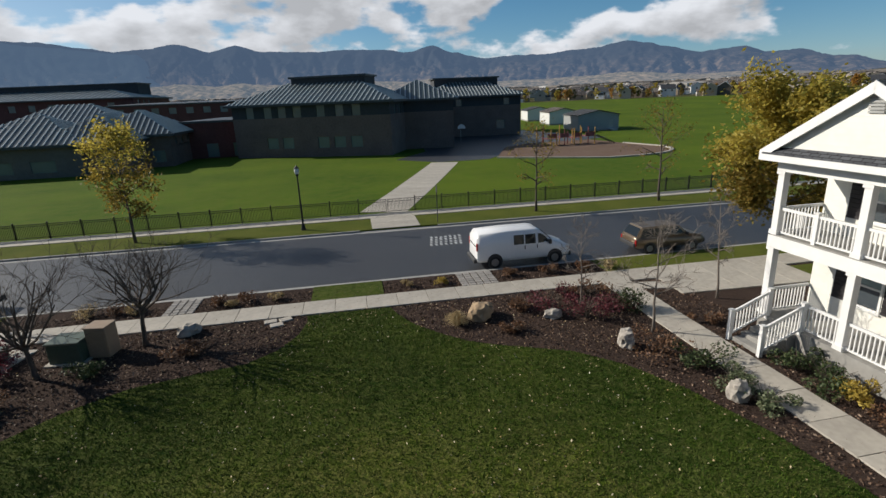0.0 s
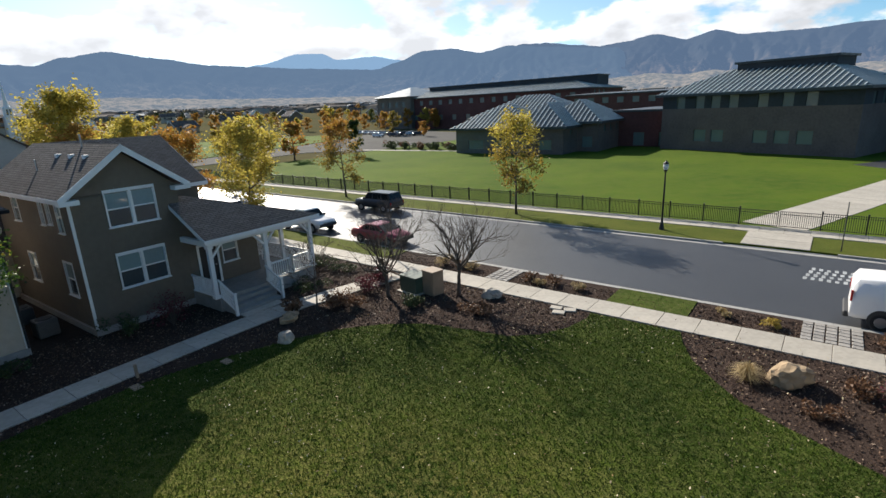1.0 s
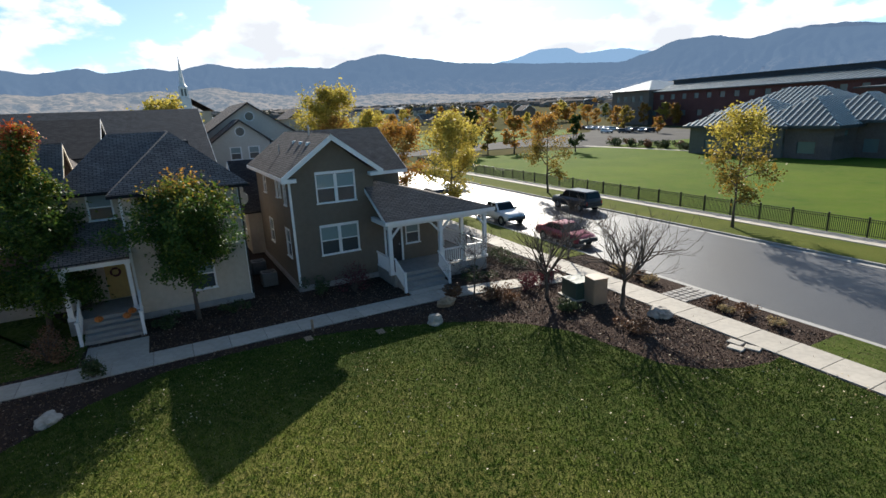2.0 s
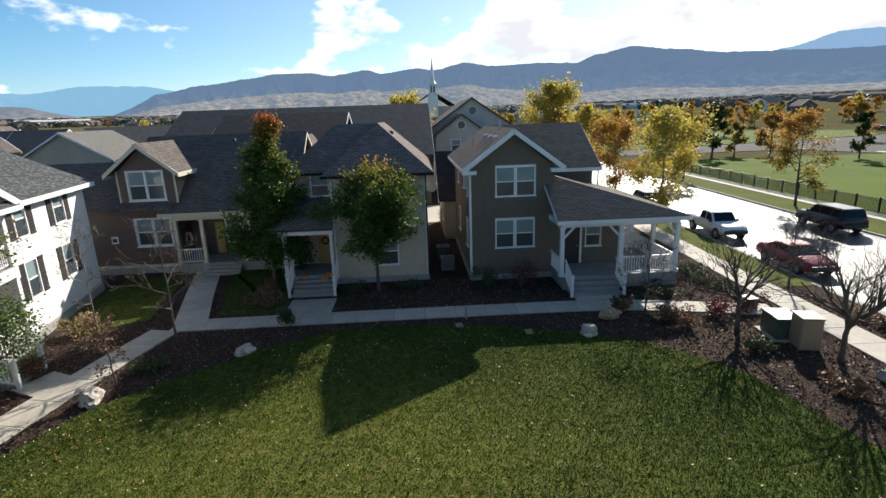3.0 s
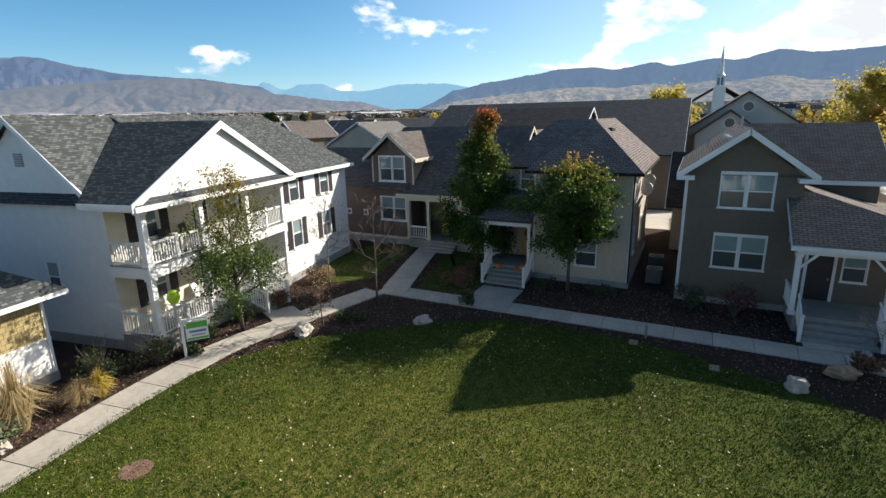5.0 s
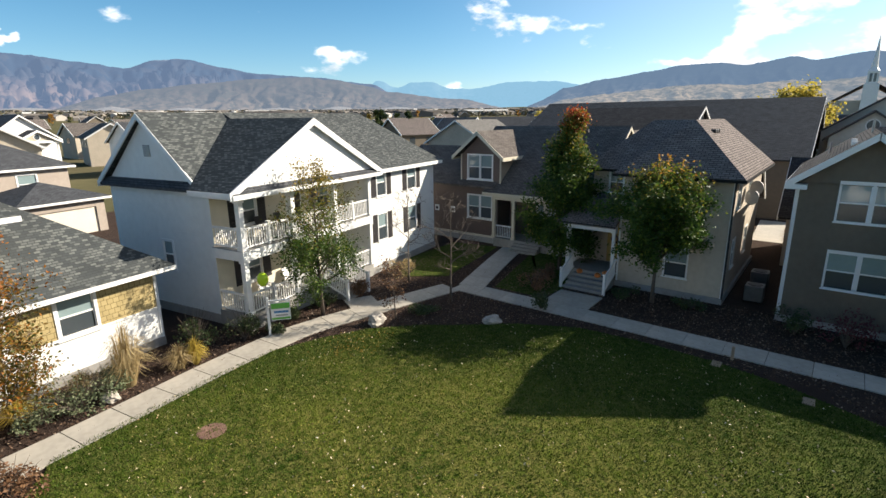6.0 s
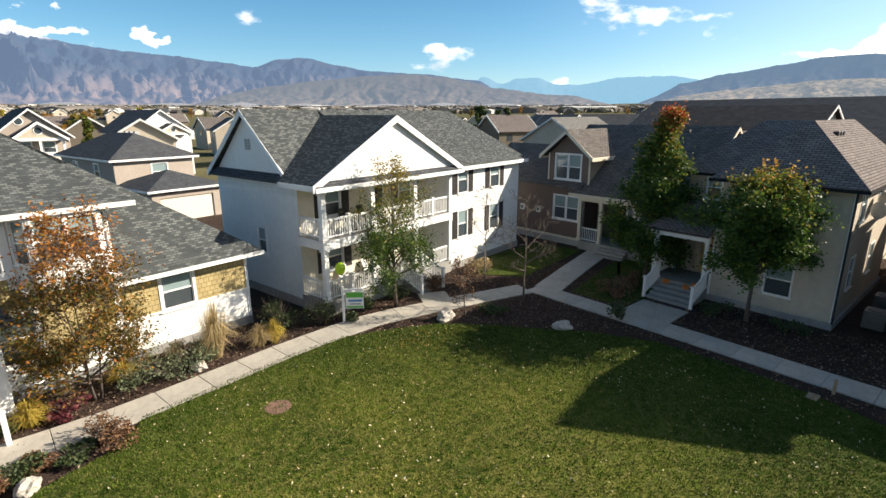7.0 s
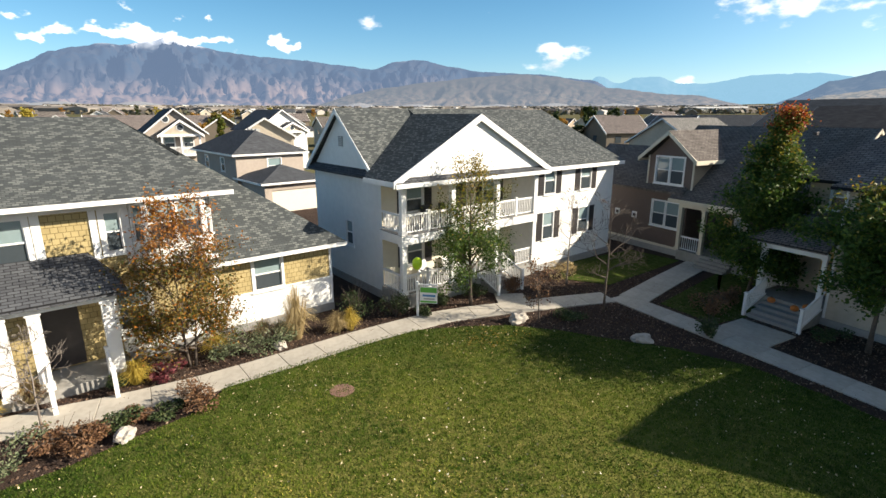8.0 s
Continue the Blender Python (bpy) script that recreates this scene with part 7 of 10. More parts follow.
# the van's flank is one tall loft
def van():
    e = thing("van", road_pose(23.2, 36.15), "white panel van with dark side windows parked at the kerb", "van")
    prof = [(-2.80, 0.5, 1.25, 0.90, 0.80), (-2.78, 0.45, 1.80, 0.97, 0.84), (-2.6, 0.42, 2.06, 0.99, 0.84), (-1.0, 0.42, 2.13, 1.0, 0.85), (0.6, 0.42, 2.12, 1.0, 0.84), (0.95, 0.42, 2.06, 1.0, 0.80), (1.3, 0.42, 1.78, 1.0, 0.78), (1.75, 0.42, 1.36, 0.99, 0.80), (2.4, 0.42, 1.18, 0.97, 0.80), (2.72, 0.45, 1.0, 0.92, 0.76), (2.8, 0.5, 0.85, 0.88, 0.72)]

    def ring(x, zb, zt, hw, ht):
        zw = zb + (zt - zb) * 0.52
        return [(x, -hw * 0.96, zb), (x, -hw, zb + 0.2), (x, -hw * 0.985, zw), (x, -ht, zt - 0.07), (x, -ht * 0.85, zt), (x, ht * 0.85, zt), (x, ht, zt - 0.07), (x, hw * 0.985, zw), (x, hw, zb + 0.2), (x, hw * 0.96, zb)]
    bm = bmesh.new()
    loft(bm, [ring(*q) for q in prof])
    bmesh.ops.recalc_face_normals(bm, faces=bm.faces[:])
    body = part("body", bm, M["van_white"], e)
    for p in body.data.polygons:
        p.use_smooth = True

    def side(x, z, s):
        hw = np.interp(x, [q[0] for q in prof], [q[3] for q in prof]) * 0.985
        ht = np.interp(x, [q[0] for q in prof], [q[4] for q in prof])
        zb = 0.42
        zt = np.interp(x, [q[0] for q in prof], [q[2] for q in prof])
        zw = zb + (zt - zb) * 0.52
        t = max(0, (z - zw) / (zt - 0.07 - zw))
        return (x, s * (hw + (ht - hw) * t + 0.012), z)
    for s in (-1, 1):
        for pts in (((-0.62, 1.32), (-0.02, 1.32), (-0.02, 1.86), (-0.62, 1.86)), ((0.06, 1.32), (0.68, 1.32), (0.68, 1.86), (0.06, 1.86)), ((0.84, 1.32), (1.62, 1.30), (1.22, 1.72), (0.98, 1.84), (0.84, 1.84))):
            quad_panel("side_window", [side(x, z, s) for x, z in pts], M["car_glass"], body, (0, s, 0))
        part("door_handle", soft_box(0.0, 0.06, min(s * 1.0, s * 1.03), max(s * 1.0, s * 1.03), 1.02, 1.24, 0.01), M["plastic"], body)
        part("front_door_handle", soft_box(0.74, 0.80, min(s * 1.0, s * 1.03), max(s * 1.0, s * 1.03), 1.02, 1.24, 0.01), M["plastic"], body)
        part("tail_lamp", soft_box(-2.82, -2.74, min(s * 0.84, s * 0.97), max(s * 0.84, s * 0.97), 1.1, 1.55, 0.02), M["red_lamp"], body)
        part("head_lamp", soft_box(2.66, 2.80, min(s * 0.58, s * 0.86), max(s * 0.58, s * 0.86), 0.80, 1.0, 0.03), M["clear_lamp"], body)
        part("door_mirror", soft_box(1.42, 1.58, min(s * 1.0, s * 1.22), max(s * 1.0, s * 1.22), 1.25, 1.5, 0.03), M["plastic"], body)
        quad_panel("rear_window", [(-2.80, s * 0.08, 1.3), (-2.80, s * 0.78, 1.3), (-2.72, s * 0.72, 1.82), (-2.72, s * 0.08, 1.82)], M["car_glass"], body, (-1, 0, 0))
        bm = bmesh.new()
        for x in (-1.75, 1.85):
            wheel(e, x, s * 0.88, 0.37, 0.26)
            bm = bmesh.new()
            bmesh.ops.create_cone(bm, cap_ends=True, segments=24, radius1=0.45, radius2=0.45, depth=0.04)
            bmesh.ops.rotate(bm, verts=bm.verts[:], matrix=Matrix.Rotation(math.pi / 2, 3, 'X'))
            bmesh.ops.translate(bm, verts=bm.verts[:], vec=(x, s * 0.985, 0.44))
            part("wheel_arch", bm, M["plastic"], body)
    quad_panel("windscreen", [(1.72, -0.74, 1.40), (1.72, 0.74, 1.40), (1.08, 0.70, 2.0), (1.08, -0.70, 2.0)], M["car_glass"], body, (1, 0, 1))
    part("rear_bumper", soft_box(-2.98, -2.76, -0.9, 0.9, 0.38, 0.62, 0.04), M["plastic"], body)
    part("front_bumper", soft_box(2.7, 2.9, -0.9, 0.9, 0.36, 0.64, 0.05), M["plastic"], body)
    part("grille", soft_box(2.74, 2.83, -0.56, 0.56, 0.66, 0.96, 0.015), M["plastic"], body)


van()
SUV = [(-2.25, 0.45, 0.95, 0.86), (-2.15, 0.38, 1.08, 0.92), (-1.0, 0.34, 1.08, 0.93), (0.8, 0.34, 1.05, 0.93), (1.3, 0.34, 1.02, 0.92), (2.05, 0.36, 0.92, 0.9), (2.3, 0.42, 0.78, 0.82)]
SUVW = [(-1.95, -1.1, -1.75, -1.1), (-1.0, -0.05, -1.0, -0.05), (0.05, 0.95, 0.05, 0.5)]
car("estate_car", road_pose(32.4, 36.0), M["gold"], "bronze estate car parked at the kerb", 4.6, 1.86, SUV, ((-2.2, -1.85, 1.62), (1.3, 0.55, 1.64)), (-1.35, 1.45), 0.34, SUVW)
BIG = [(-2.45, 0.5, 1.05, 0.9), (-2.35, 0.42, 1.2, 0.98), (-1.0, 0.4, 1.2, 0.99), (0.9, 0.4, 1.18, 0.99), (1.3, 0.4, 1.14, 0.98), (2.3, 0.42, 1.06, 0.96), (2.45, 0.48, 0.9, 0.88)]
BIGW = [(-2.1, -1.25, -2.0, -1.25), (-1.15, -0.1, -1.15, -0.1), (0.0, 0.95, 0.0, 0.55)]
car("suv", road_pose(-16.0, 45.0, 180), M["navy"], "dark blue SUV parked at the far kerb", 4.9, 1.98, BIG, ((-2.38, -2.15, 1.84), (1.25, 0.6, 1.84)), (-1.5, 1.5), 0.38, BIGW)
PICK = [(-2.75, 0.55, 1.0, 0.9), (-2.65, 0.48, 1.1, 0.96), (-0.6, 0.45, 1.12, 0.97), (0.9, 0.45, 1.12, 0.97), (1.2, 0.45, 1.1, 0.97), (2.3, 0.46, 1.02, 0.94), (2.55, 0.5, 0.9, 0.86)]
PICKW = [(-0.75, -0.05, -0.65, -0.05), (0.05, 0.95, 0.05, 0.55)]
SEDAN = [(-2.35, 0.45, 0.86, 0.82), (-2.2, 0.36, 0.98, 0.89), (-1.5, 0.32, 1.02, 0.91), (0.7, 0.32, 0.98, 0.91), (1.1, 0.32, 0.95, 0.91), (2.05, 0.34, 0.80, 0.87), (2.35, 0.4, 0.64, 0.78)]
SEDANW = [(-1.2, -0.45, -0.75, -0.45), (-0.38, 0.7, -0.38, 0.25)]
car("sedan", road_pose(-6.9, 36.0), M["red"], "dark red sedan parked at the kerb", 4.7, 1.82, SEDAN, ((-1.65, -0.85, 1.42), (1.15, 0.25, 1.42)), (-1.4, 1.45), 0.32, SEDANW)
car("pickup_truck", road_pose(-15.6, 36.1), M["van_white"], "white pickup truck parked behind the red sedan", 5.3, 1.92, PICK, ((-0.95, -0.75, 1.8), (1.2, 0.6, 1.8)), (-1.7, 1.65), 0.39, PICKW, "pickup truck", (-2.6, -1.0, 1.125))
car("dark_car", road_pose(-27.5, 36.1), M["navy"], "dark car parked down the street", 4.6, 1.86, SUV, ((-2.2, -1.85, 1.5), (1.3, 0.55, 1.5)), (-1.35, 1.45), 0.34, SUVW)


# ================= street furniture =================
def street_lamp(x, y):
    e = thing("street_lamp", pose(x, y, 0), "black post-top street lamp with a pale lantern", "street lamp", "street lamps")
    bm = bmesh.new()
    tube(bm, [(0, 0, 0), (0, 0, 0.12), (0, 0, 0.5), (0, 0, 0.6)], [0.2, 0.18, 0.11, 0.08], 12)
    part("base", bm, M["iron"], e)
    bm = bmesh.new()
    tube(bm, [(0, 0, 0.55), (0, 0, 2.5), (0, 0, 4.25)], [0.075, 0.065, 0.05], 10)
    part("pole", bm, M["iron"], e)
    bm = bmesh.new()
    tube(bm, [(0, 0, 4.2), (0, 0, 4.3), (0, 0, 4.38)], [0.06, 0.13, 0.12], 10)
    lan = part("lantern", bm, M["iron"], e)
    bm = bmesh.new()
    tube(bm, [(0, 0, 4.38), (0, 0, 4.6), (0, 0, 4.78)], [0.12, 0.19, 0.16], 12)
    part("globe", bm, M["lamp_glass"], lan)
    bm = bmesh.new()
    tube(bm, [(0, 0, 4.78), (0, 0, 4.84), (0, 0, 4.95), (0, 0, 5.05)], [0.2, 0.19, 0.07, 0.015], 12)
    part("cap", bm, M["iron"], lan)


street_lamp(10.0, 48.3)
street_lamp(-40, 37.0)
street_lamp(-95, 60.0)


def fence():
    """Black picket fence with a double gate, panel by panel."""
    e = thing("iron_fence", Matrix.Identity(4), "black iron picket fence along the school field", "fence")
    y = 52.15
    step = 2.42
    xs = [14.05 - step * i for i in range(34, 0, -1)] + [14.05, 18.95] + [18.95 + step * i for i in range(1, 36)]
    post = new_box(-0.045, 0.045, -0.045, 0.045, -0.1, 1.36)
    box(post, -0.06, 0.06, -0.06, 0.06, 1.36, 1.4)
    first = part("post", post, M["iron"], e)
    # the panels by the gate hold their pickets one by one; the rest are joined
    bm = bmesh.new()
    for i in range(1, 20):
        q = step * i / 20
        box(bm, q - 0.017, q + 0.017, -0.015, 0.015, 0.08, 1.28)
    for z in (0.16, 1.08, 1.24):
        box(bm, 0.04, step - 0.04, -0.016, 0.016, z - 0.016, z + 0.016)
    panel = tagged(part("panel", bm, M["iron"], e), kind="stuff")
    rail = part("rail", new_box(0.04, step - 0.04, -0.016, 0.016, -0.016, 0.016), M["iron"], e)
    picket = part("picket", new_box(-0.017, 0.017, -0.015, 0.015, 0.08, 1.28), M["iron"], e)
    spare = [rail, picket]
    used = False
    for i, x in enumerate(xs):
        p = st(x, y)
        o = first if i == 0 else new("post", first.data)
        o.parent = e
        o.matrix_local = pose(p.x, p.y, 0, 0, 0, -2.2)
        if i + 1 < len(xs) and xs[i + 1] - x < 3 and -3 < x < 33:
            holder = new("fence_panel")
            holder.parent = e
            holder.matrix_local = pose(p.x, p.y, 0, 0, 0, -2.2)
            for z in (0.16, 1.08, 1.24):
                o = spare.pop(0) if spare and spare[0] is rail else new("rail", rail.data)
                o.parent = holder
                o.location = (0, 0, z)
            for k in range(1, 20):
                o = spare.pop(0) if spare and spare[0] is picket else new("picket", picket.data)
                o.parent = holder
                o.location = (step * k / 20, 0, 0)
        elif i + 1 < len(xs) and xs[i + 1] - x < 3:
            o = panel if not used else tagged(new("panel", panel.data), kind="stuff")
            used = True
            o.parent = e
            o.matrix_local = pose(p.x, p.y, 0, 0, 0, -2.2)
    for x0, s in ((14.05, 1), (18.95, -1)):
        bm = bmesh.new()
        for i in range(1, 20):
            q = s * 2.4 * i / 20
            box(bm, q - 0.013, q + 0.013, -0.013, 0.013, 0.1, 1.2)
        for z in (0.14, 1.0, 1.2):
            box(bm, min(0.05 * s, 2.4 * s), max(0.05 * s, 2.4 * s), -0.018, 0.018, z - 0.018, z + 0.018)
        box(bm, min(2.36 * s, 2.41 * s), max(2.36 * s, 2.41 * s), -0.02, 0.02, 0.1, 1.2)
        g = part("gate", bm, M["iron"], e)
        p = st(x0, y)
        g.matrix_local = pose(p.x, p.y, 0, 0, 0, -2.2)


fence()


def sign_pole(x, y, h):
    e = thing("signpost", pose(x, y, 0), "thin grey metal signpost on the verge", "signpost")
    bm = bmesh.new()
    box(bm, -0.03, 0.03, -0.02, 0.02, -0.2, h)
    part("pole", bm, M["rim_dark"], e)
    part("sign_plate", new_box(-0.015, 0.015, -0.22, 0.22, h - 0.6, h - 0.03), M["rim_dark"], e)


M["rim_dark"] = mat("weathered_steel", (0.12, 0.12, 0.12), 0.5, metal=0.6, var=0.15)
sign_pole(20.4, 46.95, 3.0)


def utility_boxes():
    e = thing("transformer_box", pose(1.9, 29.45, 0, 0, 0, -8), "dark green metal transformer box in the bed", "utility box")
    part("body", soft_box(-0.62, 0.62, -0.5, 0.5, 0.0, 0.85, 0.03), M["green_box"], e)
    part("lid", soft_box(-0.66, 0.66, -0.55, 0.55, 0.85, 0.93, 0.03), M["green_box"], e)
    part("pad", new_box(-0.75, 0.75, -0.65, 0.65, -0.05, 0.06), M["concrete"], e)
    e = thing("utility_cabinet", pose(3.0, 29.6, 0, 0, 0, -12), "tan metal utility cabinet beside the transformer", "utility box")
    part("body", soft_box(-0.42, 0.42, -0.38, 0.38, 0.0, 1.25, 0.03), M["tan_box"], e)
    part("lid", soft_box(-0.45, 0.45, -0.41, 0.41, 1.25, 1.3, 0.02), M["tan_box"], e)
    part("door", soft_box(-0.36, 0.36, -0.4, -0.385, 0.1, 1.15, 0.008), M["tan_box"], e)
    e = thing("utility_pedestal", pose(-1.0, 31.0 - 1.0, 0, 0, 0, 10), "low green utility pedestal beside the walk", "utility box")
    part("body", soft_box(-0.3, 0.3, -0.25, 0.25, 0.0, 0.5, 0.03), M["green_box"], e)
    part("lid", soft_box(-0.33, 0.33, -0.28, 0.28, 0.5, 0.56, 0.02), M["green_box"], e)


utility_boxes()


def yard_sign():
    e = thing("yard_sign", pose(7.72, 1.0 - 0.35, 0, 0, 0, -38), "white post yard sign with a green and blue panel", "sign")
    part("post", soft_box(-0.05, 0.05, -0.05, 0.05, -0.1, 1.75, 0.01), M["white"], e)
    part("arm", soft_box(-0.95, -0.05, -0.035, 0.035, 1.55, 1.63, 0.01), M["white"], e)
    p = part("panel", new_box(-0.92, -0.12, -0.015, 0.015, 0.7, 1.5), M["white"], e)
    for z0, z1, x0, x1, mm in ((1.22, 1.46, -0.9, -0.14, "sign_green"), (1.02, 1.12, -0.84, -0.24, "sign_blue"), (0.88, 0.95, -0.8, -0.3, "vent_grey"), (0.73, 0.82, -0.9, -0.14, "sign_green")):
        part("stripe", new_box(x0, x1, -0.019, 0.019, z0, z1), M[mm], p)
    e = thing("balloon", pose(7.35, -0.1, 0), "lime green balloon tied to the porch", "balloon")
    bm = bmesh.new()
    bmesh.ops.create_uvsphere(bm, u_segments=20, v_segments=14, radius=0.24)
    for v in bm.verts:
        v.co.z = v.co.z * 1.2 if v.co.z > 0 else v.co.z * 1.35
        v.co += Vector((0, 0, 2.35))
    b = part("skin", bm, M["lime"], e)
    for p in b.data.polygons:
        p.use_smooth = True
    bm = bmesh.new()
    tube(bm, [(0, 0, 2.05), (0.03, 0.02, 1.6), (0, 0, 0.72)], [0.006, 0.006, 0.006], 4)
    part("string", bm, M["white"], e)


yard_sign()


def small_things():
    bm = bmesh.new()
    tube(bm, [(0, 0, 0.03), (0, 0, 0.058), (0, 0, 0.062)], [0.42, 0.42, 0.36], 24)
    ob = part("valve_cover", bm, M["rust_cover"])
    ob.matrix_world = pose(12.9, 5.35, 0)
    tagged(ob, "round rusty brown utility cover in the lawn", "utility cover")
    for x, y in ((-0.75, 16.5), (0.35, 19.4)):
        ob = part("irrigation_box", soft_box(-0.25, 0.25, -0.17, 0.17, 0.0, 0.07, 0.02), M["tan_box"])
        ob.matrix_world = pose(x, y, 0)
        tagged(ob, "small tan irrigation box lid in the grass", "irrigation box", "irrigation boxes")
    ob = part("irrigation_box", soft_box(-0.3, 0.3, -0.2, 0.2, 0.0, 0.09, 0.02), M["green_box"])
    ob.matrix_world = pose(23.7, 15.3, 0, 0, 0, 30)
    tagged(ob, "green utility lid at the lawn edge", "irrigation box")
    ob = part("path_light", soft_box(-0.05, 0.05, -0.05, 0.05, 0.0, 0.55, 0.01), M["tan_box"])
    ob.matrix_world = pose(-1.55, 16.9, 0)
    tagged(ob, "small post light beside the path", "path light")
    # pumpkins and chairs on the porches
    for x, y in ((-6.5, 8.6), (-6.9, 9.9), (-6.3, 9.7)):
        e = thing("pumpkin", pose(x, y, 0.72), "orange pumpkin on the porch steps", "pumpkin", "pumpkins")
        bm = bmesh.new()
        bmesh.ops.create_uvsphere(bm, u_segments=20, v_segments=10, radius=0.17)
        for v in bm.verts:
            a = math.atan2(v.co.y, v.co.x)
            k = 1 + 0.07 * math.cos(a * 8)
            v.co = Vector((v.co.x * k, v.co.y * k, v.co.z * 0.8 + 0.13))
        part("body", bm, M["orange"], e)
        bm = bmesh.new()
        tube(bm, [(0, 0, 0.25), (0.01, 0, 0.33)], [0.025, 0.018], 6)
        part("stalk", bm, M["shrub_brown"], e)


M["rust_cover"] = mat("rusty_iron", (0.20, 0.11, 0.08), 0.85, var=0.3, scale=12)
small_things()


def porch_chair(m, label, material, group):
    e = thing("porch_chair", m, label, "chair", group)
    bm = bmesh.new()
    for i in range(5):
        box(bm, -0.27 + i * 0.112, -0.27 + i * 0.112 + 0.1, -0.25, 0.25, 0.38, 0.41)
    tagged(part("seat", bm, material, e), kind="stuff")
    bm = bmesh.new()
    for i in range(5):
        v = box(bm, -0.29, -0.26, -0.25 + i * 0.102, -0.25 + i * 0.102 + 0.09, 0.4, 0.95)
        for q in v:
            q.co.x -= max(0, q.co.z - 0.4) * 0.35
    tagged(part("backrest", bm, material, e), kind="stuff")
    for s in (-1, 1):
        part("armrest", new_box(-0.35, 0.3, s * 0.3 - 0.06, s * 0.3 + 0.06, 0.58, 0.61), material, e)
        for x in (-0.25, 0.24):
            part("leg", new_box(x - 0.03, x + 0.03, s * 0.29 - 0.03, s * 0.29 + 0.03, 0.0, 0.58), material, e)


H4 = pose(7.85, -0.55, 0, 0, 0, 10)
porch_chair(H4 @ pose(-2.2, -1.2, 0.72, 0, 0, 80), "white slatted chair on the porch", M["white"], "porch chairs")
porch_chair(H4 @ pose(-3.9, -1.2, 0.72, 0, 0, 100), "white slatted chair on the porch", M["white"], "porch chairs")
porch_chair(H4 @ pose(-2.4, -1.2, 3.66, 0, 0, 80), "dark brown chair on the balcony", M["yellow_door_dark"] if "yellow_door_dark" in M else M["black"], "balcony chairs")
porch_chair(H4 @ pose(-3.7, -1.2, 3.66, 0, 0, 100), "dark brown chair on the balcony", M["black"], "balcony chairs")
porch_chair(pose(-8.9, 27.4, 0.72, 0, 0, 10), "white chair on the wrap-round porch", M["white"], "porch chairs")


def barrel(x, y):
    e = thing("air_conditioner", pose(x, y, 0), "grey air conditioning unit between the houses", "air conditioner")
    part("case", soft_box(-0.42, 0.42, -0.42, 0.42, 0.0, 0.8, 0.04), M["rim_dark"], e)
    bm = bmesh.new()
    tube(bm, [(0, 0, 0.8), (0, 0, 0.83)], [0.34, 0.3], 20)
    part("fan_grille", bm, M["plastic"], e)


barrel(-9.6, 16.6)
barrel(-12.4, 16.5)


def dish(m):
    e = thing("satellite_dish", m, "grey satellite dish fixed to the house wall", "satellite dish")
    bm = bmesh.new()
    tube(bm, [(0, 0, 0), (0.12, 0, 0.02), (0.18, 0, 0.0)], [0.1, 0.34, 0.38], 18)
    part("reflector", bm, M["vent_grey"], e)
    bm = bmesh.new()
    tube(bm, [(0, 0, 0), (-0.1, -0.1, -0.15), (-0.1, -0.45, -0.2)], [0.03, 0.03, 0.03], 6)
    part("bracket", bm, M["rim_dark"], e)


dish(pose(-10.4, 15.9, 5.0, 0, -20, -30))
dish(pose(-11.9, 15.9, 5.3, 0, -20, -30))


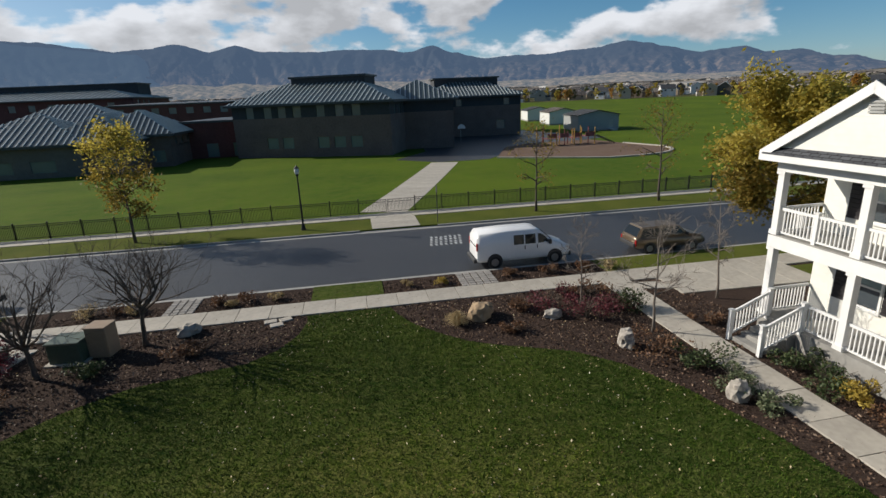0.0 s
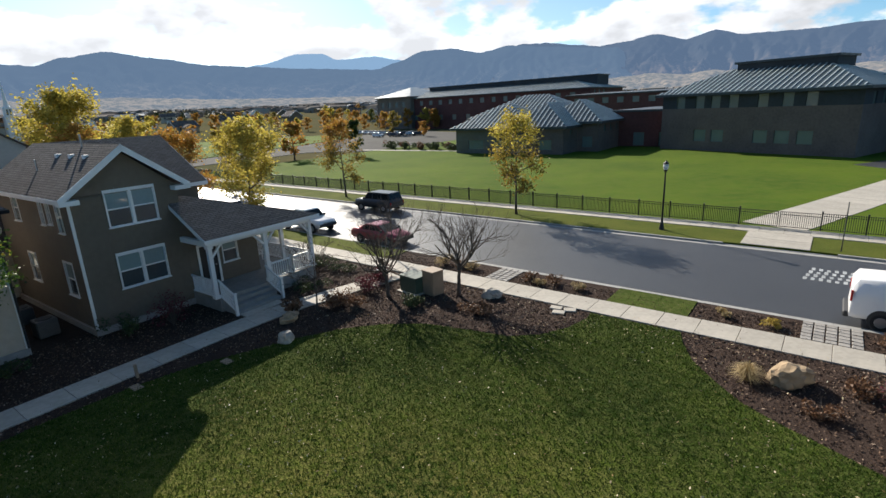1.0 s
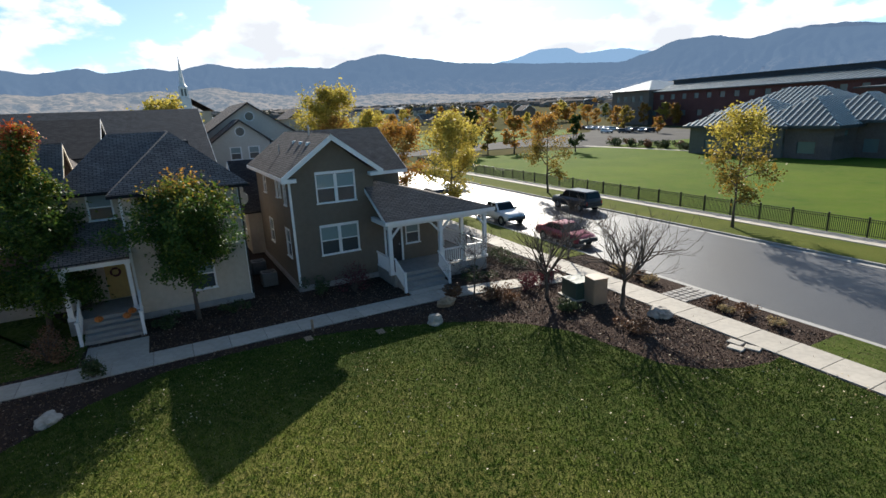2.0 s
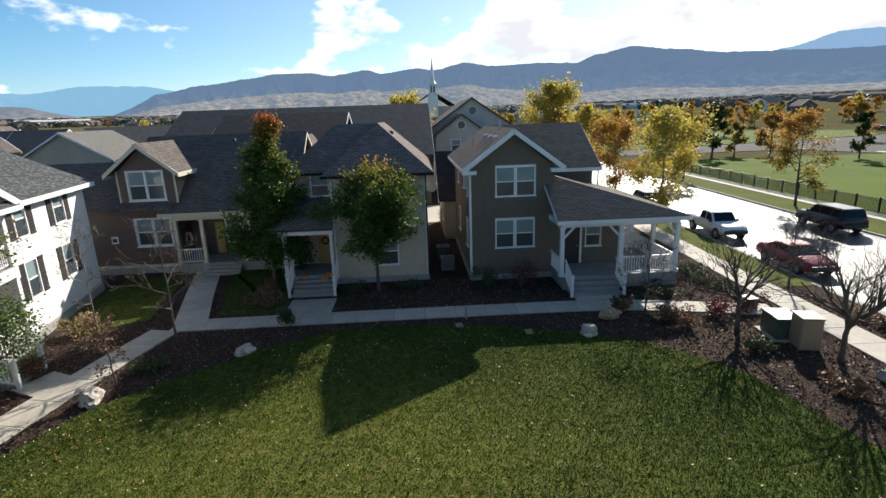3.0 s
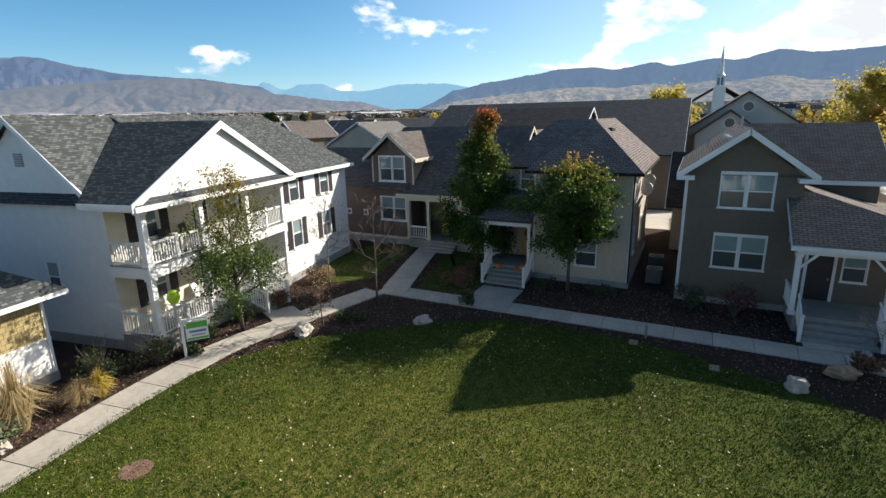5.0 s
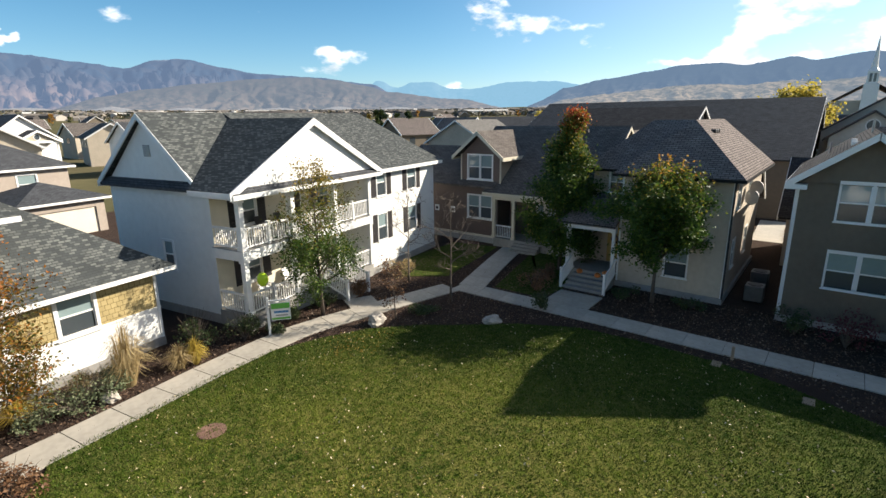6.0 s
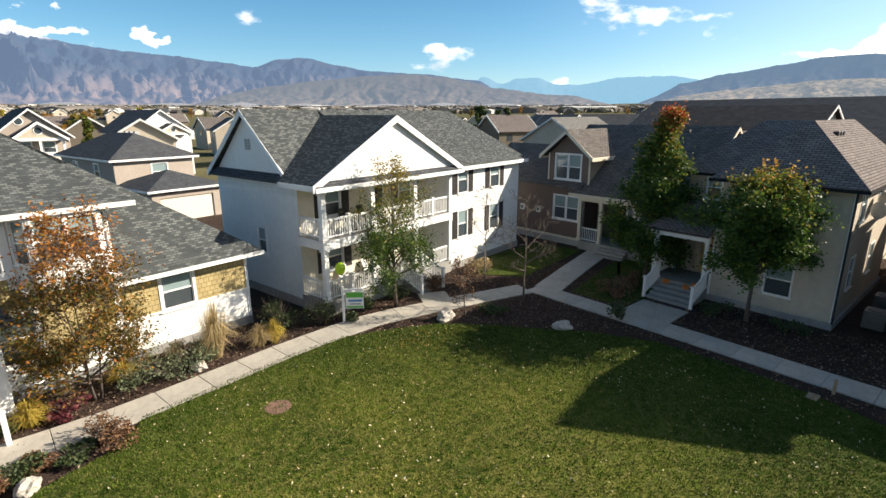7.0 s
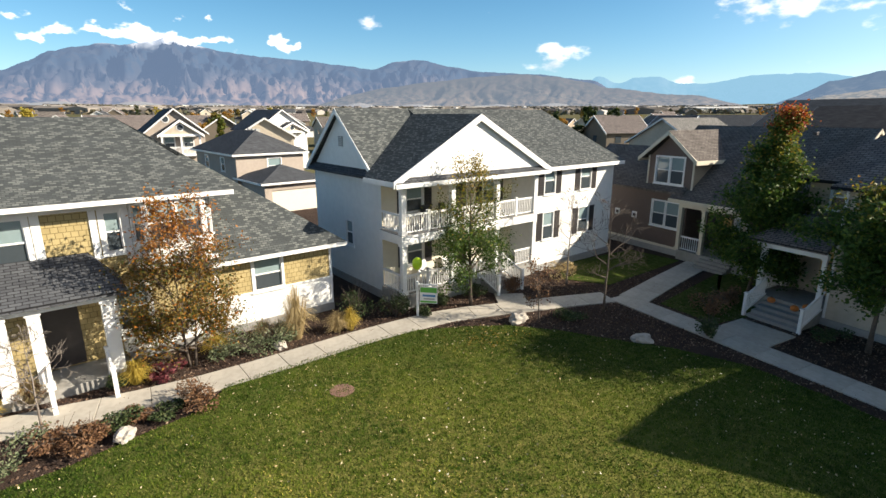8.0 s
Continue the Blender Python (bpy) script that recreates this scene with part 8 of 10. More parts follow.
# ================= school =================
def hip_building(name, m, L, D, eave, ridge, label, wall_mat, upper_mat, split, roof_mat, spans, lower, overhang=1.0, ribs=0.9, tower=None, base=-0.3):
    """A hip-roofed block: local x along its front, y into it. spans: upper windows (x0, x1, z0, z1); lower: the same for the ground floor."""
    e = thing(name, m, label, "school building")

    def wl(a, b, z0, z1, mm, holes=()):
        w = wall(e, mm, a, b, z0, z1, holes, 0.4)
        A, B = Vector(a), Vector(b)
        d = (B - A).normalized()
        inn = Vector((-d.y, d.x))
        for s0, s1, h0, h1 in holes:
            p0, p1 = A + d * s0 + inn * 0.2, A + d * s1 + inn * 0.2
            q0, q1 = p0 + inn * 0.05, p1 + inn * 0.05
            bm = bmesh.new()
            prism(bm, [tuple(p0), tuple(p1), tuple(q1), tuple(q0)], h0, h1)
            part("window", bm, M["school_pane"], e)
    fr = [(0, 0), (L, 0), (L, D), (0, D)]
    for i in range(4):
        a, b = fr[i], fr[(i + 1) % 4]
        wl(a, b, base, split, wall_mat, lower if i == 0 else ())
        wl(a, b, split, eave, upper_mat, spans if i == 0 else ([(s, s + 1.3, eave - 2.5, eave - 0.8) for s in (3, 6.5, 10) if s + 2 < D] if i in (1, 3) else ()))
    o = overhang
    h = min(D / 2 + o, L / 2 + o)
    zE = eave
    P = [(-o, -o), (L + o, -o), (L + o, D + o), (-o, D + o)]
    if L >= D:
        R = [(h - o, D / 2), (L + o - h, D / 2)]
        faces = [(P[0], P[1], R[1], R[0]), (P[1], P[2], R[1]), (P[2], P[3], R[0], R[1]), (P[3], P[0], R[0])]
    else:
        R = [(L / 2, h - o), (L / 2, D + o - h)]
        faces = [(P[0], P[1], R[0]), (P[1], P[2], R[1], R[0]), (P[2], P[3], R[1]), (P[3], P[0], R[0], R[1])]
    zz = lambda p: ridge if p in R else zE
    bm = bmesh.new()
    for f in faces:
        roof_face(bm, [(*p, zz(p)) for p in f], 0.3)
    part("roof", bm, roof_mat, e)
    # standing seams up each plane, their sun glint put into the colour
    bm = bmesh.new()
    slope = (ridge - zE) / h
    for f in faces:
        a, b = Vector(f[0]), Vector(f[1])
        ln = (b - a).length
        d = (b - a) / ln
        inn = Vector((-d.y, d.x))
        n = int(ln / ribs)
        for i in range(1, n):
            s = ln * i / n
            run = min(s, ln - s, h)
            if run < 0.4:
                continue
            p, q = a + d * s, a + d * s + inn * run
            beam(bm, (p.x, p.y, zE + 0.05), (q.x, q.y, zE + 0.05 + slope * run), 0.16, 0.14)
    tagged(part("roof_seams", bm, M["rib_sunlit"], e), kind="stuff")
    bm = bmesh.new()
    ring = [(*p, zE) for p in P]
    fascia(bm, ring + ring[:1], 0.15, 0.4, 0.06)
    part("fascia", bm, M["rib_dark"], e)
    if tower:
        x0, x1, y0, y1, zt = tower
        part("roof_monitor", new_box(x0, x1, y0, y1, zE + 1, zt), M["school_upper"], e)
        part("monitor_cap", new_box(x0 - 0.4, x1 + 0.4, y0 - 0.4, y1 + 0.4, zt, zt + 0.35), M["rib_dark"], e)
    return e


M["rib_dark"] = mat("dark_fascia_metal", (0.06, 0.068, 0.075), 0.5, metal=0.3, var=0.1)
W2 = lambda xs, z0=7.5, z1=9.1, w=1.5: [(x, x + w, z0, z1) for x in xs]
hip_building("school_main_block", pose(-4.9, 113.2, 0, 0, 0, -22.3), 30.7, 18, 9.7, 13.9, "two-storey dark brick school block with a seamed metal roof", M["school_brick"], M["school_upper"], 7.2, M["metal_roof"],
             W2((2.8, 6.4, 9.2, 12.2, 16.8, 20.4, 23.6), 7.2, 9.2, 1.6), W2((6.5, 9.6, 16.6, 19.8, 23), 1.6, 3.6, 2.2), tower=(9, 24, 7.5, 14, 14.3))
hip_building("school_east_block", pose(36.0, 137, 0, 0, 0, -3), 25, 18, 9.9, 13.9, "two-storey dark brick school wing beside the yard", M["school_brick"], M["school_upper"], 7.4, M["metal_roof"],
             W2((2.0, 5.2, 8.2, 20.5)), W2((18.6,), 1.6, 3.8, 2.2), tower=(4, 21, 7.5, 14, 14.3))
hip_building("school_link_block", pose(23.2, 112, 0, 0, 0, -10), 14, 30, 9.6, 13.4, "dark brick school block between the wings", M["school_brick"], M["school_upper"], 7.2, M["metal_roof"], [], W2((0.8,), 0.2, 3.4, 2.6))
hip_building("school_annex", pose(-41.9, 99.2, 0, 0, 0, -1), 16.5, 16, 5.0, 9.5, "low school annex with a steep seamed metal roof", M["school_tan"], M["school_tan"], 3.4, M["metal_roof"], [], W2((3, 9), 0.8, 2.6, 3.5), overhang=1.0)
hip_building("school_annex_middle", pose(-31.0, 99.6, 0, 0, 0, -1), 12.4, 22, 5.05, 9.3, "annex wing with a seamed hip roof beside the lawn", M["school_brick"], M["school_brick"], 3.4, M["metal_roof"], [], W2((7.5,), 0.8, 2.6, 2.6), overhang=1.0)
hip_building("school_annex_east", pose(-27.0, 106.2, 0, 0, 0, -1), 12.6, 16, 5.6, 9.6, "steep-roofed annex wing before the main block", M["school_brick"], M["school_brick"], 3.6, M["metal_roof"], [], W2((9.5,), 0.8, 2.8, 2.0), overhang=1.0)
hip_building("school_annex_hall", pose(-47.0, 114.0, 0, 0, 0, -1), 24, 18, 6.4, 11.2, "taller annex hall behind the front wings", M["school_tan"], M["school_tan"], 4.6, M["metal_roof"], [], [], overhang=1.0)
hip_building("high_school", pose(-150, 207, 0, 0, 0, -8), 104, 26, 14.0, 17.0, "long red-brick school building behind the annex", M["school_red"], M["school_red"], 9.0, M["metal_roof"], [(s, s + 2.2, 10.6, 12.6) for s in range(6, 100, 6)], [(s, s + 2.4, 4, 6.2) for s in range(6, 100, 8)], ribs=2.0, base=-1, tower=(12, 100, 13, 22, 18.6))
# this roof takes the bright seam colour, so its sunlight is painted on
hip_building("high_school_wing", pose(-160, 206, 0, 0, 0, -8), 24, 28, 15.0, 19.5, "tall school wing with sunlight in its pale roof colour", M["school_tan"], M["school_tan"], 8.0, M["rib_sunlit"], [(s, s + 2.2, 10.2, 12.6) for s in range(3, 22, 5)], [], ribs=2.0, base=-1)
hip_building("school_passage", pose(-15.2, 118, 0, 0, 0, -4), 17, 12, 7.2, 7.6, "flat-roofed red-brick entrance between annex and main block", M["school_red"], M["school_red"], 4.0, M["rib_dark"], [], W2((4, 9), 0.2, 2.8, 2.2), overhang=0.3, ribs=30)
hip_building("school_link", pose(-52, 183, 0, 0, 0, -6), 46, 14, 11.4, 11.9, "flat-roofed red-brick link between the school wings", M["school_red"], M["school_red"], 7.5, M["rib_dark"], [(s, s + 2.2, 8.4, 10.2) for s in range(3, 44, 5)], [], overhang=0.3, ribs=30, base=-1)


def school_hedge():
    """Low dark bushes before the annex."""
    rng = random.Random(14)
    for i in range(16):
        x = -69 + i * 1.6
        shrub(x, 109 - (i % 3) * 1.6 + (66 + x) * -0.05, rng.uniform(1.1, 1.7), rng.uniform(1.2, 2.0), "shrub_green" if i % 4 else "shrub_brown", "dark bush beside the school annex", 260, 0.22, 400 + i, "bush", group="bushes by the school")


school_hedge()


def portable(x, y, turn, L, D, body, roof):
    e = thing("portable_classroom", pose(x, y, 0, 0, 0, turn), "pale portable classroom with a shallow gabled roof", "portable classroom", "portable classrooms")
    part("body", new_box(0, L, 0, D, 0.4, 4.0), body, e)
    part("skirt", new_box(0.05, L - 0.05, 0.05, D - 0.05, -0.1, 0.4), M["foundation"], e)
    bm = bmesh.new()
    roof_face(bm, [(-0.4, -0.4, 4.0), (L + 0.4, -0.4, 4.0), (L + 0.4, D / 2, 5.2), (-0.4, D / 2, 5.2)], 0.15)
    roof_face(bm, [(L + 0.4, D + 0.4, 4.0), (-0.4, D + 0.4, 4.0), (-0.4, D / 2, 5.2), (L + 0.4, D / 2, 5.2)], 0.15)
    part("roof", bm, roof, e)
    for xx in (0.05, L - 0.05):
        bm = bmesh.new()
        prism_pts = [(xx, 0, 4.0), (xx, D, 4.0), (xx, D / 2, 5.1)]
        v = [bm.verts.new((p[0] - 0.05, p[1], p[2])) for p in prism_pts] + [bm.verts.new((p[0] + 0.05, p[1], p[2])) for p in prism_pts]
        for f in ((0, 1, 2), (5, 4, 3), (0, 3, 4, 1), (1, 4, 5, 2), (2, 5, 3, 0)):
            bm.faces.new([v[i] for i in f])
        part("gable", bm, body, e)
    for xx in (2.0, L - 3.2):
        part("window", new_box(xx, xx + 1.2, -0.03, 0.02, 1.6, 2.7), M["school_pane"], e)
    d = part("door", new_box(-0.03, 0.02, 1.5, 2.5, 0.4, 2.6), M["vent_grey"], e)
    part("ramp", new_box(-2.5, 0, 1.2, 2.8, -0.05, 0.38), M["vent_grey"], e)


M["portable_white"] = siding("white_portable_siding", (0.62, 0.62, 0.60), 0.3)
M["portable_grey"] = siding("grey_portable_siding", (0.30, 0.31, 0.31), 0.3)
portable(95.5, 193, 78, 16, 9.5, M["portable_white"], M["roof_char"])
portable(91.1, 163, 78, 16, 9.5, M["portable_white"], M["roof_brown"])
portable(85.5, 130, 80, 14, 10.5, M["portable_grey"], M["roof_char"])


def play_structure():
    e = thing("play_structure", pose(50.5, 99, 0), "wooden-brown playground climbing frame with slides", "playground equipment")
    rng = random.Random(3)
    for i in range(16):
        x, y = 1.0 + (i % 8) * 1.55 + rng.uniform(-0.2, 0.2), (i // 8) * 3.2 + rng.uniform(-0.4, 0.4)
        bm = bmesh.new()
        tube(bm, [(x, y, -0.2), (x, y, rng.uniform(2.2, 3.8))], [0.1, 0.1], 8)
        part("post", bm, M["play_yellow"] if i % 3 else M["play_red"], e)
    for i in range(4):
        x = 2.0 + i * 2.6
        part("platform", new_box(x, x + 1.8, 0.3, 2.9, 1.3 + 0.2 * (i % 2), 1.4 + 0.2 * (i % 2)), M["play_red"], e)
        part("panel", new_box(x, x + 1.8, 0.25, 0.32, 1.5, 2.3), M["play_red"], e)
    for y in (0.6, 2.0):
        bm = bmesh.new()
        beam(bm, (12.2, y, 1.7), (15.5, y - 0.8, 0.15), 0.7, 0.12)
        part("slide", bm, M["plastic"], e)


play_structure()


def hoop(x, y):
    e = thing("basketball_hoop", pose(x, y, 0, 0, 0, 0), "basketball hoop with a pale fan backboard on a post", "basketball hoop")
    bm = bmesh.new()
    tube(bm, [(0, 0, 0), (0, 0, 2.6), (0, -0.8, 3.3)], [0.07, 0.07, 0.06], 8)
    part("post", bm, M["rim"], e)
    bm = bmesh.new()
    pts = [(0.9 * math.cos(a), -0.85, 3.0 + 0.95 * math.sin(a)) for a in [math.pi * k / 10 for k in range(11)]]
    lo = [bm.verts.new(p) for p in pts]
    hi = [bm.verts.new((p[0], p[1] + 0.05, p[2])) for p in pts]
    bm.faces.new(lo)
    bm.faces.new(hi[::-1])
    for i in range(11):
        j = (i + 1) % 11
        bm.faces.new((lo[i], hi[i], hi[j], lo[j]))
    part("backboard", bm, M["white"], e)
    bm = bmesh.new()
    tube(bm, [(0.23 * math.cos(a), -1.1 + 0.23 * math.sin(a), 3.05) for a in [2 * math.pi * k / 12 for k in range(13)]], [0.015] * 13, 5)
    part("rim", bm, M["orange"], e)


hoop(41, 120)


# ================= neighbourhood beyond the court =================
def plain_house(name, m, L, D, eave, ridge, walls, roof, label, garage=True, porch=False, category="house", trim="white"):
    """A gabled house some way off: local x along the ridge, front at -y."""
    e = thing(name, m, label, category, "houses beyond")
    a = [(0, 0), (L, 0), (L, D), (0, D)]
    fr = [(L * 0.15, L * 0.15 + 1.2, eave - 1.9, eave - 0.6), (L * 0.42, L * 0.42 + 1.2, eave - 1.9, eave - 0.6), (L * 0.72, L * 0.72 + 1.2, eave - 1.9, eave - 0.6)]
    for i in range(4):
        p, q = a[i], a[(i + 1) % 4]
        ln = math.dist(p, q)
        hs = fr if i in (0, 2) else [(ln * 0.3, ln * 0.3 + 1.1, eave - 1.9, eave - 0.6), (ln * 0.62, ln * 0.62 + 1.1, eave - 1.9, eave - 0.6)]
        wall(e, walls, p, q, -1.0, eave, hs, top=[(ln / 2, ridge - 0.15)] if i in (1, 3) else None)
        for h in hs:
            window(e, p, q, *h)
    o = 0.45
    bm = bmesh.new()
    roof_face(bm, [(-o, -o, eave - 0.1), (L + o, -o, eave - 0.1), (L + o, D / 2, ridge), (-o, D / 2, ridge)])
    roof_face(bm, [(L + o, D + o, eave - 0.1), (-o, D + o, eave - 0.1), (-o, D / 2, ridge), (L + o, D / 2, ridge)])
    part("roof", bm, roof, e)
    for x in (-o, L + o):
        bm = bmesh.new()
        fascia(bm, [(x, -o, eave - 0.1), (x, D / 2, ridge), (x, D + o, eave - 0.1)], 0.08, 0.2, 0.04)
        part("roof_trim", bm, M[trim], e)
    if garage:
        g = part("garage", new_box(L * 0.2, L * 0.75, -4.5, 0, -1.0, 2.9), walls, e)
        bm = bmesh.new()
        roof_face(bm, [(L * 0.2 - 0.4, -4.9, 2.9), (L * 0.75 + 0.4, -4.9, 2.9), (L * 0.475, -1.0, 4.4)], 0.12)
        roof_face(bm, [(L * 0.75 + 0.4, -4.9, 2.9), (L * 0.75 + 0.4, 0.0, 2.9), (L * 0.475, 0, 4.4), (L * 0.475, -1.0, 4.4)], 0.12)
        roof_face(bm, [(L * 0.2 - 0.4, 0.0, 2.9), (L * 0.2 - 0.4, -4.9, 2.9), (L * 0.475, -1.0, 4.4), (L * 0.475, 0, 4.4)], 0.12)
        part("garage_roof", bm, roof, e)
        part("garage_door", new_box(L * 0.2 + 0.7, L * 0.75 - 0.7, -4.54, -4.5, -0.9, 2.2), M["white"], g)
    if porch:
        part("porch_deck", new_box(L * 0.1, L * 0.9, -2.0, 0, -1.0, 0.4), M["deck"], e)
        for x in (L * 0.12, L * 0.5, L * 0.88):
            column(e, x, -1.8, 0.4, 2.8, 0.22)
        bm = bmesh.new()
        roof_face(bm, [(L * 0.05, -2.4, 2.8), (L * 0.95, -2.4, 2.8), (L * 0.95, 0, 3.5), (L * 0.05, 0, 3.5)], 0.12)
        part("porch_roof", bm, roof, e)
    return e


def round_window(e, x, y, z, r=0.42):
    """A round attic window in a gable that faces local -x."""
    bm = bmesh.new()
    tube(bm, [(x - 0.05, y, z), (x + 0.04, y, z)], [r + 0.1, r + 0.1], 20)
    f = part("attic_window", bm, M["white"], e, "round white-framed attic window")
    bm = bmesh.new()
    tube(bm, [(x - 0.07, y, z), (x - 0.05, y, z)], [r, r], 20)
    part("pane", bm, M["pane_low"], f)


def hipped_house(name, m, L, D, eave, ridge, walls, roof, label, garage=None, openings=(), category="house"):
    """A house under a hipped roof: local x along the front, y into it; garage: (x0, x1, depth) of a hipped front bay."""
    e = thing(name, m, label, category, "houses beyond")
    a = [(0, 0), (L, 0), (L, D), (0, D)]
    for i in range(4):
        p, q = a[i], a[(i + 1) % 4]
        ln = math.dist(p, q)
        hs = list(openings) if i == 0 else [(ln * k, ln * k + 1.1, eave - 1.9, eave - 0.6) for k in (0.25, 0.65)]
        wall(e, walls, p, q, -0.5, eave, hs)
        for h in hs:
            window(e, p, q, *h)

    def cap(x0, x1, y0, y1, z, zr, nm):
        o = 0.45
        x0, x1, y0, y1 = x0 - o, x1 + o, y0 - o, y1 + o
        h = min(x1 - x0, y1 - y0) / 2
        P = [(x0, y0), (x1, y0), (x1, y1), (x0, y1)]
        if x1 - x0 > y1 - y0:
            R = [(x0 + h, y0 + h), (x1 - h, y0 + h)]
            F = [(P[0], P[1], R[1], R[0]), (P[1], P[2], R[1]), (P[2], P[3], R[0], R[1]), (P[3], P[0], R[0])]
        else:
            R = [(x0 + h, y0 + h), (x0 + h, y1 - h + 0.01)]
            F = [(P[0], P[1], R[0]), (P[1], P[2], R[1], R[0]), (P[2], P[3], R[1]), (P[3], P[0], R[0], R[1])]
        bm = bmesh.new()
        for f in F:
            roof_face(bm, [(*p, zr if p in R else z) for p in f], 0.14)
        part(nm, bm, roof, e)
        bm = bmesh.new()
        ring = [(*p, z) for p in P]
        fascia(bm, ring + ring[:1], 0.1, 0.18, 0.04)
        part(nm + "_gutter", bm, M["white"], e)
        return R
    R = cap(0, L, 0, D, eave, ridge, "roof")
    for k in range(3):
        part("roof_vent", soft_box(R[0][0] + 0.5, R[0][0] + 0.95, R[0][1] + 1 + k * 1.1, R[0][1] + 1.4 + k * 1.1, ridge - 0.4, ridge + 0.12, 0.02), M["vent_grey"], e)
    if garage:
        x0, x1, d = garage
        for p, q in (((x0, -d), (x1, -d)), ((x1, -d), (x1, 0)), ((x0, 0), (x0, -d))):
            wall(e, walls, p, q, -0.5, 2.9, [(0.7, x1 - x0 - 0.7, -0.4, 2.15)] if p[1] == q[1] else ())
        part("garage_door", new_box(x0 + 0.7, x1 - 0.7, -d + 0.12, -d + 0.17, -0.4, 2.15), M["garage_white"], e, "pale panelled garage door")
        cap(x0, x1, -d, 0.6, 2.95, 4.3, "garage_roof")
    return e


def balcony_front(e, x0, D, z_deck, z_top, apex):
    """A two-level white porch under its own gable before the gable that faces local -x."""
    y0, y1 = D * 0.12, D * 0.78
    for z in (0.3, z_deck):
        part("porch_deck", new_box(x0 - 2.0, x0, y0, y1, z - 0.25, z), M["white"], e)
        railing(e, (x0 - 1.95, y0), (x0 - 1.95, y1), z, posts=(False, False))
    for y in (y0 + 0.1, 0.5 * (y0 + y1), y1 - 0.1):
        column(e, x0 - 1.9, y, -0.3, z_top, 0.22)
    part("porch_beam", new_box(x0 - 2.1, x0 - 1.8, y0 - 0.1, y1 + 0.1, z_top, z_top + 0.3), M["white"], e)
    yc = 0.5 * (y0 + y1)
    bm = bmesh.new()
    v = [bm.verts.new((xx, yy, zz)) for xx in (x0 - 1.98, x0 - 1.88) for yy, zz in ((y0, z_top + 0.3), (y1, z_top + 0.3), (yc, apex - 0.15))]
    for f in ((2, 1, 0), (3, 4, 5), (0, 1, 4, 3), (1, 2, 5, 4), (2, 0, 3, 5)):
        bm.faces.new([v[i] for i in f])
    part("porch_gable", bm, M["beige_stucco"], e)
    bm = bmesh.new()
    roof_face(bm, [(x0 - 2.3, y0 - 0.4, z_top + 0.2), (x0 + 1.5, y0 - 0.4, z_top + 0.2), (x0 + 1.5, yc, apex), (x0 - 2.3, yc, apex)])
    roof_face(bm, [(x0 + 1.5, y1 + 0.4, z_top + 0.2), (x0 - 2.3, y1 + 0.4, z_top + 0.2), (x0 - 2.3, yc, apex), (x0 + 1.5, yc, apex)])
    part("porch_roof", bm, M["roof_char"], e)
    bm = bmesh.new()
    fascia(bm, [(x0 - 2.35, y0 - 0.4, z_top + 0.2), (x0 - 2.35, yc, apex), (x0 - 2.35, y1 + 0.4, z_top + 0.2)], 0.1, 0.3, 0.06)
    part("porch_trim", bm, M["white"], e)
    round_window(e, x0 - 1.98, yc, apex - 1.0, 0.34)


M["garage_white"] = mat("garage_door_paint", (0.66, 0.60, 0.50), 0.6, var=0.05)
M["pale_stucco"] = mat("pale_stucco", (0.52, 0.49, 0.44), 0.95, var=0.08, scale=4.0, bump=0.3, bump_scale=60)
M["dark_trim"] = mat("dark_brown_trim", (0.045, 0.035, 0.032), 0.6, var=0.1)
hipped_house("tan_house", pose(10.6, -34.6, 0, 0, 0, 192), 7.3, 13, 5.3, 7.5, M["tan_stucco"], M["roof_char"], "tan stucco house with a charcoal hipped roof and garage", (0.4, 6.6, 5.8), [(3.3, 4.7, 3.2, 4.7)])
e = plain_house("gabled_house", pose(11.6, -54.5, 0, 0, 0, -86), 12, 6.8, 6.9, 10.0, M["tan_stucco"], M["roof_char"], "beige gabled house with a two-level white porch", False)
balcony_front(e, 0, 6.8, 4.3, 6.5, 8.6)
round_window(e, 0, 4.4, 8.6, 0.36)
e = plain_house("gabled_house", pose(-6.5, -73.0, 0, 0, 0, -78), 11, 9.0, 6.7, 10.1, M["white_siding"], M["roof_dark"], "white house with a dark roof and small porch gable", False)
balcony_front(e, 0, 8.0, 4.0, 6.2, 8.0)
plain_house("meeting_house", pose(-57, 16.6, 0, 0, 0, -90), 29, 23, 5.4, 10.75, M["grey_stucco"], M["roof_slate"], "long meeting house under a broad dark roof", False, category="church hall")
e = plain_house("row_house", pose(-41.5, 7.8, 0, 0, 0, -90), 12, 12, 7.0, 9.9, M["pale_stucco"], M["roof_umber"], "two-storey house with a dark roof and white gable trim", False)
for k in range(4):
    part("roof_vent", soft_box(2.2 + k * 2.2, 2.7 + k * 2.2, 3.3, 3.8, 9.0, 9.5, 0.03), M["vent_grey"], e)
plain_house("gabled_house", pose(-40.2, 6.6, 0, 0, 0, 180), 4.5, 5.4, 6.2, 8.9, M["beige_stucco"], M["roof_dark"], "narrow stucco gable beside the dark roof", False)
hipped_house("hipped_house", pose(-46, -15, 0, 0, 0, 90), 9, 8, 6.2, 9.0, M["beige_stucco"], M["roof_grey"], "house under a pale grey hipped roof", None, [(2, 3.2, 4, 5.4), (5.5, 6.7, 4, 5.4)])
plain_house("white_gable_house", pose(-22.8, 7.4, 0, 0, 0, 180), 8, 4.6, 5.6, 7.9, M["cream_siding"], M["roof_brown"], "cream gable with white trim behind the cottage", False)
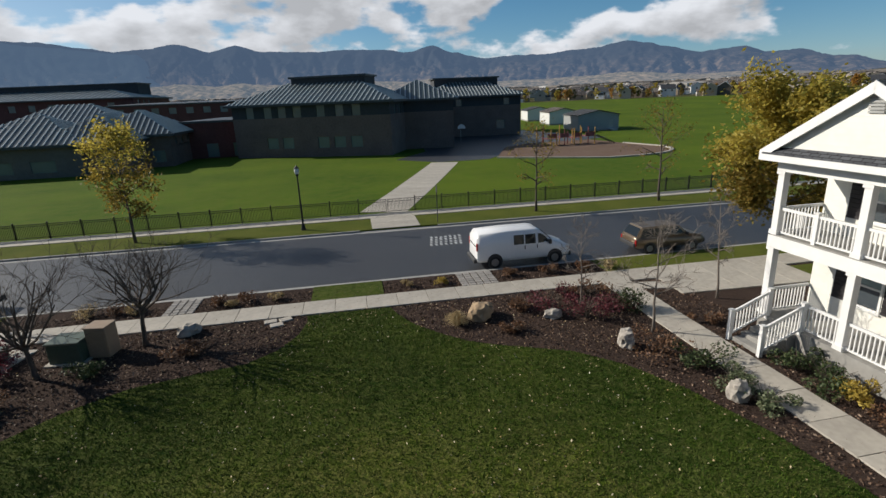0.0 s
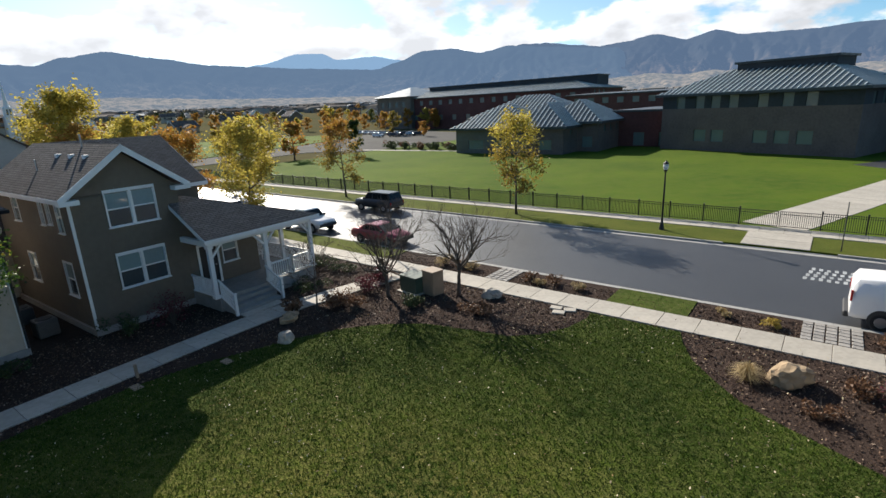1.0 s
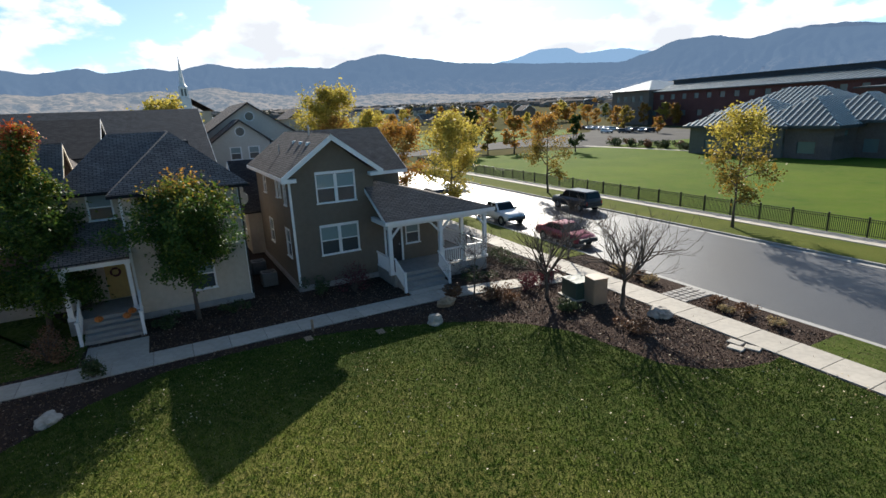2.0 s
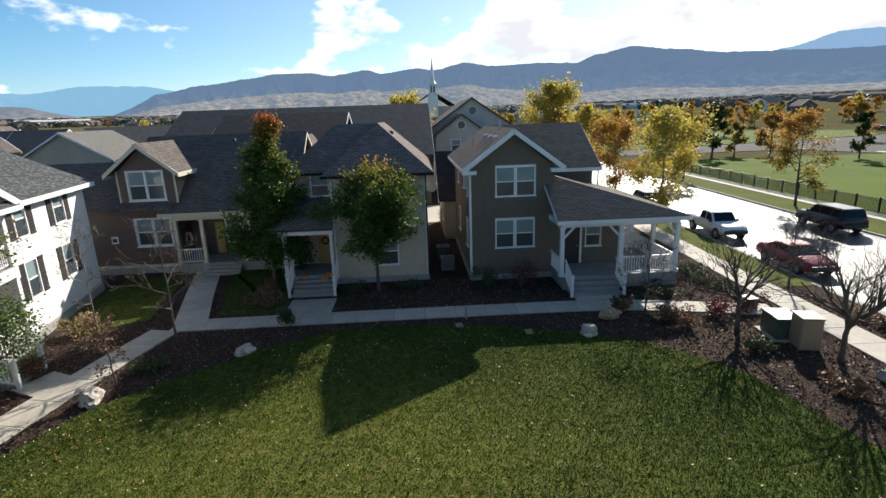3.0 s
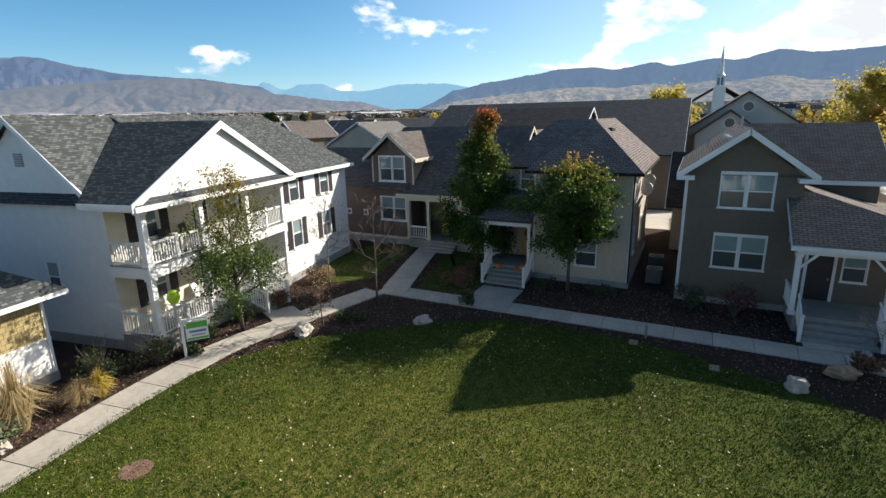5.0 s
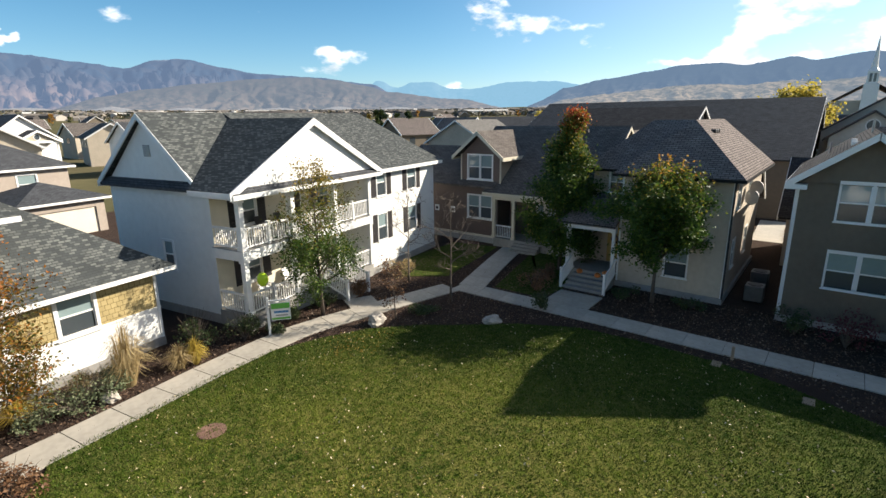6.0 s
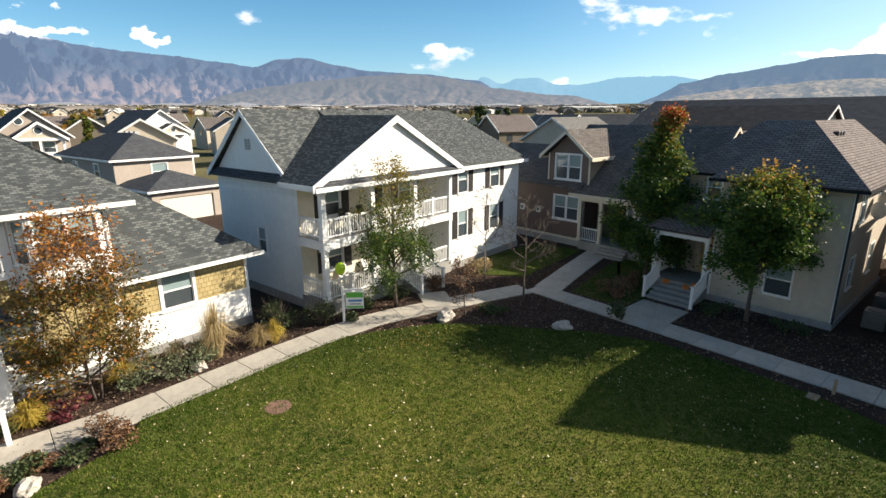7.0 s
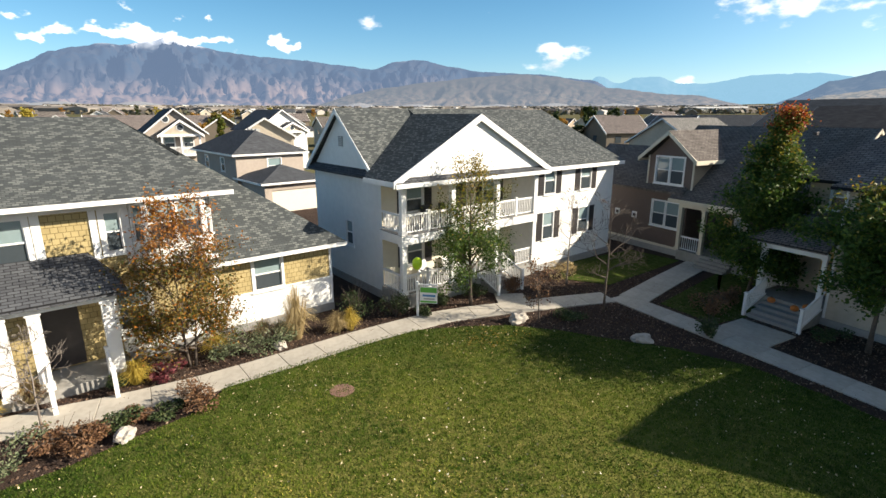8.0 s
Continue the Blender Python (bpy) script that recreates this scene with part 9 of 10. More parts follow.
plain_house("grey_roof_house", pose(-38.8, -18.6, 0, 0, 0, 188), 13, 9, 5.8, 8.8, M["beige_stucco"], M["roof_grey"], "beige house with a pale grey roof behind the court", False)
plain_house("dark_roof_house", pose(-58, -31, 0, 0, 0, 130), 14, 10, 6.0, 9.2, M["beige_stucco"], M["roof_char"], "house with a broad charcoal roof behind the court", False)
slab("alley_pavement", [(-33, 14.2), (-24, 14.6), (-24, 17.6), (-33, 17.6)], -0.05, 0.03, M["concrete"], "sunlit concrete alley behind the houses", "pavement")
for i, (x, y) in enumerate(((-21.5, 17.1), (-20.2, 17.3), (-22.6, 17.3))):
    tuft(x, y, 0.6, 2.4, "straw", "tall clump of tan reed grass in the alley", 300, 700 + i)
plain_house("alley_garage", pose(-24.5, 25.5, 0, 0, 0, -90), 8.5, 7, 3.2, 6.4, M["beige_stucco"], M["roof_umber"], "low garage with a dark shingle roof", False, category="garage")
plain_house("alley_garage", pose(-25.5, 14.5, 0, 0, 0, -90), 8.5, 7, 3.2, 6.2, M["beige_stucco"], M["roof_umber"], "low garage with a dark shingle roof", False, category="garage")
e = plain_house("gabled_hall", pose(-48.5, 28.6, 0, 0, 0, 180), 15, 11.6, 7.3, 11.4, M["pale_stucco"], M["roof_dark"], "beige gabled hall with dark trim and a round window", False, trim="dark_trim", category="church hall")
round_window(e, 0, 5.7, 9.7, 0.5)
e = plain_house("gabled_hall", pose(-44.4, 24.2, 0, 0, 0, 180), 8, 6.4, 6.8, 9.4, M["pale_stucco"], M["roof_dark"], "smaller beige gable with dark trim and a round window", False, trim="dark_trim", category="church hall")
round_window(e, 0, 3.2, 8.0, 0.48)
for x, y, h, r, sd in ((-69, -59, 11.0, 2.3, 300), (8.5, -66, 9.6, 1.2, 301), (-62, -70, 10, 2.4, 302)):
    tree("cypress_tree", x, y, h, r, "dark green conical evergreen between the roofs", "leaf_dark" if sd != 301 else "leaf_green", 2600, 0.24, 0.6, 0.15, sd, "cone", levels=1, limbs=22)
tree("town_tree", -42, -3.0, 7.5, 2.2, "thin brown tree between the roofs", "shrub_brown", 500, 0.16, 1.6, 0.1, 305, "oval", levels=2, limbs=9)
tree("town_tree", -33, 11.5, 7.0, 2.0, "thin brown tree between the roofs", "shrub_brown", 500, 0.16, 1.6, 0.1, 306, "oval", levels=2, limbs=9)


def steeple(x, y, z0, h, name, label):
    e = thing(name, pose(x, y, 0), label, "church")
    part("nave", new_box(-26, -2, -7, 7, z0 - 14, z0 - 3), M["beige_stucco"], e)
    bm = bmesh.new()
    roof_face(bm, [(-27, -8, z0 - 3), (-1, -8, z0 - 3), (-1, 0, z0 + 2), (-27, 0, z0 + 2)])
    roof_face(bm, [(-1, 8, z0 - 3), (-27, 8, z0 - 3), (-27, 0, z0 + 2), (-1, 0, z0 + 2)])
    part("nave_roof", bm, M["roof_dark"], e)
    part("tower", new_box(-1.6, 1.6, -1.6, 1.6, z0 - 14, z0 + 1.0), M["white"], e)
    t = part("belfry", soft_box(-1.2, 1.2, -1.2, 1.2, z0 + 1.0, z0 + 4.2, 0.08), M["white"], e)
    for s in (-1, 1):
        part("louvre", new_box(1.2, 1.24, s * 0.45 - 0.28, s * 0.45 + 0.28, z0 + 1.5, z0 + 3.6), M["pane_low"], t)
    bm = bmesh.new()
    tube(bm, [(0, 0, z0 + 4.2), (0, 0, z0 + 5.0), (0, 0, z0 + h)], [1.25, 0.75, 0.04], 8)
    part("spire", bm, M["white"], e)


steeple(-158, 22.5, 15.5, 13, "church", "church with a slim white steeple")
steeple(-222, 75, 12.0, 13, "church", "distant church with a white steeple")


def far_house(m, L, D, eave, ridge, walls, roof, label, wing):
    """A house seen from far off: one shell, two slopes, its windows and garage door."""
    e = thing("town_house", m, label, "house", "houses beyond")
    bm = bmesh.new()
    lo = [(0, 0), (L, 0), (L, D), (0, D)]
    a = [bm.verts.new((*p, -2.0)) for p in lo]
    b = [bm.verts.new((*p, eave)) for p in lo]
    g0, g1 = bm.verts.new((0, D / 2, ridge - 0.15)), bm.verts.new((L, D / 2, ridge - 0.15))
    for i in (0, 2):
        bm.faces.new((a[i], a[i + 1], b[i + 1], b[i]))
    bm.faces.new((a[1], a[2], b[2], g1, b[1]))
    bm.faces.new((a[3], a[0], b[0], g0, b[3]))
    part("shell", bm, walls, e)
    o = 0.5
    bm = bmesh.new()
    roof_face(bm, [(-o, -o, eave - 0.1), (L + o, -o, eave - 0.1), (L + o, D / 2, ridge), (-o, D / 2, ridge)])
    roof_face(bm, [(L + o, D + o, eave - 0.1), (-o, D + o, eave - 0.1), (-o, D / 2, ridge), (L + o, D / 2, ridge)])
    part("roof", bm, roof, e)
    for x in (L * 0.2, L * 0.65):
        for y0, y1 in ((-0.05, 0.02), (D - 0.02, D + 0.05)):
            part("window", soft_box(x, x + 1.4, y0, y1, eave - 2.1, eave - 0.7, 0.01), M["pane_low"], e)
    for x0, x1 in ((-0.05, 0.02), (L - 0.02, L + 0.05)):
        part("window", soft_box(x0, x1, D * 0.4, D * 0.4 + 1.4, eave - 2.1, eave - 0.7, 0.01), M["pane_low"], e)
    bm = bmesh.new()
    for x in (-o, L + o):
        fascia(bm, [(x, -o, eave - 0.1), (x, D / 2, ridge), (x, D + o, eave - 0.1)], 0.1, 0.32, 0.08)
    tagged(part("roof_trim", bm, M["white"], e), kind="stuff")
    if wing:
        part("garage", new_box(L * 0.25, L * 0.75, -4, 0, -2.0, 2.9), walls, e)
        part("garage_door", new_box(L * 0.33, L * 0.67, -4.04, -4.0, -1.0, 2.2), M["white"], e)
        bm = bmesh.new()
        roof_face(bm, [(L * 0.25 - 0.4, -4.4, 2.9), (L * 0.25 - 0.4, 0, 2.9), (L * 0.5, 0, 4.6), (L * 0.5, -4.4, 4.6)])
        roof_face(bm, [(L * 0.75 + 0.4, 0, 2.9), (L * 0.75 + 0.4, -4.4, 2.9), (L * 0.5, -4.4, 4.6), (L * 0.5, 0, 4.6)])
        part("garage_roof", bm, roof, e)
    return e


def town():
    """Houses and trees of the neighbourhoods beyond, thinning into the distance."""
    rng = random.Random(21)
    kinds = []
    for i, (L, D, ev, rd, wm, rm) in enumerate(((12, 9, 5.8, 8.8, "beige_stucco", "roof_brown"), (11, 10, 5.6, 9.0, "white_siding", "roof_char"), (14, 9, 3.4, 6.6, "tan_siding", "roof_brown"), (10, 9, 5.8, 9.2, "grey_stucco", "roof_dark"))):
        kinds.append(far_house(pose(-300 - 20 * i, -40 + 25 * i, land_height(320)), L, D, ev, rd, M[wm], M[rm], ("beige house with a brown roof", "white house with a charcoal roof", "low tan house with a brown roof", "taupe house with a dark roof")[i] + " in the town beyond", i != 3))
    n = 0
    spots = []
    # rows beyond the field to the north-east
    for row, r in ((0, 455), (1, 500), (2, 560)):
        for a in np.arange(36, 80, 1.9 - row * 0.1):
            spots.append((a + rng.uniform(-0.5, 0.5), r + rng.uniform(-15, 15)))
    for r in (105, 135, 170, 215, 270, 340, 430, 520):
        k = int(10 + r * 0.025)
        for i in range(k):
            a = -75 - 165 * (i + rng.uniform(0.2, 0.8)) / k
            spots.append((a, r * rng.uniform(0.93, 1.07)))
    for a, r in spots:
        x, y = 15 + r * math.cos(radians(a)), 20 + r * math.sin(radians(a))
        if (-75 < x < 60 and -35 < y < 60) or (x < -20 and y > 25 and r < 260) or (y > 34 and r < 300):
            continue
        m = pose(x, y, land_height(r) + 0.1, 0, 0, rng.choice((0, 90, 180, 270)) + rng.uniform(-15, 15) + (a if r > 400 else 0))
        copy_thing(kinds[n % 4], m)
        n += 1
    # trees: a few crowns, shared
    protos = []
    for i, (leaf, h, r, cnt) in enumerate((("leaf_olive", 7, 2.8, 900), ("leaf_orange", 7.5, 3.0, 900), ("leaf_yellow", 8.5, 3.2, 900), ("leaf_dark", 9, 2.6, 1000), ("leaf_green", 7, 2.6, 900))):
        protos.append(tree("town_tree", -260 - i * 30, -60 + i * 18, h, r, ("olive", "orange", "golden", "dark green", "green")[i] + " autumn tree among the houses", leaf, cnt, 0.34, 1.4, 0.16, 200 + i, "oval", levels=1, limbs=9, z=land_height(300), group="town trees"))
    w = (3, 4, 3, 2, 1)
    for i in range(330):
        if i < 95:        # along the field's far side
            a, r = rng.uniform(38, 80), rng.choice((432, 440, 475, 520)) + rng.uniform(-10, 10)
        elif i < 175:     # orange avenue beyond the car park
            a, r = rng.uniform(118, 172), rng.choice((230, 255, 290, 330, 400)) + rng.uniform(-8, 8)
        else:
            a, r = -rng.uniform(72, 245), 95 + 620 * rng.random() ** 1.6
        x, y = 15 + r * math.cos(radians(a)), 20 + r * math.sin(radians(a))
        if (-75 < x < 60 and -38 < y < 60) or (-60 < x < 90 and 60 < y < 200):
            continue
        k = rng.choices(range(5), w if not (95 <= i < 175) else (1, 6, 2, 0, 0))[0]
        s = rng.uniform(0.75, 1.25)
        c = copy_thing(protos[k], pose(x, y, land_height(r) - 0.1, 0, 0, rng.uniform(0, 360)))
        c.scale = (s, s, s * rng.uniform(0.9, 1.15))


town()


def far_woods():
    """The dark line of trees and roofs where the valley floor runs out."""
    rng = np.random.default_rng(77)
    P = []
    for r, n in ((760, 2600), (950, 3000), (1250, 3600), (1700, 4200), (2200, 4200)):
        a = np.radians(-rng.uniform(66, 325, n))
        rr = r * rng.uniform(0.88, 1.15, n)
        g = np.array([noise.noise((x_ * 9, r * 0.01, 1.0)) for x_ in a])
        k = g > -0.12
        a, rr = a[k], rr[k]
        for q in range(3):
            x = 15 + rr * np.cos(a) + rng.normal(size=len(a)) * 2.5
            y = 20 + rr * np.sin(a) + rng.normal(size=len(a)) * 2.5
            z = np.array([land_height(v) for v in rr]) + rng.uniform(0.5, 5.5, len(a))
            P.append(np.stack([x, y, z], 1))
    P = np.concatenate(P)
    v, e_, f = leaves_mesh(P, 3.2, rng)
    tagged(part("far_woods", (v, e_, f), M["far_leaf"]), "distant trees along the valley floor", "woods", kind="stuff")


def far_roofs():
    """The small houses of the valley floor, too far to tell apart."""
    rng = np.random.default_rng(78)
    vs, fs = [], []
    for i in range(2600):
        r = 720 + 1500 * rng.random() ** 1.3
        a = radians(-rng.uniform(66, 325))
        x, y, z = 15 + r * math.cos(a), 20 + r * math.sin(a), land_height(r) - 1
        L, D, h = rng.uniform(9, 22), rng.uniform(8, 13), rng.uniform(3.5, 6.5)
        if rng.random() < 0.05:
            L, D, h = L * 4, D * 3, 7.0
        q = rng.uniform(0, math.pi)
        c, s_ = math.cos(q), math.sin(q)
        P = lambda u, v, w: (x + u * c - v * s_, y + u * s_ + v * c, z + w)
        k = len(vs)
        vs += [P(-L / 2, -D / 2, 0), P(L / 2, -D / 2, 0), P(L / 2, D / 2, 0), P(-L / 2, D / 2, 0), P(-L / 2, -D / 2, h), P(L / 2, -D / 2, h), P(L / 2, D / 2, h), P(-L / 2, D / 2, h), P(-L / 2, 0, h + 2.4), P(L / 2, 0, h + 2.4)]
        fs += [[k + j for j in f] for f in ((0, 1, 5, 4), (2, 3, 7, 6), (1, 2, 6, 9, 5), (3, 0, 4, 8, 7), (4, 5, 9, 8), (6, 7, 8, 9))]
    tagged(part("far_houses", (vs, [], fs), M["far_wall"]), "countless pale and grey houses over the valley floor", "town", kind="stuff")


M["far_wall"] = leaf_mat("far_house_walls", (0.07, 0.065, 0.065), (0.28, 0.25, 0.22), (0.7, 0.68, 0.64), 0.0)
M["far_wall"].node_tree.nodes["Principled BSDF"].inputs["Specular IOR Level"].default_value = 0.0
M["far_wall"].node_tree.nodes["Principled BSDF"].inputs["Roughness"].default_value = 1.0
far_roofs()
M["far_leaf"] = leaf_mat("far_foliage", (0.045, 0.055, 0.035), (0.12, 0.095, 0.055), (0.20, 0.17, 0.13), 0.1)
far_woods()


def parked_row():
    """Cars in the school's car park."""
    rng = random.Random(9)
    base = car("parked_car", pose(-110, 150, -0.06), M["van_white"], "white car standing in the car park", 4.6, 1.86, SUV, ((-2.2, -1.85, 1.5), (1.3, 0.55, 1.5)), (-1.35, 1.45), 0.34, SUVW)
    other = car("parked_car", pose(-104, 152, -0.06), M["navy"], "dark car standing in the car park", 4.6, 1.86, SUV, ((-2.2, -1.85, 1.5), (1.3, 0.55, 1.5)), (-1.35, 1.45), 0.34, SUVW)
    for i in range(12):
        copy_thing(rng.choice((base, other)), pose(-98 - i * 4.3, 158 + i * 1.2 + rng.uniform(-1, 1), -0.05, 0, 0, 75 + rng.uniform(-4, 4)))


parked_row()


# ================= hills and mountains: the backdrop of the valley =================
WEST = [(-150, 1.9), (-152.5, 2.4), (-155, 2.9), (-159.5, 3.75), (-164, 4.35), (-166, 4.75), (-169.5, 4.8), (-171.7, 4.5), (-175.5, 5.0), (-177, 4.6), (-180.8, 5.05), (-182.5, 4.8), (-186, 5.45), (-189, 5.0),
        (-194, 5.1), (-197.5, 4.9), (-199.6, 5.6), (-203, 6.15), (-207, 5.6), (-211.7, 4.95), (-216, 4.75), (-220, 4.5), (-227.9, 4.2), (-230, 4.8), (-233, 5.85), (-236, 5.95), (-239, 5.4), (-242, 5.95), (-246, 5.6), (-252, 5.1), (-258, 4.6)]
NORTH = [(-232, 3.8), (-238, 4.8), (-241, 5.6), (-243.5, 6.0), (-246, 5.95), (-249, 5.56), (-251.2, 5.3), (-253.3, 5.5), (-256.4, 6.0), (-259.2, 5.3), (-261.6, 5.9), (-264, 5.3), (-269.5, 5.2), (-272.3, 5.35), (-276.4, 5.25), (-278.8, 4.9), (-281.5, 5.5), (-283.5, 4.75), (-287, 4.0),
         (-290, 4.15), (-293.5, 4.1), (-296, 4.35), (-298, 4.4), (-301.3, 4.9), (-303.4, 4.55), (-305, 4.1), (-308, 3.4), (-311.6, 3.65), (-313.5, 3.0), (-316, 3.05), (-318.5, 2.3), (-325, 1.9)]
EAST = [(-60, 2.5), (-79.5, 3.6), (-81, 4.3), (-83, 5.35), (-84.8, 5.8), (-87, 6.25), (-88.4, 6.2), (-90, 6.5), (-92.4, 7.1), (-94.2, 6.5), (-97.2, 6.0), (-100.3, 5.7), (-104, 5.5), (-108, 5.1), (-111.6, 4.7), (-114, 5.5), (-116.5, 5.7), (-120, 5.0), (-123, 4.5), (-129, 4.2), (-134, 3.6), (-140, 2.6)]
BENCH = [(-104, 1.6), (-109, 2.3), (-113, 3.1), (-117.6, 3.75), (-123, 4.3), (-127.2, 4.55), (-130.7, 4.25), (-134.2, 3.6), (-136, 3.0), (-143, 2.15), (-150, 1.7)]
BLUE = [(-130, 3.0), (-133.5, 3.4), (-135.4, 3.9), (-137.3, 3.15), (-138.8, 3.7), (-141, 3.75), (-143, 3.05), (-145.5, 3.0), (-149.5, 3.65), (-154, 3.65), (-157, 3.2), (-162, 2.4)]
BLUE_WEST = [(-210, 4.2), (-214, 4.65), (-216.2, 4.95), (-220, 5.9), (-222.3, 5.9), (-224, 5.25), (-227.8, 5.5), (-230, 5.1), (-236, 4.0)]


def crest_at(line, az):
    for (a0, e0), (a1, e1) in zip(line, line[1:]):
        if a1 <= az <= a0:
            k = (az - a0) / (a1 - a0)
            k = 0.35 * k + 0.65 * k * k * (3 - 2 * k)
            return e0 + (e1 - e0) * k
    return line[-1][1]


def hill_mat(name, low, high, haze_glow, size=0.006, level=(40, 260), scrub=(0.03, 0.035, 0.03), share=0.5, snow=0.0):
    """Far slopes: bare soil below, darker rock and scrub above, snow on the crest; distance haze is put in as emission.
    """
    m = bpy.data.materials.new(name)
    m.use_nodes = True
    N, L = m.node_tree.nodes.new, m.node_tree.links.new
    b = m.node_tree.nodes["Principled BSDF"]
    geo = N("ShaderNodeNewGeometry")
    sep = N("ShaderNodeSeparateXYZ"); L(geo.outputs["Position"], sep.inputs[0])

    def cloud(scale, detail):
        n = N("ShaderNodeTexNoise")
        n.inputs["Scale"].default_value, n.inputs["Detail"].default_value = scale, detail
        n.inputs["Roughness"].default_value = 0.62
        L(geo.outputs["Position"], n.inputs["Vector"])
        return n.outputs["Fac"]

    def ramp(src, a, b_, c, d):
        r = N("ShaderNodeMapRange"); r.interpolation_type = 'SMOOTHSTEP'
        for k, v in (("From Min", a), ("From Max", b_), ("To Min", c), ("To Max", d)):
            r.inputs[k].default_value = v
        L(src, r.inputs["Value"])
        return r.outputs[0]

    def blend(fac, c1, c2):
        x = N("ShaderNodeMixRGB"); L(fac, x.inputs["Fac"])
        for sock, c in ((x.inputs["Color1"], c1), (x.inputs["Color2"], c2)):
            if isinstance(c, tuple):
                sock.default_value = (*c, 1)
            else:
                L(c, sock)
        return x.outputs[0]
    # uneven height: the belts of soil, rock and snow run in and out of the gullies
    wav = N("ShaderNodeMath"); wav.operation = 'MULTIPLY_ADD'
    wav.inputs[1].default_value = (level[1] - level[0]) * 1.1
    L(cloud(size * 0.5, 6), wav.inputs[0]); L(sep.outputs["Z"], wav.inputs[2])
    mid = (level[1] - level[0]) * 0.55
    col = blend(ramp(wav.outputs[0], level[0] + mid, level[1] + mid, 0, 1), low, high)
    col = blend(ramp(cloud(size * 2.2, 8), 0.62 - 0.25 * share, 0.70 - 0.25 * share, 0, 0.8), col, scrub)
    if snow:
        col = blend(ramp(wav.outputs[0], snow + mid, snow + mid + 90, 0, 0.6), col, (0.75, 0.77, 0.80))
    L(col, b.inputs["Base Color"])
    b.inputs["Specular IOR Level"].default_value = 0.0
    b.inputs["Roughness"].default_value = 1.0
    # haze is emitted evenly over the whole slope
    b.inputs["Emission Color"].default_value = (*haze_glow, 1)
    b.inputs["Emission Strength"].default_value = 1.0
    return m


def range_of_hills(name, line, r0, r1, material, label, rough, seed, share=1.0, power=1.3, spur=0.42):
    """Slopes from r0 at the foot to the crest at r1, cut by gullies that run down between spurs."""
    az0, az1 = line[0][0], line[-1][0]
    cols = int(abs(az1 - az0) / 0.2)
    rows = 40
    vs, fs = [], []
    for i in range(cols + 1):
        az = az0 + (az1 - az0) * i / cols
        ca, sa = math.cos(radians(az)), math.sin(radians(az))
        el = crest_at(line, az) * share + 0.07 * noise.noise((az * 1.3, seed, 4)) + 0.05 * noise.noise((az * 4.0, seed, 2))
        edge = min(1.0, abs(az - az0) / 5, abs(az1 - az) / 5)
        crest = 9 + r1 * math.tan(radians(el))
        for k in range(rows + 1):
            t = k / rows
            r = r0 + (r1 - r0) * t
            foot = land_height(r0) - 12
            h = foot + (crest - foot) * (t ** power) * (0.2 + 0.8 * edge)
            warp = 1.7 * noise.noise((az * 0.22 + t * 0.8, t * 2.2, seed + 3)) + 0.5 * noise.noise((az * 0.9, t * 5.0, seed + 5))
            g1 = 1 - 2 * abs(noise.noise((az * spur + warp, t * 1.1, seed)))
            g2 = 1 - 2 * abs(noise.noise((az * spur * 2.6 + warp * 2, t * 2.4, seed + 7)))
            g3 = 1 - 2 * abs(noise.noise((az * spur * 6 + warp * 3, t * 7, seed + 11)))
            g4 = noise.noise((az * spur * 14, t * 16, seed + 13))
            h += (g1 * 0.5 + g2 * 0.3 + g3 * 0.2 + g4 * 0.12 - 0.5) * rough * (crest - foot) * t * (1 - t) * 2.6
            vs.append((15 + r * ca, 20 + r * sa, h))
    for i in range(cols):
        for k in range(rows):
            a = i * (rows + 1) + k
            fs.append((a, a + 1, a + rows + 2, a + rows + 1))
    ob = part(name, (vs, [], fs), material)
    for p in ob.data.polygons:
        p.use_smooth = True
    tagged(ob, label, "mountain range", kind="structure")


# the third colour of each is blue distance haze, added as emission
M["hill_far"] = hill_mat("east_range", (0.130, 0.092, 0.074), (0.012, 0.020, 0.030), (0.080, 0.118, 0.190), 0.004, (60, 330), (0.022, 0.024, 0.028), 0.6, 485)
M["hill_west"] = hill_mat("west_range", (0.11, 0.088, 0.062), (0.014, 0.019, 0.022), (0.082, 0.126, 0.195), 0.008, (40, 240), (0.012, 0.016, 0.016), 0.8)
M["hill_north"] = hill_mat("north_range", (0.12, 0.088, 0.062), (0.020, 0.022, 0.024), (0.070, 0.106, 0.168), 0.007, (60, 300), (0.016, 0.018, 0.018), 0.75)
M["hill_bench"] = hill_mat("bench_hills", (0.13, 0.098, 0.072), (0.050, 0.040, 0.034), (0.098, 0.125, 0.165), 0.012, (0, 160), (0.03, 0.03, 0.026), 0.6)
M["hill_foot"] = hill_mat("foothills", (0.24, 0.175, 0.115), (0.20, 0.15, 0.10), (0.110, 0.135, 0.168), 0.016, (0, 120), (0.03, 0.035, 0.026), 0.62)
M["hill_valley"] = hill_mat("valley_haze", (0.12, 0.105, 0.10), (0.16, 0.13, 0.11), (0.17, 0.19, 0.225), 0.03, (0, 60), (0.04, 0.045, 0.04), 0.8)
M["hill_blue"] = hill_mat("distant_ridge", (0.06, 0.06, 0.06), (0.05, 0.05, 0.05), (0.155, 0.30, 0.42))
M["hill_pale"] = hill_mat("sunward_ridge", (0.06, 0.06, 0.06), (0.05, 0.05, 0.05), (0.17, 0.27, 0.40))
FOOT_WEST = [(az, el * (0.60 if az > -186 else 0.60 - 0.02 * (-186 - az) if az > -198 else 0.36)) for az, el in WEST]
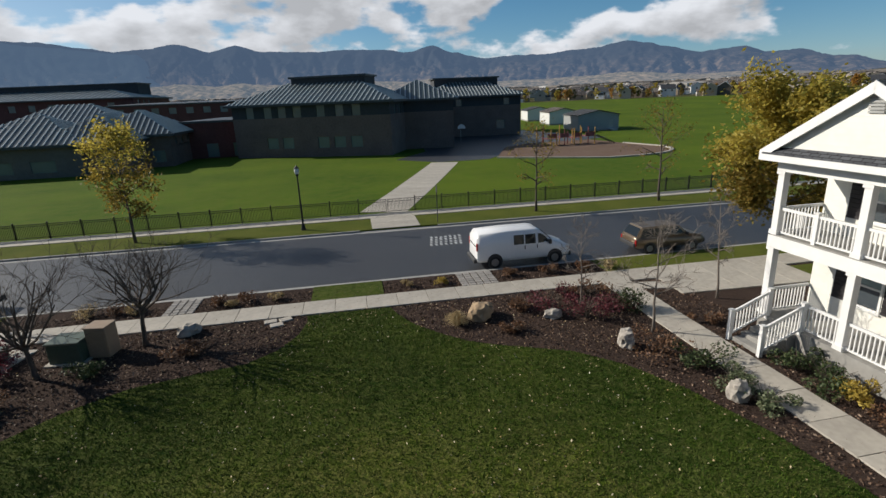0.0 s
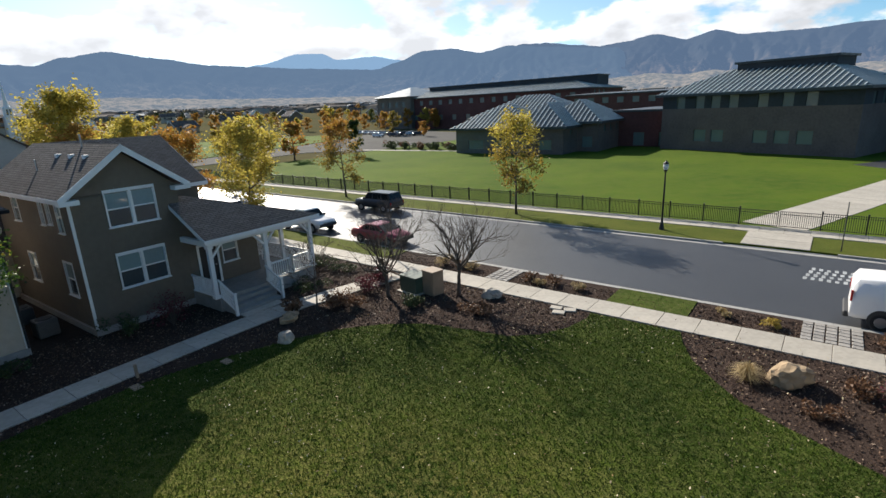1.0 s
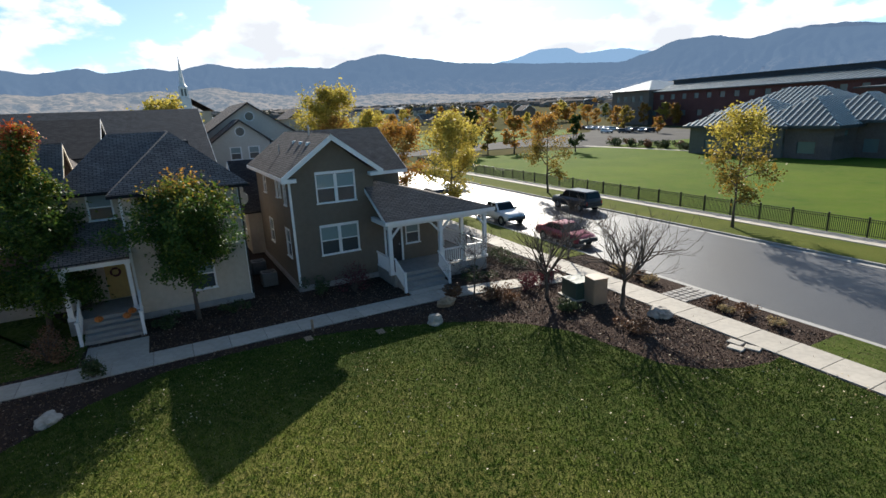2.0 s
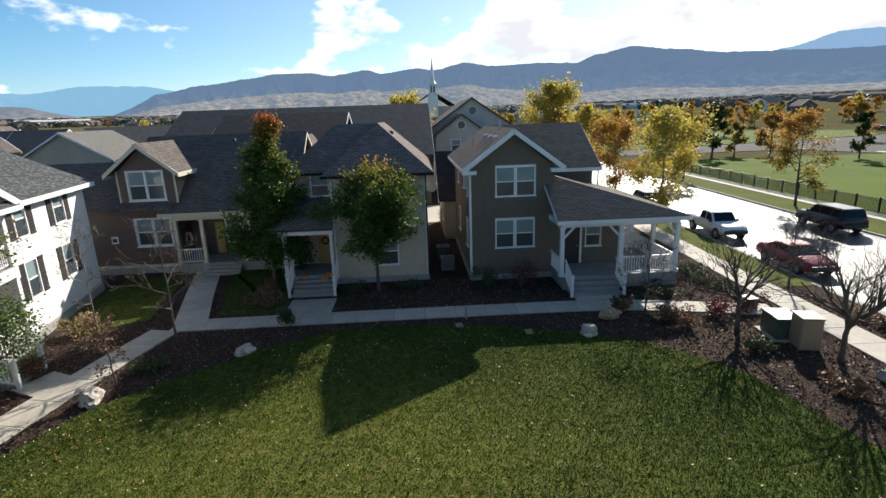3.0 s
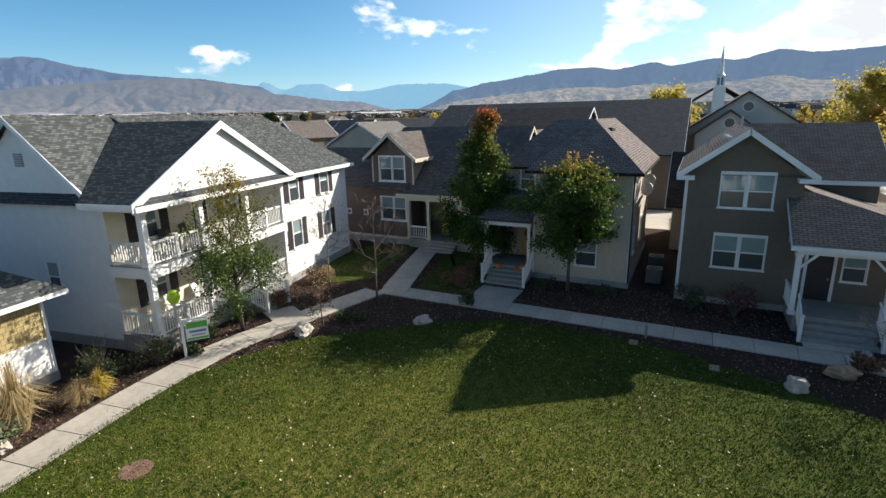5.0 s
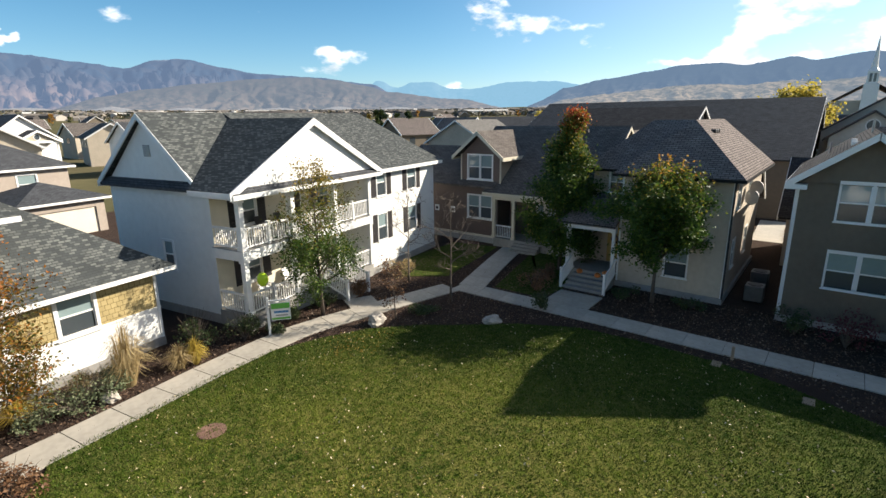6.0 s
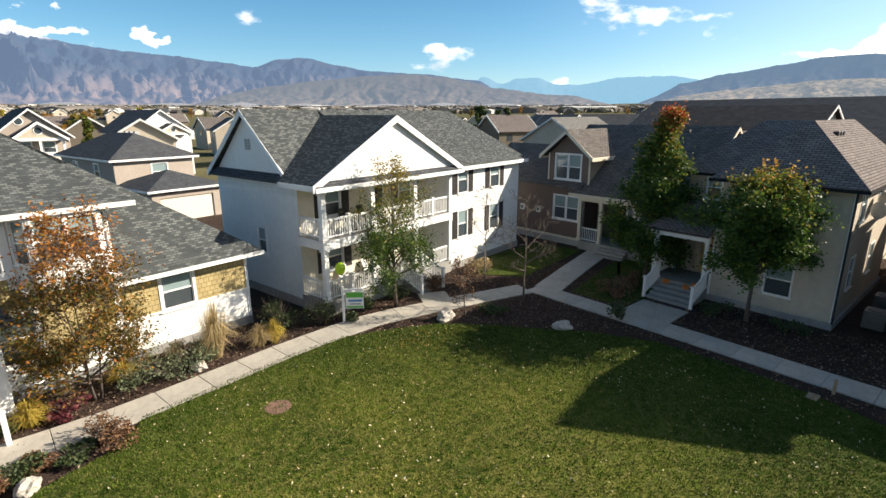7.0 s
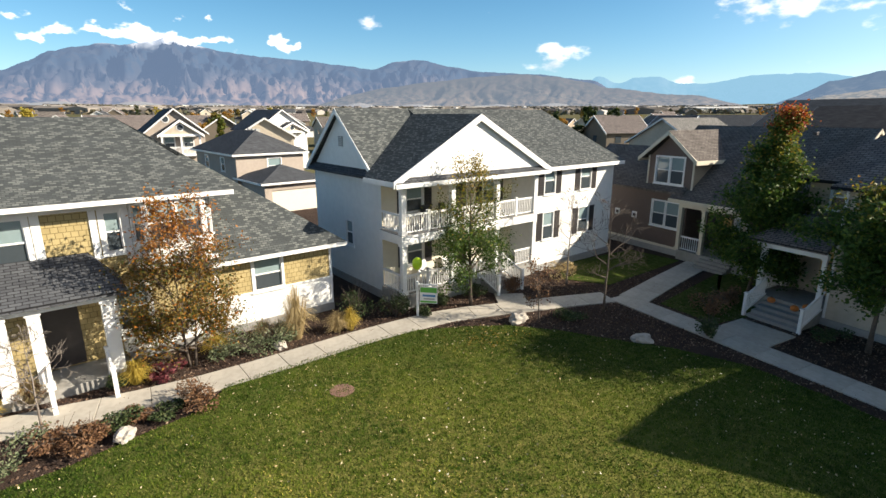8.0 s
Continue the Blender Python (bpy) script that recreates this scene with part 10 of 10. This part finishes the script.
FOOT_EAST = [(az, 1.05 + 0.25 * math.sin(az * 0.9)) for az in range(-62, -152, -3)]
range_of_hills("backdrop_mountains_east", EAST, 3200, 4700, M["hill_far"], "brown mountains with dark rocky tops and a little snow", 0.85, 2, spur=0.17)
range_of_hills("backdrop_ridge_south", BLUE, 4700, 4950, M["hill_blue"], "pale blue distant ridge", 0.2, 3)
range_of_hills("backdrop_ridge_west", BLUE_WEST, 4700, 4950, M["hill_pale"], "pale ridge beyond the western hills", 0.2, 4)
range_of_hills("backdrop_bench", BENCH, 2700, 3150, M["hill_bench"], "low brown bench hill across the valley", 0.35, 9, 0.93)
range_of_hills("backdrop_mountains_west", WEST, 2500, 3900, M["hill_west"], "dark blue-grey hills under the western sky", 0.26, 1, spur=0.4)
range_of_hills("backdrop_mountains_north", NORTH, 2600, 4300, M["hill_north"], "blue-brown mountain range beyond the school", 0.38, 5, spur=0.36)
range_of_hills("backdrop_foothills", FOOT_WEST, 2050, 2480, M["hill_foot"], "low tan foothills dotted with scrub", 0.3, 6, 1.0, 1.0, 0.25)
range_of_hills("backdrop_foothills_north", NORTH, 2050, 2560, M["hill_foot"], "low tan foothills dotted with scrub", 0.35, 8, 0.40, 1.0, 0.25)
# a low rise whose emission stands in for the haze band across the valley
range_of_hills("backdrop_valley_floor", FOOT_EAST, 1900, 2600, M["hill_valley"], "pale valley floor below the mountains, hazed by its own emission", 0.15, 12, 1.0, 1.0, 0.3)


# ================= slabs of the pavements =================
def lay_slabs():
    for e, pts, width, joint, z in PAVINGS:
        # stations along the line
        seg = [(b - a).length for a, b in zip(pts, pts[1:])]
        total = sum(seg)
        n = max(1, round(total / joint))

        def at(s):
            for a, b, l in zip(pts, pts[1:], seg):
                if s <= l + 1e-6:
                    d = (b - a) / l
                    return a + d * s, d
                s -= l
            d = (pts[-1] - pts[-2]).normalized()
            return pts[-1], d

        def cross(s):
            p, d0 = at(max(0, s - 0.4))
            q, d1 = at(min(total, s + 0.4))
            p, _ = at(s)
            d = (d0 + d1).normalized()
            return p, Vector((-d.y, d.x))
        for i in range(n):
            s0, s1 = total * i / n + 0.008, total * (i + 1) / n - 0.008
            (p0, n0), (p1, n1) = cross(s0), cross(s1)
            h = width / 2
            q = [p0 - n0 * h, p1 - n1 * h, p1 + n1 * h, p0 + n0 * h]
            c = sum(q, Vector((0, 0))) / 4
            r = 0.012
            vs = []
            for zz, k in ((-0.06, 0), (z - r, 0), (z, r)):
                for v in q:
                    w = v - c
                    w = w * (1 - k / max(w.length, 0.1))
                    vs.append((w.x, w.y, zz))
            fs = [(0, 1, 5, 4), (1, 2, 6, 5), (2, 3, 7, 6), (3, 0, 4, 7), (4, 5, 9, 8), (5, 6, 10, 9), (6, 7, 11, 10), (7, 4, 8, 11), (8, 9, 10, 11)]
            ob = part("paving_slab", (vs, [], fs), M["concrete"], e)
            ob.location = (c.x, c.y, random.uniform(-0.004, 0.004))


lay_slabs()


def paver_patch(x0, x1, nx, ny):
    e = tagged(new("paver_path"), "grid of square concrete pavers crossing the bed", "pavers", kind="structure")
    y0, y1 = 32.55, NEAR - 0.2
    w, d = (x1 - x0) / nx, (y1 - y0) / ny
    bm = soft_box(-w / 2 + 0.025, w / 2 - 0.025, -d / 2 + 0.025, d / 2 - 0.025, -0.05, 0.04, 0.012)
    first = part("paver", bm, M["paver"], e)
    for i in range(nx):
        for k in range(ny):
            ob = first if i == 0 and k == 0 else new("paver", first.data)
            ob.parent = e
            p = st(x0 + w * (i + 0.5), y0 + d * (k + 0.5))
            ob.matrix_local = pose(p.x, p.y, random.uniform(-0.006, 0.006), 0, 0, -2.2)


paver_patch(4.35, 5.8, 4, 6)
paver_patch(18.95, 20.95, 5, 6)
